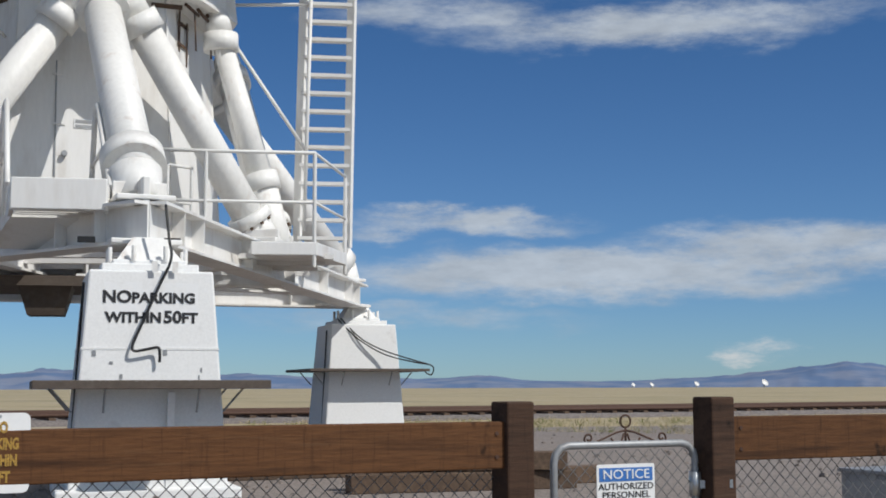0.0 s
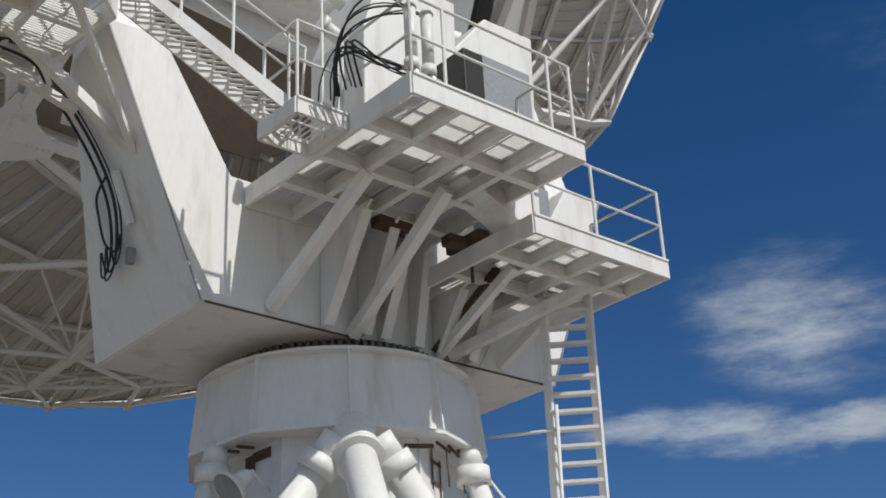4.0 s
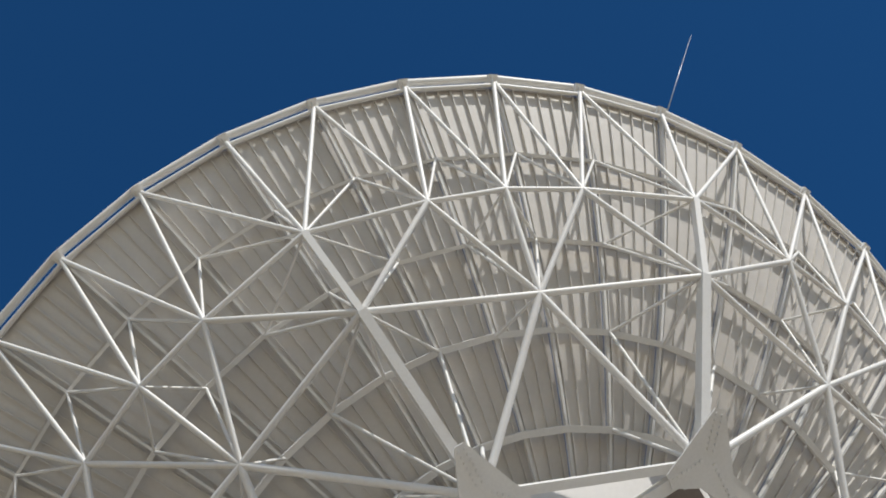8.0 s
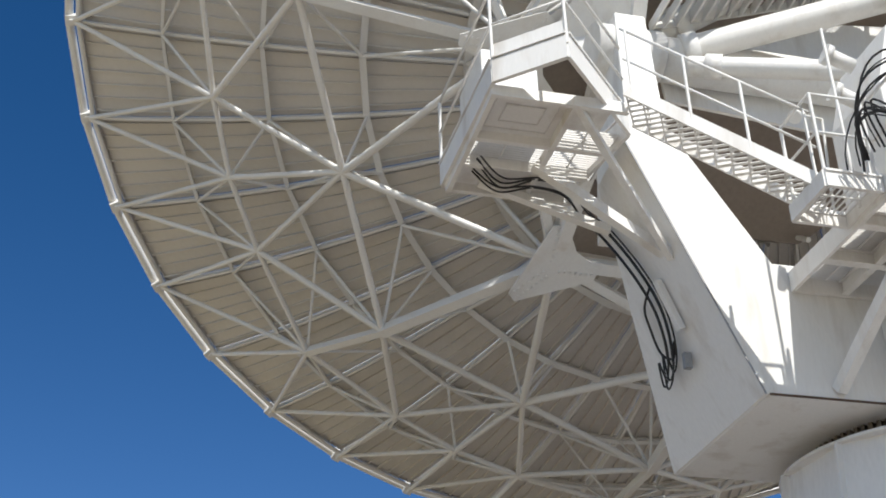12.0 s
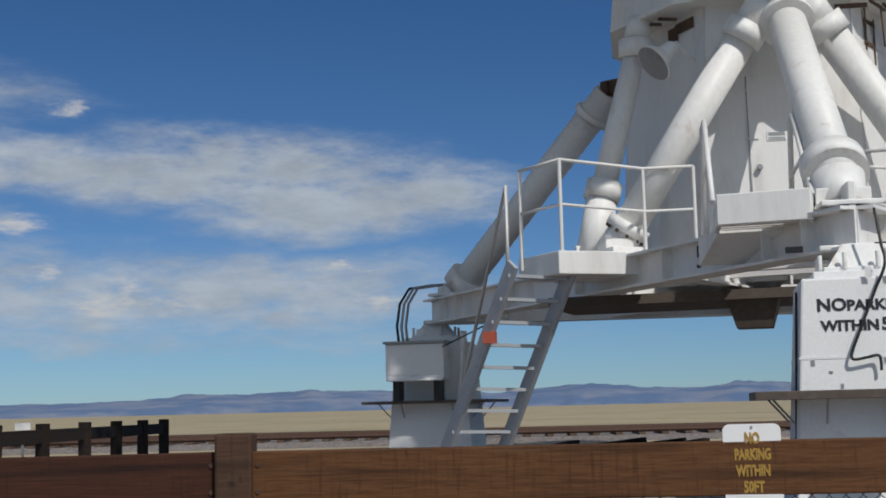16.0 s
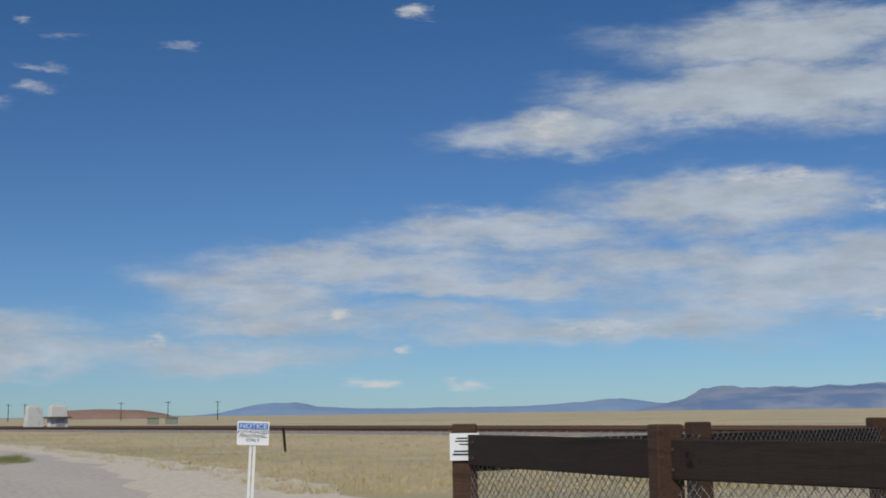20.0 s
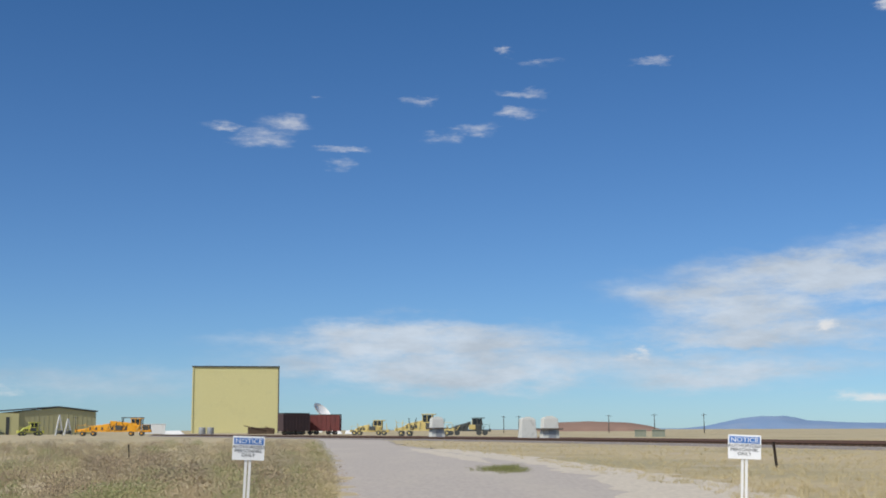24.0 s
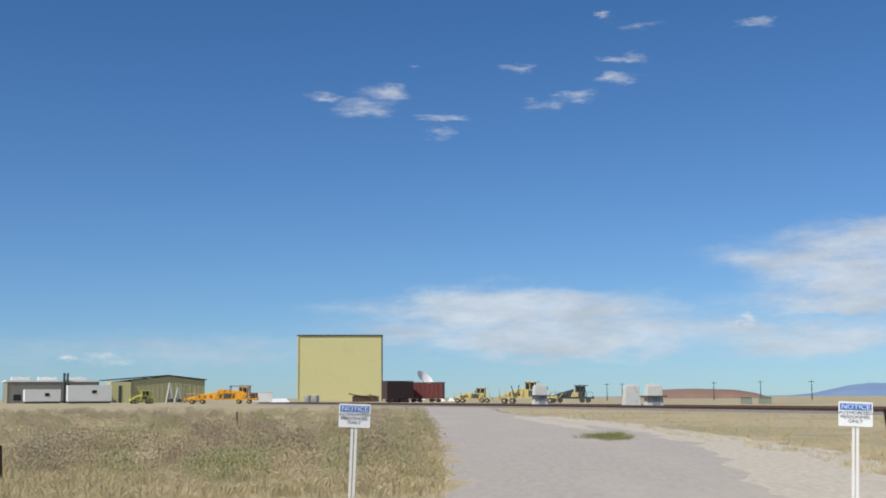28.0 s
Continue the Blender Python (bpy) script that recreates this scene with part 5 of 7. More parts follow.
# plated brackets and struts that carry the platforms off the box
for p, q, w in (((-2.09, -1.45, 8.12), (-1.77, -3.18, 9.46), 0.14), ((-0.77, -1.45, 8.02), (-0.63, -3.37, 9.46), 0.15), ((0.74, -1.45, 8.02), (0.90, -2.97, 8.90), 0.12),
                ((0.92, -1.45, 8.06), (2.42, -2.30, 8.92), 0.13), ((1.96, -1.45, 8.12), (2.34, -2.49, 8.92), 0.13), ((0.97, -1.45, 8.07), (2.30, -3.12, 8.92), 0.14)):
    stick("platform_brace", V(p), V(q), 0.07, WHITE, yoke, square=(w, w * 1.1))
for x, top, deep in ((-1.25, 9.48, 1.15), (-0.62, 9.48, 0.95), (-0.30, 9.48, 0.90), (0.30, 9.48, 0.55), (0.72, 8.92, 0.8), (1.30, 8.92, 0.7)):
    b = Build().add([V((x - 0.02, HB, 8.03)), V((x - 0.02, HB, top)), V((x - 0.02, HB - deep, top)), V((x - 0.02, HB - deep + 0.16, top - 0.12)), V((x - 0.02, HB - 0.14, 8.03)),
                     V((x + 0.02, HB, 8.03)), V((x + 0.02, HB, top)), V((x + 0.02, HB - deep, top)), V((x + 0.02, HB - deep + 0.16, top - 0.12)), V((x + 0.02, HB - 0.14, 8.03))],
                    [(0, 1, 2, 3, 4), (9, 8, 7, 6, 5), (0, 5, 6, 1), (1, 6, 7, 2), (2, 7, 8, 3), (3, 8, 9, 4), (4, 9, 5, 0)])
    bracket = part("bracket_plate", b, WHITE, yoke)
    part("bracket_flange", Build().bar((x, HB - 0.15, 8.03), (x, HB - deep + 0.1, top - 0.1), 0.16, 0.03), WHITE, bracket)
for p, q in (((0.05, -2.55, 9.25), (1.05, -2.55, 9.28)), ((0.45, -2.9, 9.3), (0.45, -2.2, 9.3)), ((-0.9, -2.2, 9.42), (-0.3, -2.2, 9.42))):
    stick("rusted_joint", V(p), V(q), 0.1, RUST, yoke, "black-rusted beam joint", square=(0.2, 0.14))
stick("drip_pipe", V((0.55, -2.5, 9.2)), V((0.55, -2.5, 8.75)), 0.025, RUST, yoke)
# drive housings on the upper platform, at either side of the gear
EHZ = Matrix(((1, 0, 0, 0), (0, 0, 1, 0), (0, 1, 0, 0), (0, 0, 0, 1)))
b = Build().prism([(-2.05, UP_Z), (-2.02, 11.43), (-1.71, 12.40), (-0.40, 12.44), (-0.50, UP_Z)], -3.5, -2.3, EHZ)
part("drive_housing", b, WHITE, yoke, "tall white drive housing with a sloping side", None, 0.02)
b = Build().prism([(-0.43, UP_Z), (-0.43, 11.70), (0.17, 12.42), (1.10, 12.44), (0.95, LOW_Z)], -3.5, -2.98, EHZ)
part("drive_housing", b, WHITE, yoke, "squat white housing beside the gear", None, 0.02)
part("drive_motor_box", Build().box((0.05, -3.75, UP_Z + 0.85), (0.95, 0.4, 1.6)), GREYSTEEL, yoke, "light grey motor cover", None, 0.02)
part("drive_motor_front", Build().box((-0.72, -3.85, UP_Z + 0.75), (0.34, 0.6, 1.4)), DARKSTEEL, yoke, "dark grey motor side", None, 0.015)
for z in (11.35, 11.95):
    part("motor_stub", Build().tube((-2.05, -3.1, z), (-2.36, -3.1, z + 0.12), 0.10, n=14).tube((-2.36, -3.1, z + 0.12), (-2.44, -3.1, z + 0.15), 0.14, n=14), STRUT, yoke, "round white stub")
stick("guard_pole", V((-2.55, -3.3, UP_Z - 0.1)), V((-2.55, -3.3, UP_Z + 2.6)), 0.022, STRUT, yoke)
for x in (-2.34, -2.08):
    can = part("filter_canister", Build().tube((x, -4.80, 10.05), (x, -4.80, 10.80), 0.075, n=16).tube((x, -4.80, 9.93), (x, -4.80, 10.06), 0.095, 0.095, 16).tube((x, -4.80, 10.80), (x, -4.80, 10.86), 0.09, 0.06, 16), STRUT, yoke, "tall white filter canister on the rail")
    part("canister_elbow", Build().path([(x, -4.80, 9.95), (x + 0.03, -4.84, 9.86), (x + 0.12, -4.84, 9.84)], 0.05, 10), GALV, can)
rnd = random.Random(11)
for k in range(13):
    u, v_ = rnd.uniform(-1, 1), rnd.uniform(0, 1)
    p0 = V((-2.34 + 0.26 * (k % 2), -4.78, 9.95 if k % 3 else 10.82))
    p3 = V((-2.95 + 0.35 * v_, -3.9 + 0.3 * u, UP_Z + 0.05 + 0.15 * v_))
    p1 = p0 + V((-0.35 - 0.25 * v_, 0.25, 0.05 + 0.35 * u))
    p2 = p3 + V((-0.30 + 0.25 * u, -0.15, 0.75 + 0.45 * v_))
    pts = [((1 - t) ** 3) * p0 + 3 * t * (1 - t) ** 2 * p1 + 3 * t * t * (1 - t) * p2 + t ** 3 * p3 for t in (i / 11 for i in range(12))]
    part("hose", Build().path(pts, rnd.uniform(0.009, 0.015), 6), BLACK, yoke, "loose black hose")
for p, q in (((-2.0, -1.9, UP_Z), (-1.9, -2.0, UP_Z + 2.2)), ((-1.9, -2.0, UP_Z + 2.2), (-2.3, -2.1, UP_Z + 2.15))):
    stick("lamp_pole", V(p), V(q), 0.02, STRUT, yoke)
part("lamp_head", Build().tube((-2.3, -2.1, UP_Z + 2.18), (-2.42, -2.15, UP_Z + 2.05), 0.05, 0.10, 12), STRUT, yoke, "small white lamp head")

# stairs from the drive platform up to the bearing platform
def stair(parent, p, q, width_dir, width, treads, rail=1.0, name="stair"):
    p, q, w = V(p), V(q), V(width_dir).normalized() * width
    root = part(name, Build().bar(p, q, 0.035, 0.17).bar(p + w, q + w, 0.035, 0.17), WHITE, parent, "steep open stair")
    for k in range(treads):
        c = p.lerp(q, (k + 0.5) / treads)
        d = V(((q - p).x, (q - p).y, 0)).normalized()
        tread = part("tread", Build().bar(c + d * 0.11, c + w + d * 0.11, 0.02, 0.05).bar(c - d * 0.11, c + w - d * 0.11, 0.02, 0.05), STRUT, root)
        for f in (0.02, 0.18, 0.34, 0.5, 0.66, 0.82, 0.98):
            stick("tread_bar", c + w * f - d * 0.11, c + w * f + d * 0.11, 0.01, STRUT, tread, square=(0.05, 0.012))
    if rail:
        up = V((0, 0, rail))
        for o in (V((0, 0, 0)),):
            r = part("stair_rail", Build().path([p + o + up, q + o + up], 0.021), STRUT, root)
            part("mid_rail", Build().path([p + o + up * .5, q + o + up * .5], 0.018), STRUT, root)
            for f in (0.03, 0.35, 0.65, 0.97):
                stick("rail_post", p.lerp(q, f) + o, p.lerp(q, f) + o + up, 0.021, STRUT, r)
    return root


stair(yoke, (-3.15, -3.55, UP_Z), (-5.0, -2.55, 11.5), (0.5, 0.87, 0), 0.7, 11)
deck(yoke, -3.25, -2.52, -3.75, -2.95, UP_Z, (), (), 0.22, 0.2, 0.08, "y")
rail_run(d1, [(-3.22, -3.0, UP_Z), (-3.22, -3.72, UP_Z), (-2.55, -3.72, UP_Z)], 1.15)
# bearing platform with its hanging box outboard of the arm
CP = [(-6.72, -2.45), (-5.98, -3.12), (-4.66, -1.75), (-5.0, 0.0), (-6.76, -0.05)]
cab = part("bearing_platform", Build().bar((*CP[0], 11.58), (*CP[1], 11.58), 0.05, 0.34), WHITE, yoke, "white platform beside the bearing")
for (x0, y0), (x1, y1) in zip(CP[1:], CP[2:] + CP[:1]):
    part("edge_channel", Build().bar((x0, y0, 11.58), (x1, y1, 11.58), 0.05, 0.34), WHITE, cab)
for (x0, y0), (x1, y1) in zip(CP, CP[1:] + CP[:1]):
    part("kick_lip", Build().bar((x0, y0, 11.78), (x1, y1, 11.78), 0.09, 0.03), WHITE, cab)
for k, ins in enumerate((0.12, 0.28)):
    q = [(-6.70 + ins, -2.30 + ins), (-5.62 - ins, -2.30 + ins), (-5.62 - ins, -1.38 - ins), (-6.70 + ins, -1.38 - ins)]
    part("floor_angle", Build().path([V((x, y, 11.445)) for x, y in q + q[:1]], 0.014, 4), WHITE, cab)
grating(cab, -6.7, -5.6, -1.35, -0.75, 11.50, 0.05, "x")
grating(cab, -5.6, -4.75, -1.6, -0.5, 11.50, 0.05, "x")
for x0, x1, y0, y1 in ((-6.70, -5.62, -2.30, -1.38), (-6.70, -5.62, -0.72, -0.05), (-5.58, -5.05, -2.25, -1.65), (-5.58, -5.0, -0.45, -0.05)):
    part("floor_plate", Build().box(((x0 + x1) / 2, (y0 + y1) / 2, 11.47), (x1 - x0, y1 - y0, 0.03)), WHITE, cab, "white floor plate")
for y in (-2.3, -1.36, -0.74, -0.1):
    part("floor_beam", Build().bar((-6.72, y, 11.40), (-4.9, y, 11.40), 0.07, 0.16), WHITE, cab)
for x in (-5.6, -6.68):
    part("floor_beam", Build().bar((x, -2.35, 11.38), (x, -0.05, 11.38), 0.07, 0.14), WHITE, cab)
part("end_panel", Build().hull([V((-6.74, -2.43, 11.42)), V((-6.0, -3.10, 11.42)), V((-5.97, -3.06, 11.42)), V((-6.71, -2.40, 11.42))], [V((-6.74, -2.43, 12.0)), V((-6.0, -3.10, 12.0)), V((-5.97, -3.06, 12.0)), V((-6.71, -2.40, 12.0))]), WHITE, cab, "white kick panel")
rail_run(cab, [(-4.66, -1.75, 11.75), (-5.98, -3.12, 11.75), (-6.72, -2.45, 11.75), (-6.76, -0.05, 11.75)], 1.1)
part("control_cabinet", Build().box((-6.1, -0.75, 12.3), (0.8, 1.1, 1.2)), WHITE, yoke, "white equipment cabinet", None, 0.02)
for p, q, w in (((-3.94, -1.05, 10.03), (-5.60, -2.29, 11.40), 0.09), ((-3.95, -0.9, 10.2), (-5.7, -0.9, 11.36), 0.14), ((-4.4, -0.2, 10.9), (-6.3, -0.3, 11.4), 0.12)):
    stick("platform_brace", V(p), V(q), 0.07, WHITE, yoke, square=(w, w))


rnd = random.Random(3)
for k in range(5):
    o = V((-0.10 - 0.02 * (k % 2), -0.15 + 0.075 * k, 0.03 * (k % 3)))
    sag = 0.10 * (k % 3)
    pts = [(-6.35, -0.75 + .03 * k, 11.40), (-6.0, -0.62, 11.18 - sag * .6), (-5.45, -0.55, 11.30), (-4.95, -0.42, 11.30), (-4.62, -0.20, 11.05 + sag * .3), (-4.32, -0.08, 10.92), (-4.04, -0.30, 10.27), (-3.80, -0.37, 9.70), (-3.64, -0.27, 9.26), (-3.53, -0.05, 9.0 - sag), (-3.50, 0.14 + sag * .5, 8.9 - sag), (-3.58, 0.12, 9.12)]
    part("cable", Build().path([p + o for p in smooth_line(pts)], 0.0135, 6), BLACK, yoke, "black cable down the arm")
pts = [(-3.90, -0.39, 9.94), (-3.85, -0.05, 9.8), (-3.75, 0.07, 9.58), (-3.62, 0.10, 9.22), (-3.54, -0.1, 9.05), (-3.60, -0.3, 9.2)]
part("cable", Build().path([V(p) + V((-0.09, 0, 0)) for p in smooth_line(pts)], 0.018, 6), BLACK, yoke, "black cable looped at the arm")
stick("conduit", V((-3.97, -0.60, 9.93)), V((-3.69, -0.57, 9.25)), 0.04, STRUT, yoke, square=(0.09, 0.09))
part("cable_hook", Build().box((-3.56, -0.36, 8.9), (0.1, 0.08, 0.22)), GREYSTEEL, yoke)
# rusted beam and stay under the platforms, steps at the end of the lower one
stick("rusted_stay", V((1.05, -2.5, 9.1)), V((0.70, HB - 0.02, 8.08)), 0.05, RUST, yoke, square=(0.08, 0.10))
part("edge_seam", Build().bar((-3.05, HB - 0.006, 8.0), (3.05, HB - 0.006, 8.0), 0.02, 0.025), RUST, yoke, "thin rusty seam along the lower edge")
steps = part("platform_steps", Build().bar((2.2, -3.85, LOW_Z), (2.2, -2.5, LOW_Z + 0.95), 0.04, 0.2).bar((2.92, -3.85, LOW_Z), (2.92, -2.5, LOW_Z + 0.95), 0.04, 0.2), STRUT, d2, "short open steps")
for k in range(6):
    z, y = LOW_Z + 0.16 * (k + 0.6), -3.75 + 0.22 * k
    part("tread", Build().box((2.56, y, z), (0.68, 0.2, 0.03)), STRUT if k < 5 else YELLOW, steps, "" if k < 5 else "yellow-edged top tread")
part("platform_cabinet", Build().box((1.7, -2.2, LOW_Z + 0.75), (0.75, 0.9, 1.4)), GREYSTEEL, yoke, "grey cabinet on the lower platform", None, 0.02)
# walkway with mesh sides, slung under the dish
H0 = -1.0
wa, wb = V((-3.35, H0, 14.75)), V((-0.15, H0, 15.9))
walkway = part("walkway", Build().bar(wa, wb, 0.04, 0.12), STRUT, yoke, "open walkway with mesh sides")
for k in range(15):
    c = wa.lerp(wb, k / 14)
    stick("tread", c, c + V((0, 0.8, 0)), 0.1, STRUT, walkway, square=(0.03, 0.17))
part("stringer", Build().bar(wa + V((0, .8, 0)), wb + V((0, .8, 0)), 0.04, 0.12), STRUT, walkway)
part("top_bar", Build().bar(wa + V((0, 0, .72)), wb + V((0, 0, .86)), 0.05, 0.12), STRUT, walkway)
b = Build()
for k in range(1, 100):
    c = wa.lerp(wb, k / 100)
    b.bar(c, c + V((0, 0, .74 + .12 * k / 100)), 0.012, 0.008)
for k in range(1, 9):
    b.bar(wa + V((0, 0, .74 * k / 9)), wb + V((0, 0, .86 * k / 9)), 0.012, 0.008)
tagged(part("side_mesh", b, STRUT, walkway, "fine wire mesh"), kind="stuff")
for k in range(9):
    c = wa.lerp(wb, k / 8)
    stick("mesh_post", c, c + V((0, 0, .74 + .12 * k / 8)), 0.02, STRUT, walkway, square=(0.05, 0.04))
rail_run(walkway, [wa + V((0.7, 0, .75)), wa.lerp(wb, .55) + V((0, 0, .8)), wb + V((0, 0, .85)), wb + V((.6, 0.1, 1.5)), wb + V((1.0, .3, 1.35))], 0.45)
lm = [V((-0.55, H0, 16.45)), V((0.67, H0, 17.75)), V((1.04, H0, 16.22)), V((0.10, H0, 15.45))]
landing = part("end_landing", Build().bar(lm[0], lm[3], 0.03, 0.06, (0, 1, 0)).bar(lm[3], lm[2], 0.03, 0.06, (0, 1, 0)).bar(lm[2], lm[1], 0.03, 0.06, (0, 1, 0)), STRUT, walkway, "mesh-sided landing")
for k in range(1, 26):
    stick("mesh_bar", lm[0].lerp(lm[1], k / 26), lm[3].lerp(lm[2], k / 26), 0.01, STRUT, landing, square=(0.014, 0.02))
for f in (0.12, 0.24, 0.36, 0.5, 0.62, 0.74, 0.86):
    stick("mesh_bar", lm[0].lerp(lm[3], f), lm[1].lerp(lm[2], f), 0.01, STRUT, landing, square=(0.05 if f == 0.5 else 0.014, 0.02))
part("landing_kerb", Build().bar(lm[0], lm[1], 0.06, 0.16), STRUT, landing)
part("landing_floor", Build().hull([lm[0] + V((0, 0.05, -.05)), lm[1] + V((0, 0.05, -.05)), lm[1] + V((0, .75, -.05)), lm[0] + V((0, .75, -.05))], [lm[0] + V((0, 0.05, 0)), lm[1] + V((0, 0.05, 0)), lm[1] + V((0, .75, 0)), lm[0] + V((0, .75, 0))]), STRUT, landing)
# ladder from the base up to the lower platform
LADM = yoke.matrix_basis.inverted()


def ladder(parent, bl, br, tl, tr, rungs, rail=0.06):
    bl, br, tl, tr = V(bl), V(br), V(tl), V(tr)
    root = part("ladder", Build().bar(bl, tl, 0.05, rail * 2.2, (0, 1, 0)).bar(br, tr, 0.05, rail * 2.2, (0, 1, 0)), WHITE, parent, "long white ladder with flat treads")
    for k in range(rungs):
        f = (k + 0.5) / rungs
        part("tread", Build().bar(bl.lerp(tl, f), br.lerp(tr, f), 0.14, 0.045), STRUT, root)
    return root


w2y = lambda x, y, z: LADM @ V((x, y, z + DROP))
ladder(yoke, w2y(1.95, 17.55, 3.50), w2y(2.63, 17.5, 3.50), w2y(2.05, 17.45, 9.0), w2y(2.70, 17.4, 9.0), 22)
for pts in ([w2y(1.05, 18.0, 6.95), w2y(2.1, 17.4, 6.85)], [w2y(2.05, 17.4, 4.8), w2y(1.0, 17.6, 6.4)], [w2y(2.02, 17.35, 3.7), w2y(2.1, 17.35, 7.2)]):
    part("ladder_stay", Build().path(pts, 0.025), STRUT, yoke)

# ---- decks and steps on the pedestal's base ----
basedeck = thing("base_platform", (0, 0, DROP), "white landing decks with pipe rails on the base frame", "platform")
b = Build()
b.hull([V((-3.25, 14.6, 3.10)), V((-2.2, 15.35, 3.10)), V((-2.6, 16.4, 3.10)), V((-3.9, 15.3, 3.10))], [V((-3.25, 14.6, 3.37)), V((-2.2, 15.35, 3.37)), V((-2.6, 16.4, 3.37)), V((-3.9, 15.3, 3.37))])
part("landing", b, WHITE, basedeck, "white steel landing", None, 0.01)
rail_run(basedeck, [(-3.83, 15.2, 3.34), (-3.22, 14.65, 3.34), (-2.4, 15.67, 3.34), (-1.8, 15.75, 3.34)], 1.1)
gang = part("gangway", Build().box((-0.83, 12.62, 3.43), (0.88, 0.05, 0.30), pose(0, 0, 0, 0, 0, -3)), WHITE, basedeck, "white boxed gangway before the door", None, 0.01)
part("side_plate", Build().bar((-1.26, 12.64, 3.40), (-1.58, 15.3, 3.40), 0.04, 0.26), WHITE, gang)
part("side_plate", Build().bar((-0.40, 12.60, 3.40), (-0.34, 15.2, 3.40), 0.04, 0.26), WHITE, gang)
part("bottom_plate", Build().hull([V((-1.31, 13.10, 3.26)), V((-0.39, 13.10, 3.26)), V((-0.39, 13.62, 3.00)), V((-1.56, 13.62, 3.00))], [V((-1.31, 13.10, 3.29)), V((-0.39, 13.10, 3.29)), V((-0.39, 13.62, 3.29)), V((-1.56, 13.62, 3.29))]), WHITE, gang)
for k in range(4):
    part("slat", Build().bar((-1.24 - 0.01 * k, 12.74 + 0.14 * k, 3.29), (-0.41, 12.74 + 0.14 * k, 3.29), 0.07, 0.02), WHITE, gang)
for x, dx in ((-1.49, 0.16), (-0.56, 0.18)):
    part("grab_rail", Build().path([V((x - 0.06, 14.2, 3.4)), V((x - 0.03, 14.2, 4.56)), V((x, 14.12, 4.62)), V((x + dx, 12.9, 3.55))], 0.03), STRUT, gang)
    part("mid_rail", Build().path([V((x - 0.05, 14.2, 3.95)), V((x + dx * 0.5, 13.5, 4.05))], 0.02), STRUT, gang)
rail_run(basedeck, [(0.03, 14.5, 3.06), (0.60, 14.49, 3.06), (1.80, 14.39, 3.06), (2.50, 16.82, 3.20)], 1.17)
rail_run(basedeck, [(0.2, 16.2, 3.4), (0.5, 16.4, 3.4)], 0.95)
b = Build().hull([V((1.10, 14.42, 3.07)), V((1.83, 14.36, 3.07)), V((2.53, 16.85, 3.20)), V((1.6, 16.9, 3.20))], [V((1.10, 14.42, 3.22)), V((1.83, 14.36, 3.22)), V((2.53, 16.85, 3.36)), V((1.6, 16.9, 3.36))])
part("landing", b, WHITE, basedeck, "white steel landing", None, 0.01)
for k in range(7):
    y = 15.0 + 0.75 * k
    part("deck_beam", Build().bar((-3.5 + .2 * k, y + .6, 3.12), (2.1, y, 3.12), 0.12, 0.06), STRUT, basedeck)
LADDERGREY = material("pale_grey_ladder_paint", (0.40, 0.42, 0.44), 0.55, dirt=(0.25, 0.22, 0.2), scale=4, grain=30, spread=0.06)
# steep ladder from the ground to the landing
b_ = [(-5.25, 15.95, 0.65), (-4.55, 16.15, 0.65), (-3.84, 14.77, 3.26), (-3.16, 14.90, 3.20)]
lad = part("ladder", Build().bar(b_[0], b_[2], 0.05, 0.20), LADDERGREY, basedeck, "steep grey ladder to the landing")
part("stringer", Build().bar(b_[1], b_[3], 0.05, 0.20), LADDERGREY, lad)
for k in range(10):
    f = (k + 0.5) / 10
    part("rung", Build().bar(V(b_[0]).lerp(V(b_[2]), f), V(b_[1]).lerp(V(b_[3]), f), 0.14, 0.04), LADDERGREY, lad)
part("ladder_rail", Build().path([V((-5.1, 15.95, 0.8)), V((-3.92, 14.85, 4.2)), V((-3.92, 14.85, 3.2))], 0.025), STRUT, lad)
# junction box on the third pier
p3 = PIERS[2]
jb = thing("junction_box", (p3.x + 0.02, p3.y - 0.98, 1.32, 0, 0, 5), "pale grey junction box with conduits on the pier's shelf", "junction box")
part("body", Build().box((-0.02, 0, 0.62), (0.92, 0.44, 0.50)).hull([V((-0.46, -0.28, 0.30)), V((0.42, -0.28, 0.30)), V((0.42, 0.2, 0.30)), V((-0.46, 0.2, 0.30))], [V((-0.48, -0.22, 0.38)), V((0.44, -0.22, 0.38)), V((0.44, 0.2, 0.38)), V((-0.48, 0.2, 0.38))]), PIER, jb, "", None, 0.02)
part("lid", Build().box((-0.02, -0.01, 0.89), (0.98, 0.50, 0.04)), GREYSTEEL, jb, "", None, 0.008)
for x in (-0.34, 0.30):
    part("stand", Build().box((x, 0.02, 0.16), (0.10, 0.3, 0.32)), DARKSTEEL, jb)
for k in range(3):
    pts = [V((-0.28 + .07 * k, -0.05, 0.68)), V((-0.34 + .07 * k, 0.0, 1.15)), V((-0.30 + .07 * k, 0.05, 1.50)), V((-0.16 + .07 * k, 0.1, 1.74)), V((0.2 + .07 * k, 0.3, 1.80))]
    part("conduit", Build().path(pts, 0.022, 8), GREYSTEEL if k else BLACK, jb)
part("cable", Build().path([V((0.1, -0.1, 0.9)), V((0.4, -0.2, 0.80)), V((0.9, -0.5, 0.98)), V((1.35, -1.1, 1.10))], 0.012, 6), BLACK, jb, "thin black cable")
part("conduit_riser", Build().tube((0.62, 0.05, 0.05), (0.70, 0.05, 1.05), 0.03, n=10).tube((0.68, 0.05, 0.75), (0.70, 0.05, 1.05), 0.05, n=10), PIER, jb)
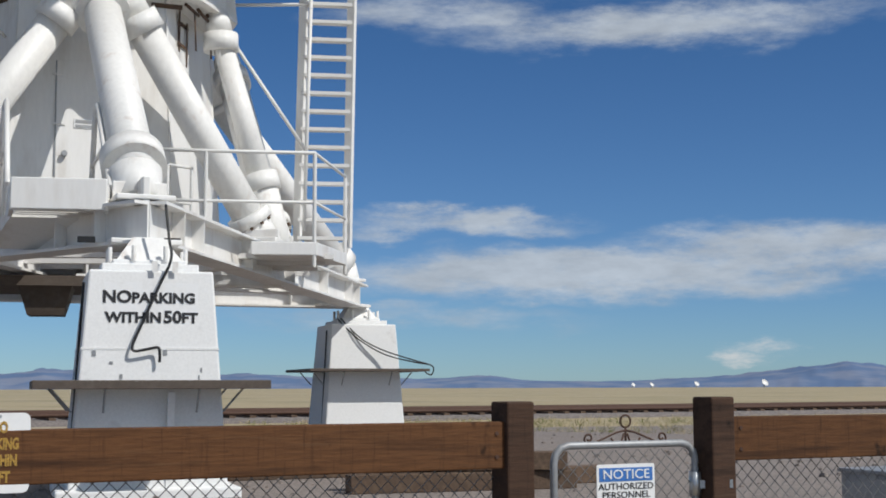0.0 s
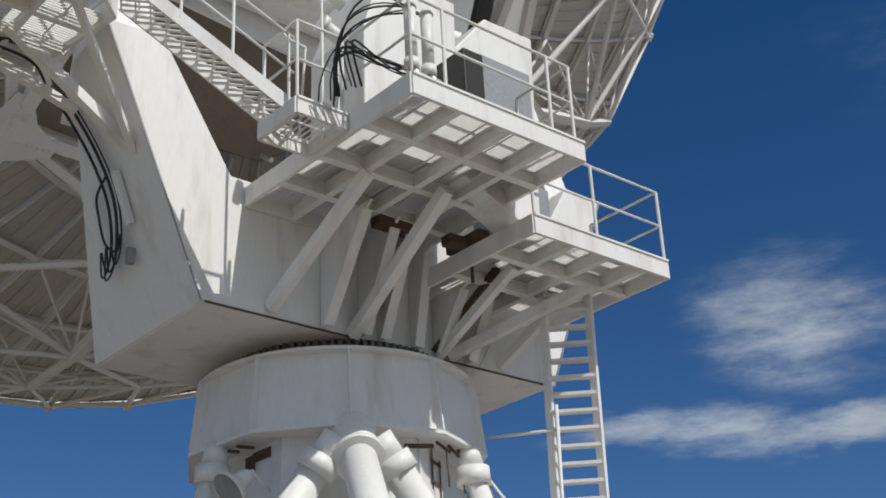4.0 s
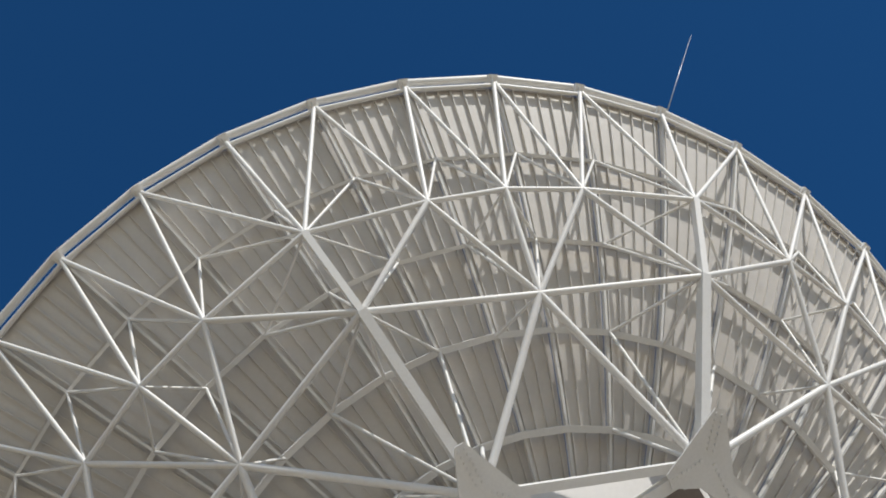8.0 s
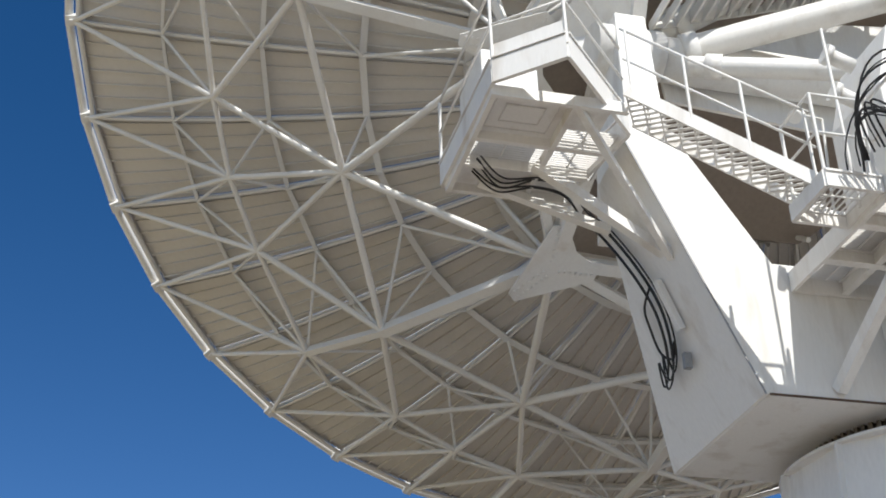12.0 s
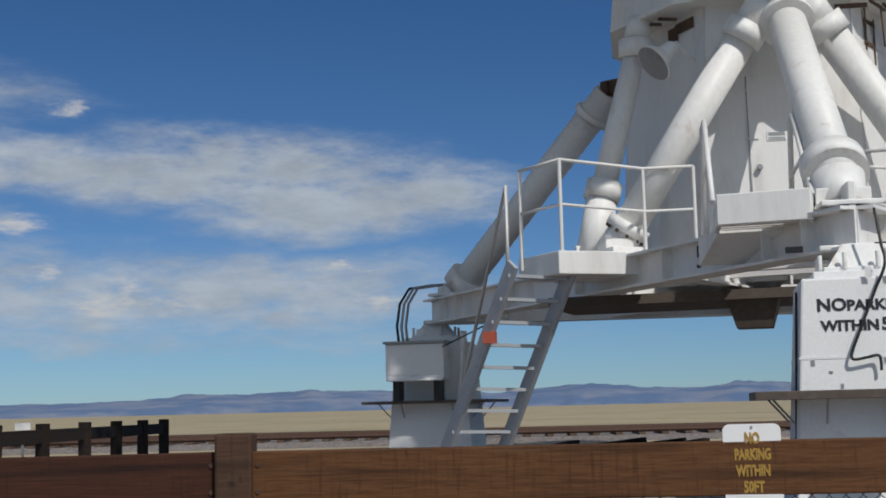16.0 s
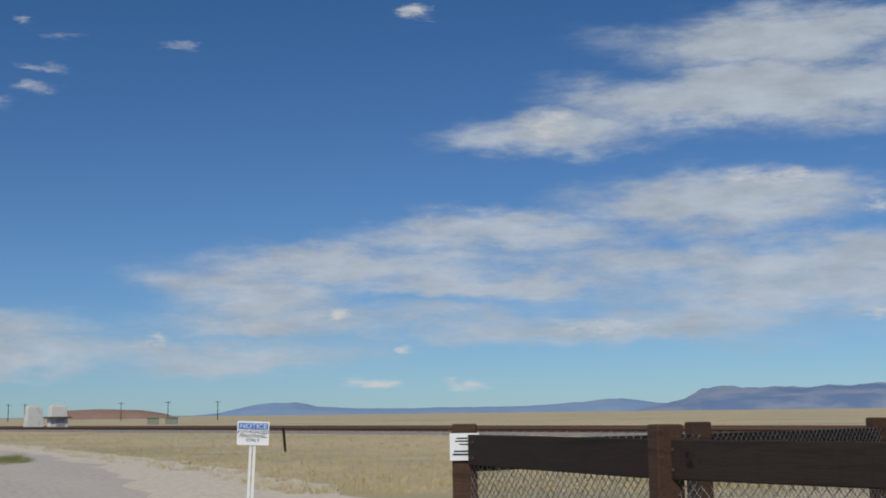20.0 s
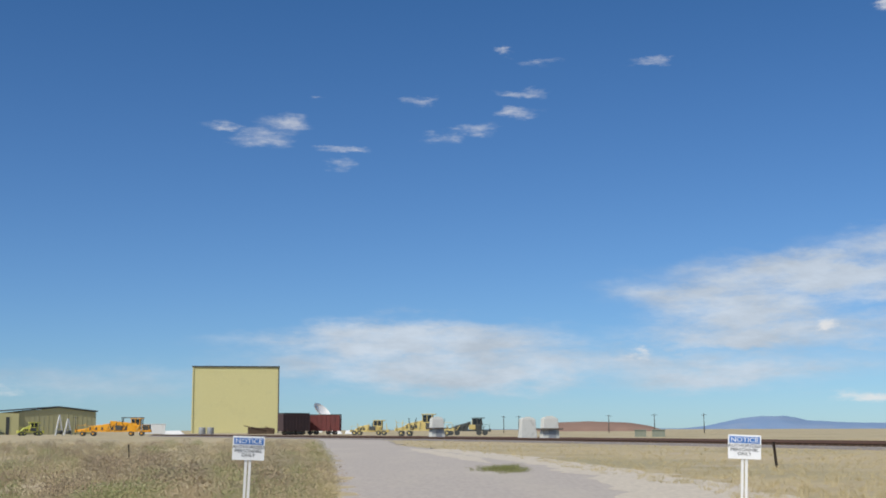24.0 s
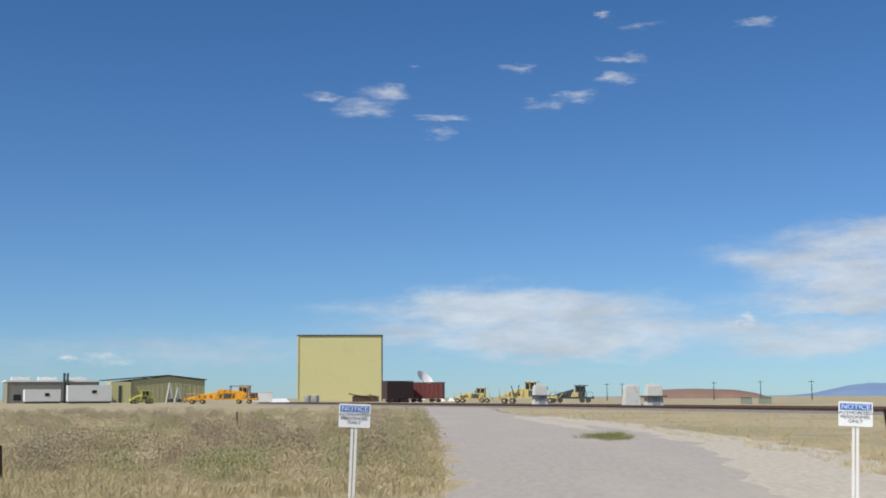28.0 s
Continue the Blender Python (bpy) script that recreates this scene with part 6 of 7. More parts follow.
# small lights and dark boxes under the corner
for x in (-0.57, 0.22):
    part("junction_light", Build().box((x, 12.6, 3.0), (0.16, 0.09, 0.05)), BLACK, basedeck, "small dark box")
b = Build().box((-1.2, 16.4, 2.66), (0.42, 0.42, 0.36), None, 1.5).box((-2.0, 16.8, 2.88), (3.4, 1.6, 0.12))
part("cable_well", b, SHELF, basedeck, "dark grey cable housing under the tower")
part("padlock_box", Build().box((-4.2, 14.98, 2.42), (0.15, 0.1, 0.14)), material("faded_red_paint", (0.42, 0.09, 0.05), 0.6, grain=30), basedeck, "small faded red box on the ladder")

# ---- the timber fence, its gate and signs ----
BT, BB = 1.025, 0.785            # top and bottom of the rails


def fence_post(x, y, rz, top, w=0.168, mat=None, label="square brown timber fence post"):
    b = Build().box((0, 0, top / 2 - 0.1), (w, w, top + 0.2))
    return solo("fence_post", b, mat or TIMBER_POST, label, "fence post", "fence posts", at=pose(x, y, 0, 0, 0, rz), bevel=0.012)


def fence_rail(p, q, mat=None, zt=BT, zb=BB, th=0.07, label="heavy brown timber fence rail"):
    p, q = Vector((*p, 0)), Vector((*q, 0))
    long = (q - p).length
    b = Build().box((long / 2, 0, 0), (long, th, zt - zb))
    m = pose(p.x, p.y, (zt + zb) / 2, 0, 0, math.degrees(math.atan2(q.y - p.y, q.x - p.x)))
    ob = solo("fence_rail", b, mat or TIMBER, label, "fence rail", "fence rails", at=m, bevel=0.008)
    for x in (0.09, long - 0.09):
        for z in (-0.06, 0.06):
            stick("carriage_bolt", (x, -th / 2 - 0.006, z), (x, -th / 2 + 0.01, z), 0.011, RAIL, ob)
    return ob


def chain_link(p, q, z0, z1, cell=0.075, r=0.0028, parent=None):
    p, q = Vector((*p, 0)), Vector((*q, 0))
    long, h = (q - p).length, z1 - z0
    d = (q - p) / long
    b = Build()
    at = lambda s, z: p + d * s + Vector((0, 0, z))
    k = -h
    while k < long:
        for za, zb in ((z0, z1), (z1, z0)):
            a, c = max(k, 0), min(k + h, long)
            if c - a > 0.01:
                b.tube(at(a, za + (zb - za) * (a - k) / h), at(c, za + (zb - za) * (c - k) / h), r, n=3, caps=False)
        k += cell
    if parent:
        return part("wire_mesh", b, WIRE, parent)
    return solo("chain_link", b, WIRE, "dull chain-link mesh under the timber rail", "chain-link fence", "chain-link panels", "stuff")


F_A, F_B, F_G1, F_G2, F_R = (-5.33, 4.51), (-2.85, 5.45), (1.9, 6.62), (3.14, 6.86), (6.65, 7.5)
F_1, F_0 = (-7.21, 3.91), (-10.07, 3.69)
rz1 = math.degrees(math.atan2(F_G1[1] - F_A[1], F_G1[0] - F_A[0]))
for (x, y), rz, top in ((F_A, rz1, 1.123), (F_B, rz1, 1.108), (F_G1, rz1, 1.127), (F_G2, rz1, 1.145), (F_R, rz1, 1.13)):
    fence_post(x, y, rz, top)
fence_rail((F_A[0] + 0.05, F_A[1] + 0.0), (F_B[0] - 0.02, F_B[1] + 0.0), TIMBER_RED, label="heavy red-brown timber fence rail")
fence_rail((F_B[0] + 0.02, F_B[1] + 0.0), (F_G1[0] - 0.03, F_G1[1] - 0.03))
fence_rail((F_G2[0] + 0.05, F_G2[1] - 0.02), (F_R[0], F_R[1] - 0.02), zt=1.035, zb=0.79)
for p, q in ((F_A, F_B), (F_B, F_G1), (F_G2, F_R)):
    chain_link((p[0], p[1] + .06), (q[0], q[1] + .06), 0.05, 0.82)
DARK = "dark weathered timber fence rail"
fence_post(*F_1, -8, 1.115, 0.17, TIMBER_POST, "square weathered timber fence post")
fence_post(*F_0, 69, 1.11, 0.20, TIMBER_POST, "square brown timber post with a white notice")
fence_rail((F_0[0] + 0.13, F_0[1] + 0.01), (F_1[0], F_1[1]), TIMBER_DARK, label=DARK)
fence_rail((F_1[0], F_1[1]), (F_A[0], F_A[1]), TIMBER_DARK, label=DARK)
chain_link(F_0, F_1, 0.05, 0.82)
chain_link(F_1, F_A, 0.05, 0.82)
# the fence that runs back from the corner
BACK = [F_0, (-10.74, 6.24), (-12.34, 9.49), (-12.88, 12.1), (-12.93, 14.2), (-13.13, 16.1), (-13.73, 18.6), (-14.43, 21.0), (-15.13, 23.5), (-15.73, 25.7), (-16.23, 27.7), (-16.73, 29.6)]
for p in BACK[1:]:
    fence_post(*p, 80, 1.09, 0.19, TIMBER_POST if p[1] < 13 else TIMBER_DARK, "square weathered timber fence post")
for p, q in zip(BACK[:-1], BACK[1:]):
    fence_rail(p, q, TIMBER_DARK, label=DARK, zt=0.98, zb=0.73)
    if p[1] < 17:
        chain_link((p[0] + .08, p[1]), (q[0] + .08, q[1]), 0.05, 0.98, 0.09)

# the gate between two posts
g = thing("garden_gate", (0, 0, 0), "small galvanised tube gate with iron scrollwork and a notice", "gate")
gp, gq = Vector((F_G1[0] + 0.235, F_G1[1] + 0.04, 0)), Vector((F_G2[0] - 0.12, F_G2[1] + 0.0, 0))
gd = (gq - gp).normalized()
gat = lambda s, z: gp + gd * s + Vector((0, 0, z))
gw = (gq - gp).length
arcpts = [gat(0, 0.1), gat(0, 0.80)] + [gat(0.09 - 0.09 * math.cos(radians(a)), 0.80 + 0.09 * math.sin(radians(a))) for a in (30, 60, 90)] + [gat(gw - 0.09 + 0.09 * math.sin(radians(a)), 0.80 + 0.09 * math.cos(radians(a))) for a in (0, 30, 60, 90)] + [gat(gw, 0.1), gat(0, 0.1)]
part("gate_frame", Build().path(arcpts, 0.021, 10), GREYSTEEL, g, "dull grey tube frame")
chain_link((gp.x, gp.y), (gq.x, gq.y), 0.12, 0.86, parent=g)


def scroll(cx, cz, r, turns, start, n=26, flip=1):
    out = []
    for k in range(n + 1):
        t = k / n
        a = radians(start + flip * 360 * turns * t)
        rr_ = r * (1 - 0.75 * t)
        out.append(gat(cx + rr_ * math.cos(a), cz + rr_ * math.sin(a)))
    return out


b = Build()
mid = gw / 2
b.path([gat(mid + 0.033 * math.cos(radians(a)), 1.015 + 0.033 * math.sin(radians(a))) for a in range(0, 361, 20)], 0.006, 6)
b.path([gat(mid, 0.98), gat(mid, 0.895)], 0.006, 6)
for s in (-1, 1):
    b.path([gat(mid, 0.965), gat(mid + 0.06 * s, 0.955), gat(mid + 0.19 * s, 0.905), gat(mid + 0.24 * s, 0.897)], 0.006, 6)
    b.path(scroll(mid + 0.235 * s, 0.925, 0.032, 1.2, 270, flip=s), 0.006, 6)
    b.path([gat(mid + 0.01 * s, 0.95), gat(mid + 0.03 * s, 0.90), gat(mid + 0.07 * s, 0.895), gat(mid + 0.095 * s, 0.925)], 0.006, 6)
part("scrollwork", b, RAIL, g, "rusty iron scrollwork")
part("hinge", Build().bar(gat(gw - 0.03, 0.66), gat(gw + 0.2, 0.665) - Vector((0, 0.11, 0)), 0.02, 0.045).tube(gat(gw, 0.60), gat(gw, 0.73), 0.035), GALV, g, "galvanised hinge strap")


def notice(parent, m, w=0.356, h=0.254, name="notice"):
    pl = part(name, Build().prism(rounded(w, h, 0.012, 3), -0.0015, 0.0015), SIGNWHITE, parent, "white notice plate with a blue band", m)
    part("band", Build().box((0, h * 0.29, 0.003), (w * 0.92, h * 0.27, 0.002)), SIGNBLUE, pl)
    lettering("NOTICE", h * 0.27, SIGNWHITE, pl, pose(0, h * 0.285, 0.005), "lettering", 1.15)
    for k, t in enumerate(("AUTHORIZED", "PERSONNEL", "ONLY")):
        lettering(t, h * 0.185, SIGNBLACK, pl, pose(0, h * (0.045 - 0.17 * k), 0.003), "lettering", 1.15)
    return pl


fz = math.degrees(math.atan2(gd.y, gd.x))
c = gat(gw * 0.475, 0.655)
notice(g, Matrix.Translation(c + Vector((gd.y, -gd.x, 0)) * 0.03) @ pose(0, 0, 0, 90, 0, fz), 0.37, 0.265)

# sign on the long rail
rd = (Vector(F_G1) - Vector(F_B)).normalized()
sx = Vector((F_B[0], F_B[1])) + rd * 2.32
ps = thing("parking_sign", pose(sx.x + rd.y * 0.045, sx.y - rd.x * 0.045, 0.925, 90, 0, math.degrees(math.atan2(rd.y, rd.x))), "white no-parking sign with gold lettering on the rail", "sign")
part("plate", Build().prism(rounded(0.255, 0.345, 0.03, 5), -0.0015, 0.0015), SIGNWHITE, ps)
for k, t in enumerate(("NO", "PARKING", "WITHIN", "50FT")):
    lettering(t, 0.066, SIGNGOLD, ps, pose(0, 0.108 - 0.071 * k, 0.003), "lettering", (0.62, 0.58, 0.62, 0.66)[k], bold=0.003)
part("screw", Build().tube((0, 0.158, 0), (0, 0.158, 0.006), 0.006).tube((0, -0.158, 0), (0, -0.158, 0.006), 0.006), GREYSTEEL, ps)
# notice at the corner post
cn = thing("corner_notice", pose(F_0[0] + 0.108, F_0[1] - 0.042, 0.93, 90, 0, 69), "white printed notice on the corner post", "sign")
part("plate", Build().box((0, 0, 0), (0.235, 0.215, 0.004)), SIGNWHITE, cn)
b = Build()
for y, w, h in ((0.068, 0.13, 0.010), (0.045, 0.15, 0.010), (0.020, 0.08, 0.010), (-0.035, 0.17, 0.012), (-0.06, 0.19, 0.014)):
    b.box((0, y, 0.003), (w, h, 0.002))
part("printed_bars", b, SIGNBLACK, cn)


def bearing(az, d, z=0.0):
    return Vector((d * math.sin(radians(az)), d * math.cos(radians(az)), z))


# notices on posts at either side of the road
for az, dd, lean in ((-99.85, 14.9, 2.2), (-78.55, 14.9, 2.4)):
    p = bearing(az, dd) + Vector((-0.18, -0.07, 0))
    t = thing("road_sign", pose(p.x, p.y, 0, 0, lean, -az), "notice plate on a white steel post beside the road", "sign", "road signs")
    part("post", Build().box((-0.022, 0.02, 0.45), (0.03, 0.02, 1.1)).box((0.022, 0.02, 0.45), (0.03, 0.02, 1.1)), STRUT, t, "white channel post")
    notice(t, pose(0, 0, 1.0, 90, 0, 0), 0.356, 0.265)

# ---- buildings, vehicles and marks far over the plain ----
TAN = material("tan_sheet_metal", (0.60, 0.55, 0.27), 0.6, dirt=(0.45, 0.41, 0.22), dirt_amount=0.3, scale=0.15, grain=2, spread=0.03, bump=0)
GREYWALL = material("dull_grey_sheet_wall", (0.25, 0.24, 0.205), 0.6, dirt=(0.19, 0.18, 0.15), scale=0.3, grain=2, spread=0.05, bump=0)
OLIVE = material("olive_sheet_metal", (0.40, 0.37, 0.205), 0.6, grain=2, spread=0.05, bump=0)
DARKTRIM = material("dark_trim", (0.06, 0.065, 0.06), 0.6, grain=2, bump=0)
OXIDE = material("oxide_red_steel", (0.13, 0.028, 0.024), 0.7, dirt=(0.03, 0.02, 0.02), scale=0.4, grain=3, spread=0.2, bump=0)
MACHINE = material("yellow_machine_paint", (0.75, 0.34, 0.012), 0.5, dirt=(0.25, 0.15, 0.05), scale=1.0, grain=4, spread=0.1, bump=0)
PALEYEL = material("pale_yellow_paint", (0.56, 0.44, 0.16), 0.55, dirt=(0.3, 0.22, 0.1), scale=1.0, grain=4, spread=0.1, bump=0)
LIME = material("lime_yellow_paint", (0.50, 0.50, 0.08), 0.55, grain=4, spread=0.1, bump=0)
GLASSD = material("dark_window_glass", (0.02, 0.025, 0.03), 0.1, grain=3, bump=0)


def facing(az, d, turn=0.0):
    p = bearing(az, d)
    return pose(p.x, p.y, 0, 0, 0, -az + turn)


def deg_w(az0, az1, d):
    return 2 * d * math.tan(radians(abs(az1 - az0) / 2))


D = 560
w, h = deg_w(-102.08, -98.41, D), 27.6
barn = thing("assembly_building", facing(-100.25, D), "tall windowless tan sheet-metal building", "building")
part("wall", Build().box((0, 15, h / 2), (w, 30, h)), TAN, barn)
part("roof", Build().box((0, 15, h + 0.25), (w + 0.8, 30.8, 0.6)), DARKTRIM, barn)
for x in (-1, 1):
    part("corner_trim", Build().box((x * (w / 2), -0.1, h / 2), (0.5, 0.5, h)), DARKTRIM if x > 0 else TAN, barn)
b = Build()
for k in range(1, 30):
    b.box((-w / 2 + w * k / 30, -0.01, h / 2), (0.10, 0.05, h - 0.4))
part("sheet_seams", b, TAN, barn)
# gabled shed
D = 430
w = deg_w(-110.05, -106.05, D)
shed = thing("gabled_shed", facing(-108.0, D, 14), "low gabled sheet-metal shed with a tan end", "building")
e, r_ = 7.0, 8.4
b = Build().add([Vector((-w / 2 + 6, 0, 0)), Vector((w / 2, 0, 0)), Vector((w / 2, 0, e)), Vector((3, 0, r_)), Vector((-w / 2 + 6, 0, e)), Vector((-w / 2 + 6, 30, 0)), Vector((w / 2, 30, 0)), Vector((w / 2, 30, e)), Vector((3, 30, r_)), Vector((-w / 2 + 6, 30, e))],
                [(0, 1, 2, 3, 4), (9, 8, 7, 6, 5), (1, 6, 7, 2), (0, 4, 9, 5)])
part("wall", b, OLIVE, shed)
part("lean_to", Build().box((-w / 2 + 2.6, 3, e / 2 - 0.2), (6.4, 8, e - 0.4)), TAN, shed)
part("roof", Build().bar((-w / 2 - 0.6, 15, e + 0.2), (3, 15, r_ + 0.3), 31, 0.35).bar((3, 15, r_ + 0.3), (w / 2 + 0.5, 15, e + 0.3), 31, 0.35), DARKTRIM, shed)
part("door", Build().box((-w / 2 + 2.4, -1.06, 2.7), (1.0, 0.1, 5.4)), DARKTRIM, shed, "dark tall door")
b = Build()
for k in range(1, 16):
    b.box((-w / 2 + 6 + (w - 6) * k / 16, -0.04, e / 2), (0.1, 0.08, e - 0.2))
part("sheet_seams", b, OLIVE, shed)
# long grey-roofed building at the edge
D = 420
bl = thing("long_building", facing(-112.35, D, 6), "long low building with a white-edged roof", "building")
w = deg_w(-114.25, -110.55, D)
part("wall", Build().box((0, 8, 3.3), (w, 16, 6.6)), GREYWALL, bl)
b = Build()
for k in range(1, 24):
    b.box((-w / 2 + w * k / 24, -0.04, 3.3), (0.1, 0.08, 6.5))
part("sheet_seams", b, GREYWALL, bl)
for x in (-1, 1):
    part("corner_trim", Build().box((x * w / 2, -0.06, 3.3), (0.35, 0.3, 6.6)), TAN if x < 0 else DARKTRIM, bl)
part("roof", Build().box((0, 8, 6.8), (w + 0.6, 16.6, 0.5)), STRUT, bl)
for x in (-9, -1, 8):
    part("roof_vent", Build().box((x, 8, 7.6), (5.5, 4, 1.1)), STRUT, bl)
for x in (3.2, 4.2):
    stick("flue", (x, -0.5, 0), (x, -0.5, 9.2), 0.35, DARKTRIM, bl)
part("window", Build().box((-10.5, -0.05, 1.8), (2.2, 0.12, 1.8)), GLASSD, bl)
for az, ww, hh_, dd in ((-112.75, 10.2, 3.9, 400), (-110.85, 12.0, 4.9, 380)):
    t = thing("site_trailer", facing(az, dd, 10), "white box trailer with a small dark window", "trailer", "site trailers")
    part("body", Build().box((0, 1.5, hh_ / 2 + 0.4), (ww, 3, hh_ - 0.4)), STRUT, t)
    part("window", Build().box((1.2, -0.03, hh_ * 0.66), (1.3, 0.1, 0.9)), GLASSD, t)
    part("skirt", Build().box((0, 1.5, 0.3), (ww * 0.95, 2.8, 0.6)), DARKTRIM, t)
    stick("hitch", (ww / 2, 1.5, 0.6), (ww / 2 + 1.8, 1.5, 0.6), 0.15, DARKTRIM, t)


def freight_car(az, d, length, height, turn, label, paint):
    t = thing("freight_car", facing(az, d, turn), label, "freight car", "freight cars")
    part("body", Build().box((0, 0, height / 2 + 0.6), (length, 3.0, height - 0.6)), paint, t)
    b = Build()
    for k in range(9):
        b.box((-length / 2 + length * k / 8, -1.54, height / 2 + 0.6), (0.16, 0.1, height - 0.8))
    part("side_ribs", b, paint, t)
    part("roof", Build().box((0, 0, height + 0.42), (length + 0.1, 3.1, 0.16)), DARKTRIM, t)
    for s in (-1, 1):
        bog = part("bogie", Build().box((s * (length / 2 - 2.2), 0, 0.55), (2.6, 2.2, 0.5)), DARKTRIM, t)
        for o in (-0.8, 0.8):
            part("wheel", Build().tube((s * (length / 2 - 2.2) + o, -1.0, 0.45), (s * (length / 2 - 2.2) + o, 1.0, 0.45), 0.45, n=14), RAIL, bog)


# the red car's shaded side, built as a second car in darkened colour
SHADED_OXIDE = material("shaded_oxide_steel", (0.05, 0.028, 0.03), 0.7, dirt=(0.06, 0.03, 0.03), scale=0.6, grain=3, spread=0.2, bump=0)
freight_car(-97.75, 330, 7.5, 4.9, 30, "brown-black ribbed freight car, coloured as a side in shade", SHADED_OXIDE)
freight_car(-96.5, 335, 9.2, 4.6, -12, "dark red freight car with ribbed sides", OXIDE)


def machine(name, az, d, length, mat, label, seed, cab_at=0.3, boom=True, tall=3.6):
    """A piece of track machinery: frame, wheels, hood, glazed cab, boom, engine, pipes and rails."""
    rnd = random.Random(seed)
    t = thing(name, facing(az, d, rnd.uniform(-12, 12)), label, "track machine", "track machines")
    L2 = length / 2
    k_ = tall / 3.6
    part("frame", Build().box((0, 0, 0.95 * k_), (length, 2.0, 0.32)).box((-L2 * 0.98, 0, 1.0 * k_), (0.3, 2.4, 0.6)).box((L2 * 0.98, 0, 1.0 * k_), (0.3, 2.4, 0.6)), mat, t)
    for x in (-0.40, -0.26, 0.24, 0.38):
        w_ = part("wheel", Build().tube((x * length, -1.05, 0.52), (x * length, 1.05, 0.52), 0.52, n=16), DARKTRIM, t)
        part("hub", Build().tube((x * length, -1.10, 0.52), (x * length, -1.04, 0.52), 0.2, n=12), mat, w_)
    part("hood", Build().hull([Vector((-L2 * .85, -.9, 1.1 * k_)), Vector((-L2 * .02, -.9, 1.1 * k_)), Vector((-L2 * .02, .9, 1.1 * k_)), Vector((-L2 * .85, .9, 1.1 * k_))],
                              [Vector((-L2 * .55, -.8, 2.0 * k_)), Vector((-L2 * .04, -.8, 2.5 * k_)), Vector((-L2 * .04, .8, 2.5 * k_)), Vector((-L2 * .55, .8, 2.0 * k_))]), mat, t, "", None, 0.06)
    for x in (-0.30, -0.22, -0.14):
        part("louvre", Build().box((x * length, -0.9, 1.45 * k_), (0.35, 0.1, 0.5 * k_)), DARKTRIM, t)
    cx = length * cab_at
    c_ = part("cab", Build().box((cx, 0, 1.65 * k_), (1.9, 1.9, 1.1 * k_)), mat, t, "", None, 0.05)
    for x in (-0.9, -0.05, 0.9):
        for y in (-0.9, 0.9):
            stick("cab_pillar", (cx + x, y, 2.1 * k_), (cx + x, y, 3.35 * k_), 0.06, mat, c_, square=(0.12, 0.12))
    part("cab_window", Build().box((cx, 0, 2.72 * k_), (1.72, 1.72, 1.1 * k_)), GLASSD, c_)
    part("cab_roof", Build().box((cx + 0.2, 0, 3.42 * k_), (2.7, 2.2, 0.16)), mat, c_, "", None, 0.04)
    if boom:
        part("boom", Build().hull([Vector((-L2 * .98, -.25, 0.9)), Vector((L2 * .1, -.35, 1.7 * k_)), Vector((L2 * .1, .35, 1.7 * k_)), Vector((-L2 * .98, .25, 0.9))],
                                  [Vector((-L2 * .98, -.25, 1.3)), Vector((L2 * .1, -.35, 2.75 * k_)), Vector((L2 * .1, .35, 2.75 * k_)), Vector((-L2 * .98, .25, 1.3))]), mat, t, "tapering boom", None, 0.04)
    part("engine", Build().box((length * 0.08, -0.5, 1.6 * k_), (1.3, 1.3, 0.9 * k_)).tube((length * .08, -.4, 2.0 * k_), (length * .08, -.4, 3.0 * k_), 0.09, n=8), PALEYEL if mat == DARKTRIM else DARKTRIM, t, "", None, 0.04)
    for k in range(10):
        x = rnd.uniform(-0.46, 0.46) * length
        stick("strut", (x, -1.05, 1.0 * k_), (x + rnd.uniform(-.9, .9), -1.05, rnd.uniform(1.6, 2.9) * k_), rnd.uniform(0.04, 0.09), rnd.choice((mat, mat, DARKTRIM, PALEYEL)), t)
    for sgn in (-1, 1):
        part("hand_rail", Build().path([(sgn * L2 * .95, -1.1, 1.1 * k_), (sgn * L2 * .95, -1.1, 2.1 * k_), (sgn * L2 * .6, -1.1, 2.1 * k_), (sgn * L2 * .6, -1.1, 1.1 * k_)], 0.04, 6), mat, t)
    return t


crane = machine("track_crane", -105.35, 300, 16.4, MACHINE, "long orange-yellow track machine with a low boom", 1, 0.30, True, 4.0)
part("rear_body", Build().hull([Vector((x, y, 1.0)) for x, y in ((-1.0, -.95), (5.6, -.95), (5.6, .95), (-1.0, .95))], [Vector((x, y, z)) for x, y, z in ((-0.6, -.9, 3.35), (5.2, -.9, 2.75), (5.2, .9, 2.75), (-0.6, .9, 3.35))]), MACHINE, crane, "orange engine housing", None, 0.06)
for x in (-0.2, 0.8, 1.8, 2.7):
    part("dark_opening", Build().box((x, -0.98, 1.75), (0.7, 0.06, 0.9)), DARKTRIM, crane)
    stick("strut", (x - 0.5, -1.06, 1.1), (x + 0.4, -1.06, 2.7), 0.07, MACHINE, crane)
part("canopy", Build().box((4.2, 0, 4.0), (4.8, 2.2, 0.16)), DARKTRIM, crane, "dark canopy on posts", None, 0.04)
for x in (2.0, 6.3):
    for y in (-0.95, 0.95):
        stick("canopy_post", (x, y, 1.1), (x, y, 3.95), 0.06, DARKTRIM, crane, square=(0.12, 0.12))
part("rear_engine", Build().box((7.3, 0, 1.6), (1.5, 1.7, 1.7)), DARKTRIM, crane, "black engine block", None, 0.06)
machine("rail_truck", -108.70, 340, 6.0, LIME, "small lime-yellow rail truck", 2, 0.12, False, 3.4)
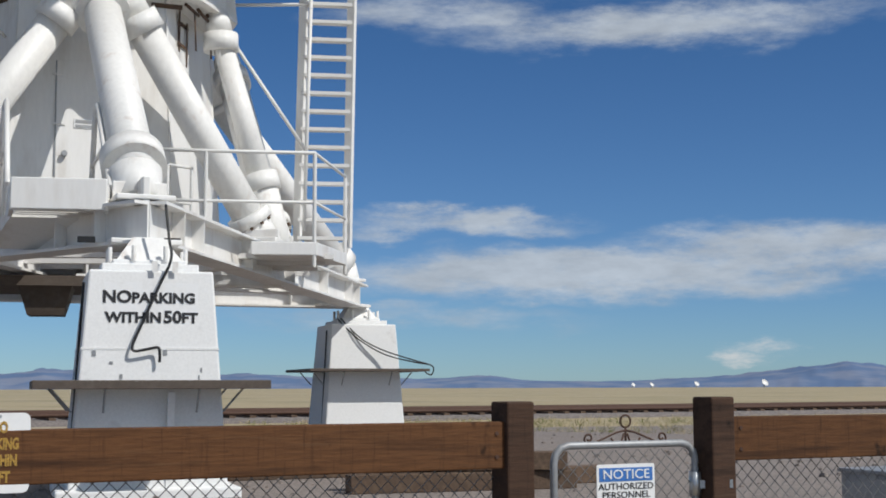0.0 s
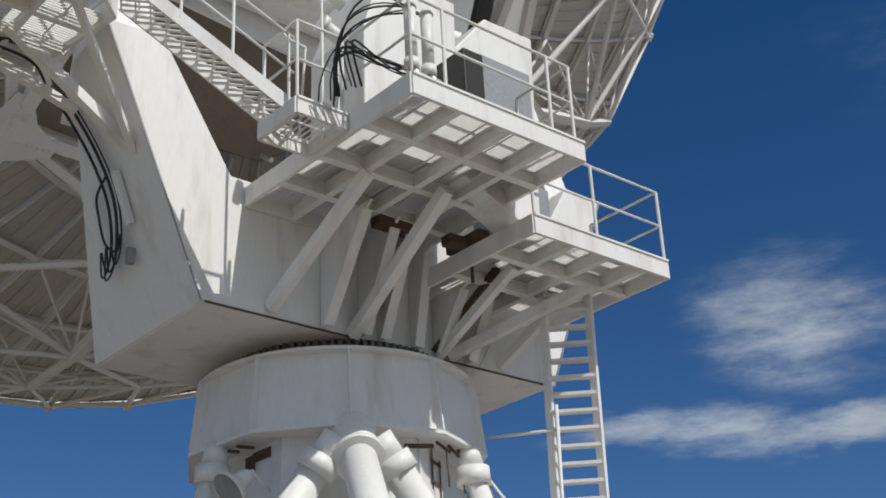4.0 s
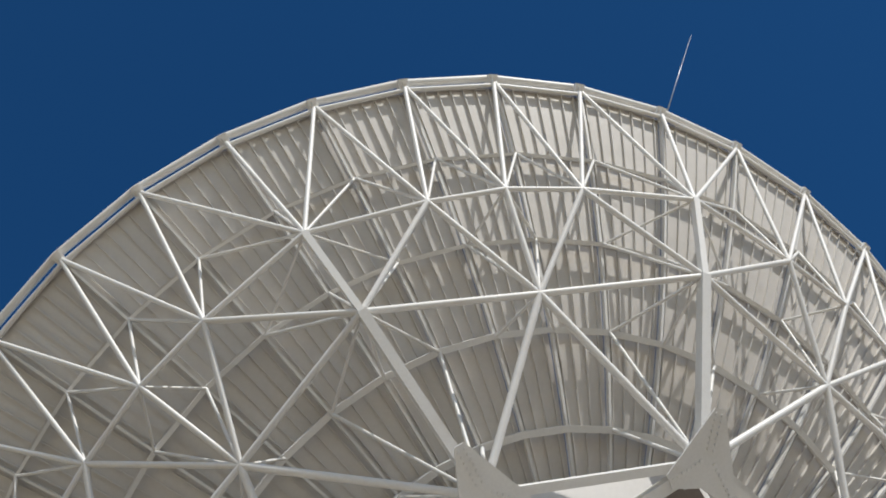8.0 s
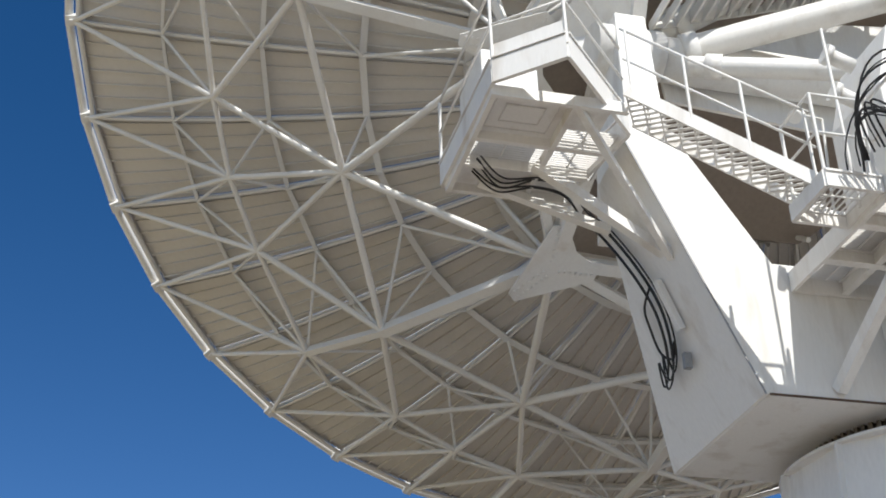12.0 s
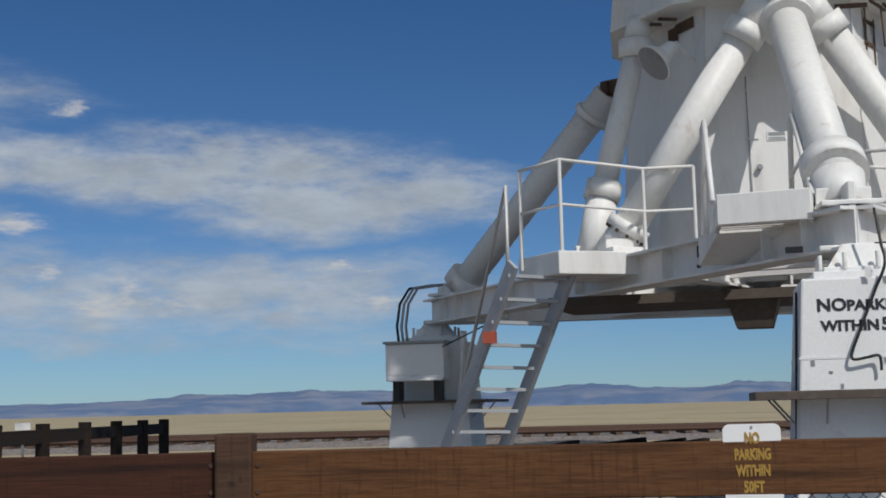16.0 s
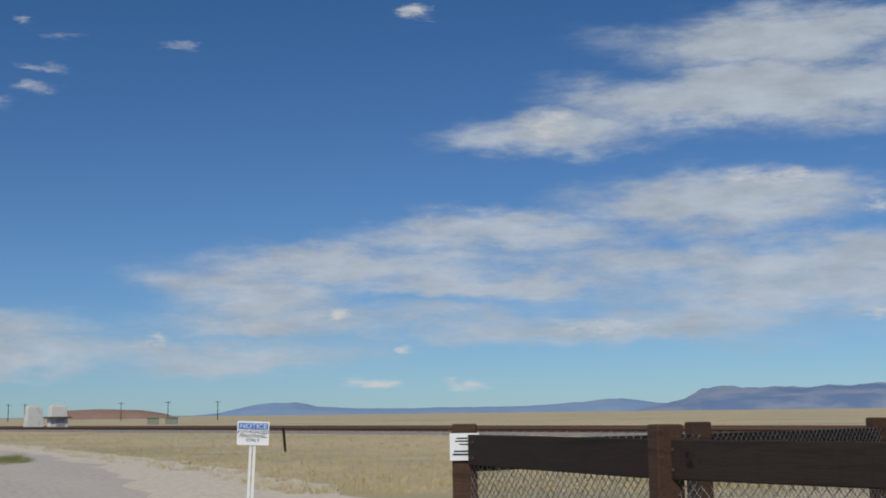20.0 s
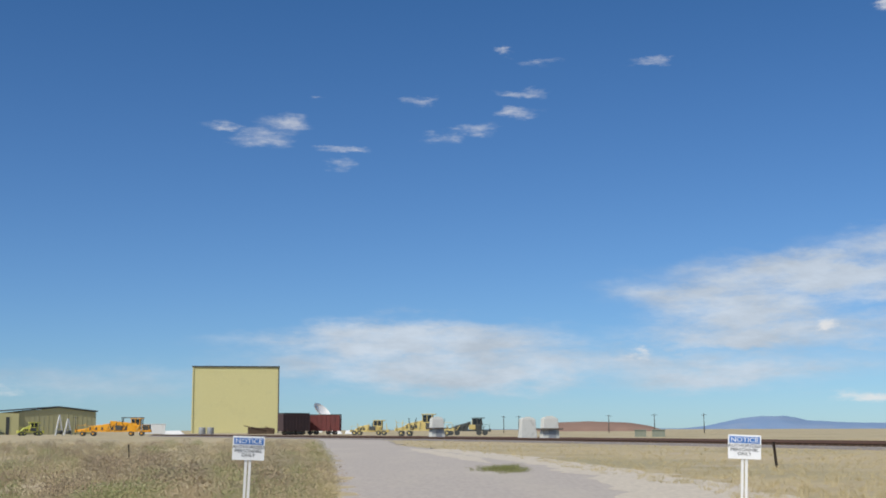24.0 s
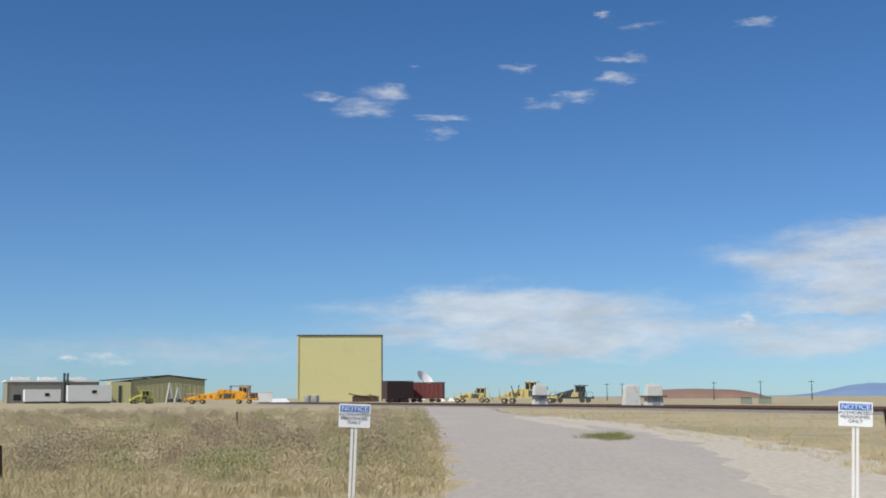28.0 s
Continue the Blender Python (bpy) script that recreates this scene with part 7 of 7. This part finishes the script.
machine("track_tamper", -94.45, 290, 8.4, PALEYEL, "pale yellow track tamper", 3, 0.22, False, 3.4)
machine("ballast_regulator", -92.05, 250, 11.2, PALEYEL, "pale yellow ballast machine with a glazed cab", 4, 0.05, True, 4.3)
machine("rail_crane", -90.15, 270, 9.0, DARKTRIM, "black rail crane with a yellow engine", 5, 0.2, True, 3.7)
for az_, hh_ in ((-107.55, 5.2), (-107.2, 4.2)):
    t = thing("a_frame_hoist", facing(az_, 345, 25), "slim lattice hoist frame beside the shed", "hoist", "hoist frames")
    for x in (-1.0, 1.0):
        stick("leg", (x, 0, 0), (0, 0, hh_), 0.16, STRUT, t, square=(0.28, 0.28))
    stick("cross_bar", (-0.6, 0, hh_ * .4), (0.6, 0, hh_ * .4), 0.12, GREYSTEEL, t, square=(0.2, 0.2))
    part("winch", Build().tube((-0.6, -0.3, 0.8), (0.6, -0.3, 0.8), 0.45, n=14), DARKTRIM, t)
tk = thing("storage_box", facing(-103.75, 320), "long white metal storage box on skids", "storage box")
body = part("body", Build().box((0, 0, 1.5), (6.2, 2.3, 2.3)), STRUT, tk, "", None, 0.05)
part("roof_rim", Build().box((0, 0, 2.66), (6.3, 2.4, 0.12)), STRUT, body)
for x in (-2.2, 2.2):
    part("skid", Build().box((x, 0, 0.2), (0.4, 2.2, 0.5)), DARKTRIM, tk)


PIER_OLD = material("weathered_grey_concrete", (0.56, 0.555, 0.51), 0.8, dirt=(0.36, 0.35, 0.31), dirt_amount=0.7, scale=1.6, grain=20, spread=0.08, bump=0.05)


def small_pier(az, d, h, shelf):
    t = thing("pad_pier", facing(az, d, 12), "weathered white concrete antenna pier beside the track", "pier", "distant piers")
    b = Build()
    sq = lambda w, z: [Vector((-w, -w, z)), Vector((w, -w, z)), Vector((w, w, z)), Vector((-w, w, z))]
    b.hull(sq(0.80, 0), sq(0.66, h))
    part("shaft", b, PIER_OLD, t, "", None, 0.03)
    part("cap", Build().box((0, 0, h + 0.06), (1.0, 1.0, 0.12)).box((0.05, 0, h + 0.16), (0.5, 0.5, 0.1)), PIER_OLD, t)
    if shelf:
        part("shelf", Build().box((0, 0, h * 0.55), (2.1, 2.1, 0.14)), SHELF, t)
        part("access_panel", Build().box((0.1, -0.74, h * 0.27), (0.7, 0.12, h * 0.45)), GREYSTEEL, t)


small_pier(-87.6, 128, 2.2, False)
small_pier(-86.65, 122, 2.2, True)
small_pier(-91.55, 150, 2.45, True)
# other antennas far down the lines


def far_antenna(az, d, size, tilt, turn, lift=0.55):
    t = thing("distant_antenna", facing(az, d, turn), "distant white dish antenna on its pedestal", "radio antenna", "distant antennas")
    part("pedestal", Build().hull([Vector((size * .2 * math.cos(a), size * .2 * math.sin(a), 0)) for a in (0, 2.1, 4.2)], [Vector((size * .08 * math.cos(a), size * .08 * math.sin(a), size * (lift - .03))) for a in (0, 2.1, 4.2)]), STRUT, t)
    b = Build()
    n = 24
    prof = [(0.0, 0.0), (0.25, 0.03), (0.42, 0.10), (0.5, 0.17)]
    vs = [Vector((size * r * math.cos(2 * math.pi * k / n), size * r * math.sin(2 * math.pi * k / n), size * z)) for r, z in prof for k in range(n)]
    b.add(vs, [(i * n + k, i * n + (k + 1) % n, (i + 1) * n + (k + 1) % n, (i + 1) * n + k) for i in range(3) for k in range(n)], True)
    part("dish", b, STRUT, t, "", pose(0, 0, size * lift, tilt))


far_antenna(-96.6, 620, 9.5, 45, 55, 0.98)
far_antenna(26.45, 2300, 13, 55, 45)
far_antenna(23.6, 3000, 13, 55, 45)
far_antenna(21.7, 3200, 11, 55, 45)
far_antenna(20.9, 3250, 11, 55, 45)
# utility poles
for az, dd in ((-84.05, 400), (-82.1, 380), (-87.95, 420), (-106.9, 420), (-80.0, 380), (-88.6, 420)):
    t = thing("utility_pole", facing(az, dd, 20), "thin weathered utility pole", "pole", "utility poles")
    part("pole", Build().tube((0, 0, 0), (0, 0, 5.5), 0.14, 0.1), DARKTRIM, t)
    part("cross_arm", Build().bar((-0.9, 0, 5.1), (0.9, 0, 5.1), 0.12, 0.12), DARKTRIM, t)
# green sheds by the track
HUT = material("dull_green_hut_paint", (0.20, 0.22, 0.17), 0.7, dirt=(0.3, 0.28, 0.22), scale=0.8, grain=4, spread=0.1, bump=0)
for az, ww in ((-82.72, 1.7), (-81.95, 1.9)):
    t = solo("track_hut", Build().box((0, 0, 0.5), (ww, 2, 1.0)).box((0, 0, 1.04), (ww + .2, 2.2, 0.12)), HUT, "small dull green trackside hut", "hut", "trackside huts", at=facing(az, 200))
# clutter at the foot of the tall building
for az, ww, hh_ in ((-99.2, 7.0, 1.9), (-98.75, 2.4, 1.7)):
    t = solo("timber_heap", Build().box((0, 0, hh_ / 2), (ww, 2.2, hh_)).bar((-ww * .7, -1.2, hh_ * 1.3), (ww * .3, -1.2, hh_ * .6), 0.3, 0.3), TIE, "dark stack of old timbers", "timber stack", "timber stacks", at=facing(az, 400, 8), bevel=0.05)
for az in (-101.65, -101.3):
    solo("steel_drum", Build().tube((0, 0, 0), (0, 0, 2.0), 1.0, n=18), GREYSTEEL, "upright grey steel drum", "drum", "steel drums", at=facing(az, 390), bevel=0.05)
for az, ww in ((-102.9, 7.0), (-95.9, 3.5), (-95.35, 2.5)):
    solo("debris_heap", Build().hull([Vector((-ww / 2, -1, 0)), Vector((ww / 2, -1, 0)), Vector((ww / 2, 1, 0)), Vector((-ww / 2, 1, 0))], [Vector((-ww * .3, -.4, 1.1)), Vector((ww * .35, -.5, .8)), Vector((ww * .3, .4, 1.2)), Vector((-ww * .3, .5, .9))]), STRUT, "low pile of pale scrap", "scrap heap", "scrap heaps", at=facing(az, 385), bevel=0.1)

# ---- dry grass and shrubs, gravel, loose timbers ----
def plant_material(name, c0, c1, c2):
    m = bpy.data.materials.new(name)
    m.use_nodes = True
    nt = m.node_tree
    N, L = nt.nodes.new, nt.links.new
    b = nt.nodes["Principled BSDF"]
    b.inputs["Roughness"].default_value = 0.9
    b.inputs["Specular IOR Level"].default_value = 0.1
    geo = N("ShaderNodeNewGeometry")
    nz = N("ShaderNodeTexNoise")
    nz.inputs["Scale"].default_value, nz.inputs["Detail"].default_value = 0.35, 4
    L(geo.outputs["Position"], nz.inputs["Vector"])
    add = N("ShaderNodeMath")
    add.operation = "MULTIPLY_ADD"
    L(geo.outputs["Random Per Island"], add.inputs[0])
    add.inputs[1].default_value = 0.5
    sub_ = N("ShaderNodeMath")
    sub_.operation = "MULTIPLY_ADD"
    L(nz.outputs[0], sub_.inputs[0])
    sub_.inputs[1].default_value, sub_.inputs[2].default_value = 1.6, -0.55
    L(sub_.outputs[0], add.inputs[2])
    r = N("ShaderNodeValToRGB")
    r.color_ramp.elements[0].color, r.color_ramp.elements[1].color = (*c0, 1), (*c2, 1)
    e = r.color_ramp.elements.new(0.5)
    e.color = (*c1, 1)
    L(add.outputs[0], r.inputs[0])
    L(r.outputs[0], b.inputs["Base Color"])
    return m


STRAW = plant_material("dry_straw_grass", (0.60, 0.50, 0.30), (0.50, 0.415, 0.245), (0.36, 0.31, 0.17))
SAGE = plant_material("grey_green_sagebrush", (0.45, 0.38, 0.265), (0.355, 0.305, 0.21), (0.26, 0.23, 0.155))
SCRUB = plant_material("dull_green_scrub", (0.385, 0.375, 0.205), (0.30, 0.31, 0.15), (0.22, 0.235, 0.105))
BROWNBUSH = plant_material("dead_brown_brush", (0.36, 0.28, 0.20), (0.28, 0.22, 0.155), (0.205, 0.16, 0.115))
TANBUSH = plant_material("pale_tan_brush", (0.58, 0.465, 0.30), (0.49, 0.395, 0.255), (0.40, 0.325, 0.21))
DRABGRASS = plant_material("drab_olive_grass", (0.49, 0.42, 0.265), (0.41, 0.355, 0.22), (0.33, 0.29, 0.175))
WEED = plant_material("green_roadside_weed", (0.30, 0.27, 0.12), (0.20, 0.21, 0.08), (0.14, 0.165, 0.055))


def tufts(name, spots, mat, blades, label, seed):
    """Tufts of thin bent blades at (x, y, z, size, spread)."""
    rng = np.random.default_rng(seed)
    spots = np.asarray(spots)
    n = len(spots) * blades
    base = np.repeat(spots, blades, axis=0)
    a = rng.uniform(0, 2 * np.pi, n)
    r0 = rng.uniform(0, 0.55, n) * base[:, 4]
    lean = rng.uniform(0.1, 1.0, n) * base[:, 4]
    h = base[:, 3] * rng.uniform(0.45, 1.0, n)
    wd = base[:, 3] * rng.uniform(0.010, 0.026, n)
    ca, sa = np.cos(a), np.sin(a)
    turn = rng.uniform(0, np.pi, n)
    tx, ty = np.cos(turn) * wd, np.sin(turn) * wd
    bx, by = base[:, 0] + ca * r0, base[:, 1] + sa * r0
    v = np.empty((n, 5, 3))
    v[:, 0] = np.stack([bx - tx, by - ty, base[:, 2] - 0.02], 1)
    v[:, 1] = np.stack([bx + tx, by + ty, base[:, 2] - 0.02], 1)
    mx, my = bx + ca * lean * 0.35, by + sa * lean * 0.35
    v[:, 2] = np.stack([mx + tx * .8, my + ty * .8, base[:, 2] + h * 0.6], 1)
    v[:, 3] = np.stack([mx - tx * .8, my - ty * .8, base[:, 2] + h * 0.6], 1)
    v[:, 4] = np.stack([bx + ca * lean, by + sa * lean, base[:, 2] + h], 1)
    o = np.arange(n)[:, None] * 5
    quads = (o + np.array([0, 1, 2, 3])).tolist()
    tris = (o + np.array([3, 2, 4])).tolist()
    me = bpy.data.meshes.new(name)
    me.from_pydata(v.reshape(-1, 3).tolist(), [], quads + tris)
    me.materials.append(mat)
    ob = new(name, me)
    return tagged(ob, label, "grass", kind="stuff")


def inside(x, y, poly):
    c = False
    for (x0, y0), (x1, y1) in zip(poly, poly[1:] + poly[:1]):
        if (y0 > y) != (y1 > y) and x < (x1 - x0) * (y - y0) / (y1 - y0) + x0:
            c = not c
    return c


ROAD_EDGE = [(-9.8, 3.3), (-15, 4.0), (-26, 4.4), (-40, 2.9), (-57, 1.6), (-80, -2.2), (-100, -5.6), (-137, -8.6), (-169, -20), (-110, -12.8), (-60, -6.6), (-30, -3.1), (-18, -1.8)]
rng = np.random.default_rng(4)


def scatter(count, az0, az1, d0, d1, size, spread, keep=lambda x, y: True, power=1.0, patch=0.0, seed=0.0):
    out = []
    while len(out) < count:
        az, d = rng.uniform(az0, az1), d0 + (d1 - d0) * rng.random() ** power
        x, y = d * math.sin(radians(az)), d * math.cos(radians(az))
        if not keep(x, y) or (patch and noise.noise(Vector((x * patch, y * patch * 2, seed))) < rng.uniform(-0.35, 0.25)):
            continue
        s = rng.uniform(*size)
        out.append((x, y, 0.0, s, s * spread))
    return out


off_road = lambda x, y: not inside(x, y, ROAD_EDGE)
left_field = lambda x, y: off_road(x, y) and y < -0.095 * -x * 0.5 - 0.3
right_field = lambda x, y: off_road(x, y) and x < -13.5 - max(0.0, y - 10) * 0.25 and y > -14


def shrubs(name, spots, mat, leaves, label, seed):
    """Low rounded bushes of many small leaf clumps at (x, y, z, height, radius)."""
    rng = np.random.default_rng(seed)
    base = np.repeat(np.asarray(spots), leaves, axis=0)
    n = len(base)
    a, u = rng.uniform(0, 2 * np.pi, n), rng.uniform(0, 1, n)
    r = np.sqrt(rng.uniform(0.15, 1, n))
    lump = 1 + 0.25 * np.sin(a * 3 + base[:, 0] * 5)
    rad = base[:, 4] * np.sqrt(1 - u * u * 0.85) * r * lump
    c = np.stack([base[:, 0] + np.cos(a) * rad, base[:, 1] + np.sin(a) * rad, base[:, 2] + base[:, 3] * (0.08 + 0.9 * u * (0.5 + 0.5 * r))], 1)
    s = base[:, 3] * rng.uniform(0.012, 0.03, n)
    d1 = rng.normal(size=(n, 3)) + np.array([0, 0, 0.8])
    d1 /= np.linalg.norm(d1, axis=1)[:, None]
    d2 = np.cross(d1, rng.normal(size=(n, 3)))
    d2 /= np.linalg.norm(d2, axis=1)[:, None]
    s = s[:, None]
    v = np.stack([c - d1 * s * 1.6, c + d2 * s * 0.5, c + d1 * s * 1.6, c - d2 * s * 0.5], 1)
    me = bpy.data.meshes.new(name)
    me.from_pydata(v.reshape(-1, 3).tolist(), [], (np.arange(n)[:, None] * 4 + np.arange(4)).tolist())
    me.materials.append(mat)
    return tagged(new(name, me), label, "shrub", kind="stuff")


def bushes(spots):
    return [(x, y, z, s, s * rng.uniform(0.8, 1.6)) for x, y, z, s, _ in spots]


for name, count, d0, size, seed, mat, label in (
        ("sagebrush", 120, 21, (0.28, 0.66), 1.0, SAGE, "grey-brown sagebrush and dry scrub"),
        ("green_scrub", 85, 19, (0.26, 0.60), 6.0, SCRUB, "dull green bushes in the dry field"),
        ("brown_scrub", 80, 23, (0.30, 0.72), 11.0, BROWNBUSH, "dead brown brush in the dry field"),
        ("tan_scrub", 150, 17, (0.18, 0.46), 16.0, TANBUSH, "pale tan dry brush in the field")):
    shrubs(name, bushes(scatter(count, -118, -96.6, d0, 120, size, 1, left_field, 1.5, 0.16, seed)), mat, 1300, label, int(seed))
tufts("dry_grass", scatter(9000, -118, -96.0, 13, 130, (0.07, 0.19), 1.1, left_field, 1.6, 0.3, 4.0), STRAW, 26, "dry straw-coloured grass between the shrubs", 2)
tufts("drab_grass", scatter(5500, -118, -96.0, 13, 110, (0.07, 0.20), 1.1, left_field, 1.6, 0.2, 9.0), DRABGRASS, 26, "drab olive-grey grass between the shrubs", 22)
tufts("dry_grass", scatter(7500, -93, -56, 20, 150, (0.07, 0.18), 1.2, right_field, 1.5), STRAW, 24, "low straw-coloured grass along the tracks", 3)
shrubs("low_scrub", bushes(scatter(260, -93, -58, 26, 140, (0.12, 0.26), 1, right_field, 1.2)), SAGE, 160, "scattered low scrub beside the tracks", 5)
edge = [(-18 - 92 * t, -1.9 - 11.0 * t) for t in np.linspace(0, 1, 60) ** 1.6]
shrubs("roadside_weed", [(x + rng.normal(0, .3), y - 0.45 + rng.normal(0, .3), 0.0, h, h * 1.1) for x, y in edge for h in [rng.uniform(0.14, 0.46)]], WEED, 240, "green weeds along the road edge", 6)
tufts("roadside_weed", [(-38.5 + rng.normal(0, 1.3), 0.9 + rng.normal(0, 0.3), 0.016, rng.uniform(0.06, 0.2), 0.3) for _ in range(70)], WEED, 50, "patch of green weeds on the road", 7)
tufts("yard_weed", [(rng.uniform(3, 20), rng.uniform(22, 44), 0.01, rng.uniform(0.1, 0.3), 0.35) for _ in range(420)] + [(1.2 + rng.normal(0, .3), 15.5 + rng.normal(0, .3), 0.25, 0.45, 0.2) for _ in range(14)], WEED, 14, "green and yellow weeds in the yard", 8)
tufts("dry_grass", [(rng.uniform(2, 34), rng.uniform(26, 48), 0.01, rng.uniform(0.1, 0.22), 0.25) for _ in range(1400)], STRAW, 10, "dry grass at the back of the yard", 9)

# loose stones on the gravel
b = Build()
rnd = random.Random(8)
for _ in range(1500):
    x, y = rnd.uniform(-13, 12), rnd.uniform(7.5, 34)
    s = rnd.uniform(0.02, 0.06) * (1.6 if rnd.random() < 0.1 else 1)
    z = 0.25 if ((x + 1) / 13.5) ** 2 + ((y - 19.5) / 10.8) ** 2 < 1 else 0.02
    b.box((x, y, z + s * 0.2), (s, s * rnd.uniform(.6, 1), s * .6), pose(0, 0, 0, rnd.uniform(0, 30), 0, rnd.uniform(0, 180)), 0.6)
tagged(solo("loose_stones", b, GRAVEL, "loose stones on the gravel yard", "stones", kind="stuff"))
# stacked old sleepers on the ground behind the gate
for k in range(9):
    x, y = 2.0 + 0.35 * (k % 4) - 0.4 * (k // 4), 14.0 + 0.55 * (k % 5)
    solo("old_sleeper", Build().box((0, 0, 0.09), (2.3, 0.22, 0.18)), TIE, "old weathered sleeper lying on the gravel", "timber", "loose sleepers",
         at=pose(x, y, 0.25 if k < 6 else 0.41, 0, 0, rnd.uniform(-12, 16)), bevel=0.01)
# stakes in the fields
for az, d, h in ((-114.35, 20, 0.55), (-104.7, 60, 0.6), (-77.2, 42, 0.8)):
    p = bearing(az, d)
    solo("field_stake", Build().box((0, 0, h / 2 - 0.05), (0.07, 0.06, h + 0.1)), TIMBER_DARK, "short dark wooden stake in the grass", "stake", "field stakes", at=pose(p.x, p.y, 0, 3, -5, 20), bevel=0.006)
# slanting boards over the back fence, a small white board behind it
for k in range(3):
    p = bearing(-44.95 + 0.92 * k, 19.0) + Vector((-0.13, -0.01, 0))
    t = thing("slanting_board", pose(p.x, p.y, 0, 0, 0, 38), "dark slanting plank on a short prop by the fence", "plank", "slanting planks")
    part("plank", Build().box((0, 0, 0), (0.42, 0.95, 0.045)), TIMBER_DARK, t, "", pose(0, 0, 0.98, 0, -40, 0), 0.006)
    stick("prop", (0, 0, 0), (0, 0, 0.98), 0.04, TIMBER_DARK, t, square=(0.07, 0.07))
p = bearing(-35.05, 30) + Vector((-0.12, 0, 0))
t = thing("white_board", pose(p.x, p.y, 0, 0, 0, 35), "small white board on a post behind the yard", "sign")
part("plate", Build().box((0, 0, 1.02), (0.32, 0.02, 0.16)), SIGNWHITE, t)
stick("post", (0, 0.03, 0), (0, 0.03, 1.0), 0.03, GREYSTEEL, t)
# grey electrical cabinet beyond the fence
t = thing("electrical_cabinet", pose(5.5, 8.6, 0, 0, 0, 10), "grey steel electrical cabinet behind the fence", "cabinet")
part("body", Build().box((0, 0, 0.29), (0.95, 0.5, 0.58)), GREYSTEEL, t, "", None, 0.01)
part("lid", Build().box((0, -0.01, 0.595), (1.0, 0.55, 0.03)), GREYSTEEL, t, "", None, 0.008)
# loose dark timbers beyond the gate
for x, y, z, rz, ln in ((3.4, 12.4, 0.25, 12, 2.6), (2.2, 11.2, 0.02, -14, 2.0), (1.5, 11.0, 0.02, 8, 1.6), (2.9, 11.9, 0.25, 5, 2.2), (2.9, 12.0, 0.43, -6, 2.0)):
    solo("loose_timber", Build().box((0, 0, 0.085), (ln, 0.22, 0.17)), TIE, "old weathered timber lying on the gravel", "timber", "loose timbers", at=pose(x, y, z, 0, 0, rz), bevel=0.01)
for x, y, rz, ln in ((-4.9, 24.0, 22, 2.4), (-4.1, 24.3, -10, 2.2), (-5.6, 24.2, 60, 1.6), (-3.4, 24.0, 35, 1.8)):
    solo("loose_timber", Build().box((0, 0, 0.1), (ln, 0.2, 0.2)), TIMBER_DARK, "dark timber beam lying behind the antenna", "timber", "loose timbers", at=pose(x, y, 0.25, 0, -6, rz), bevel=0.01)
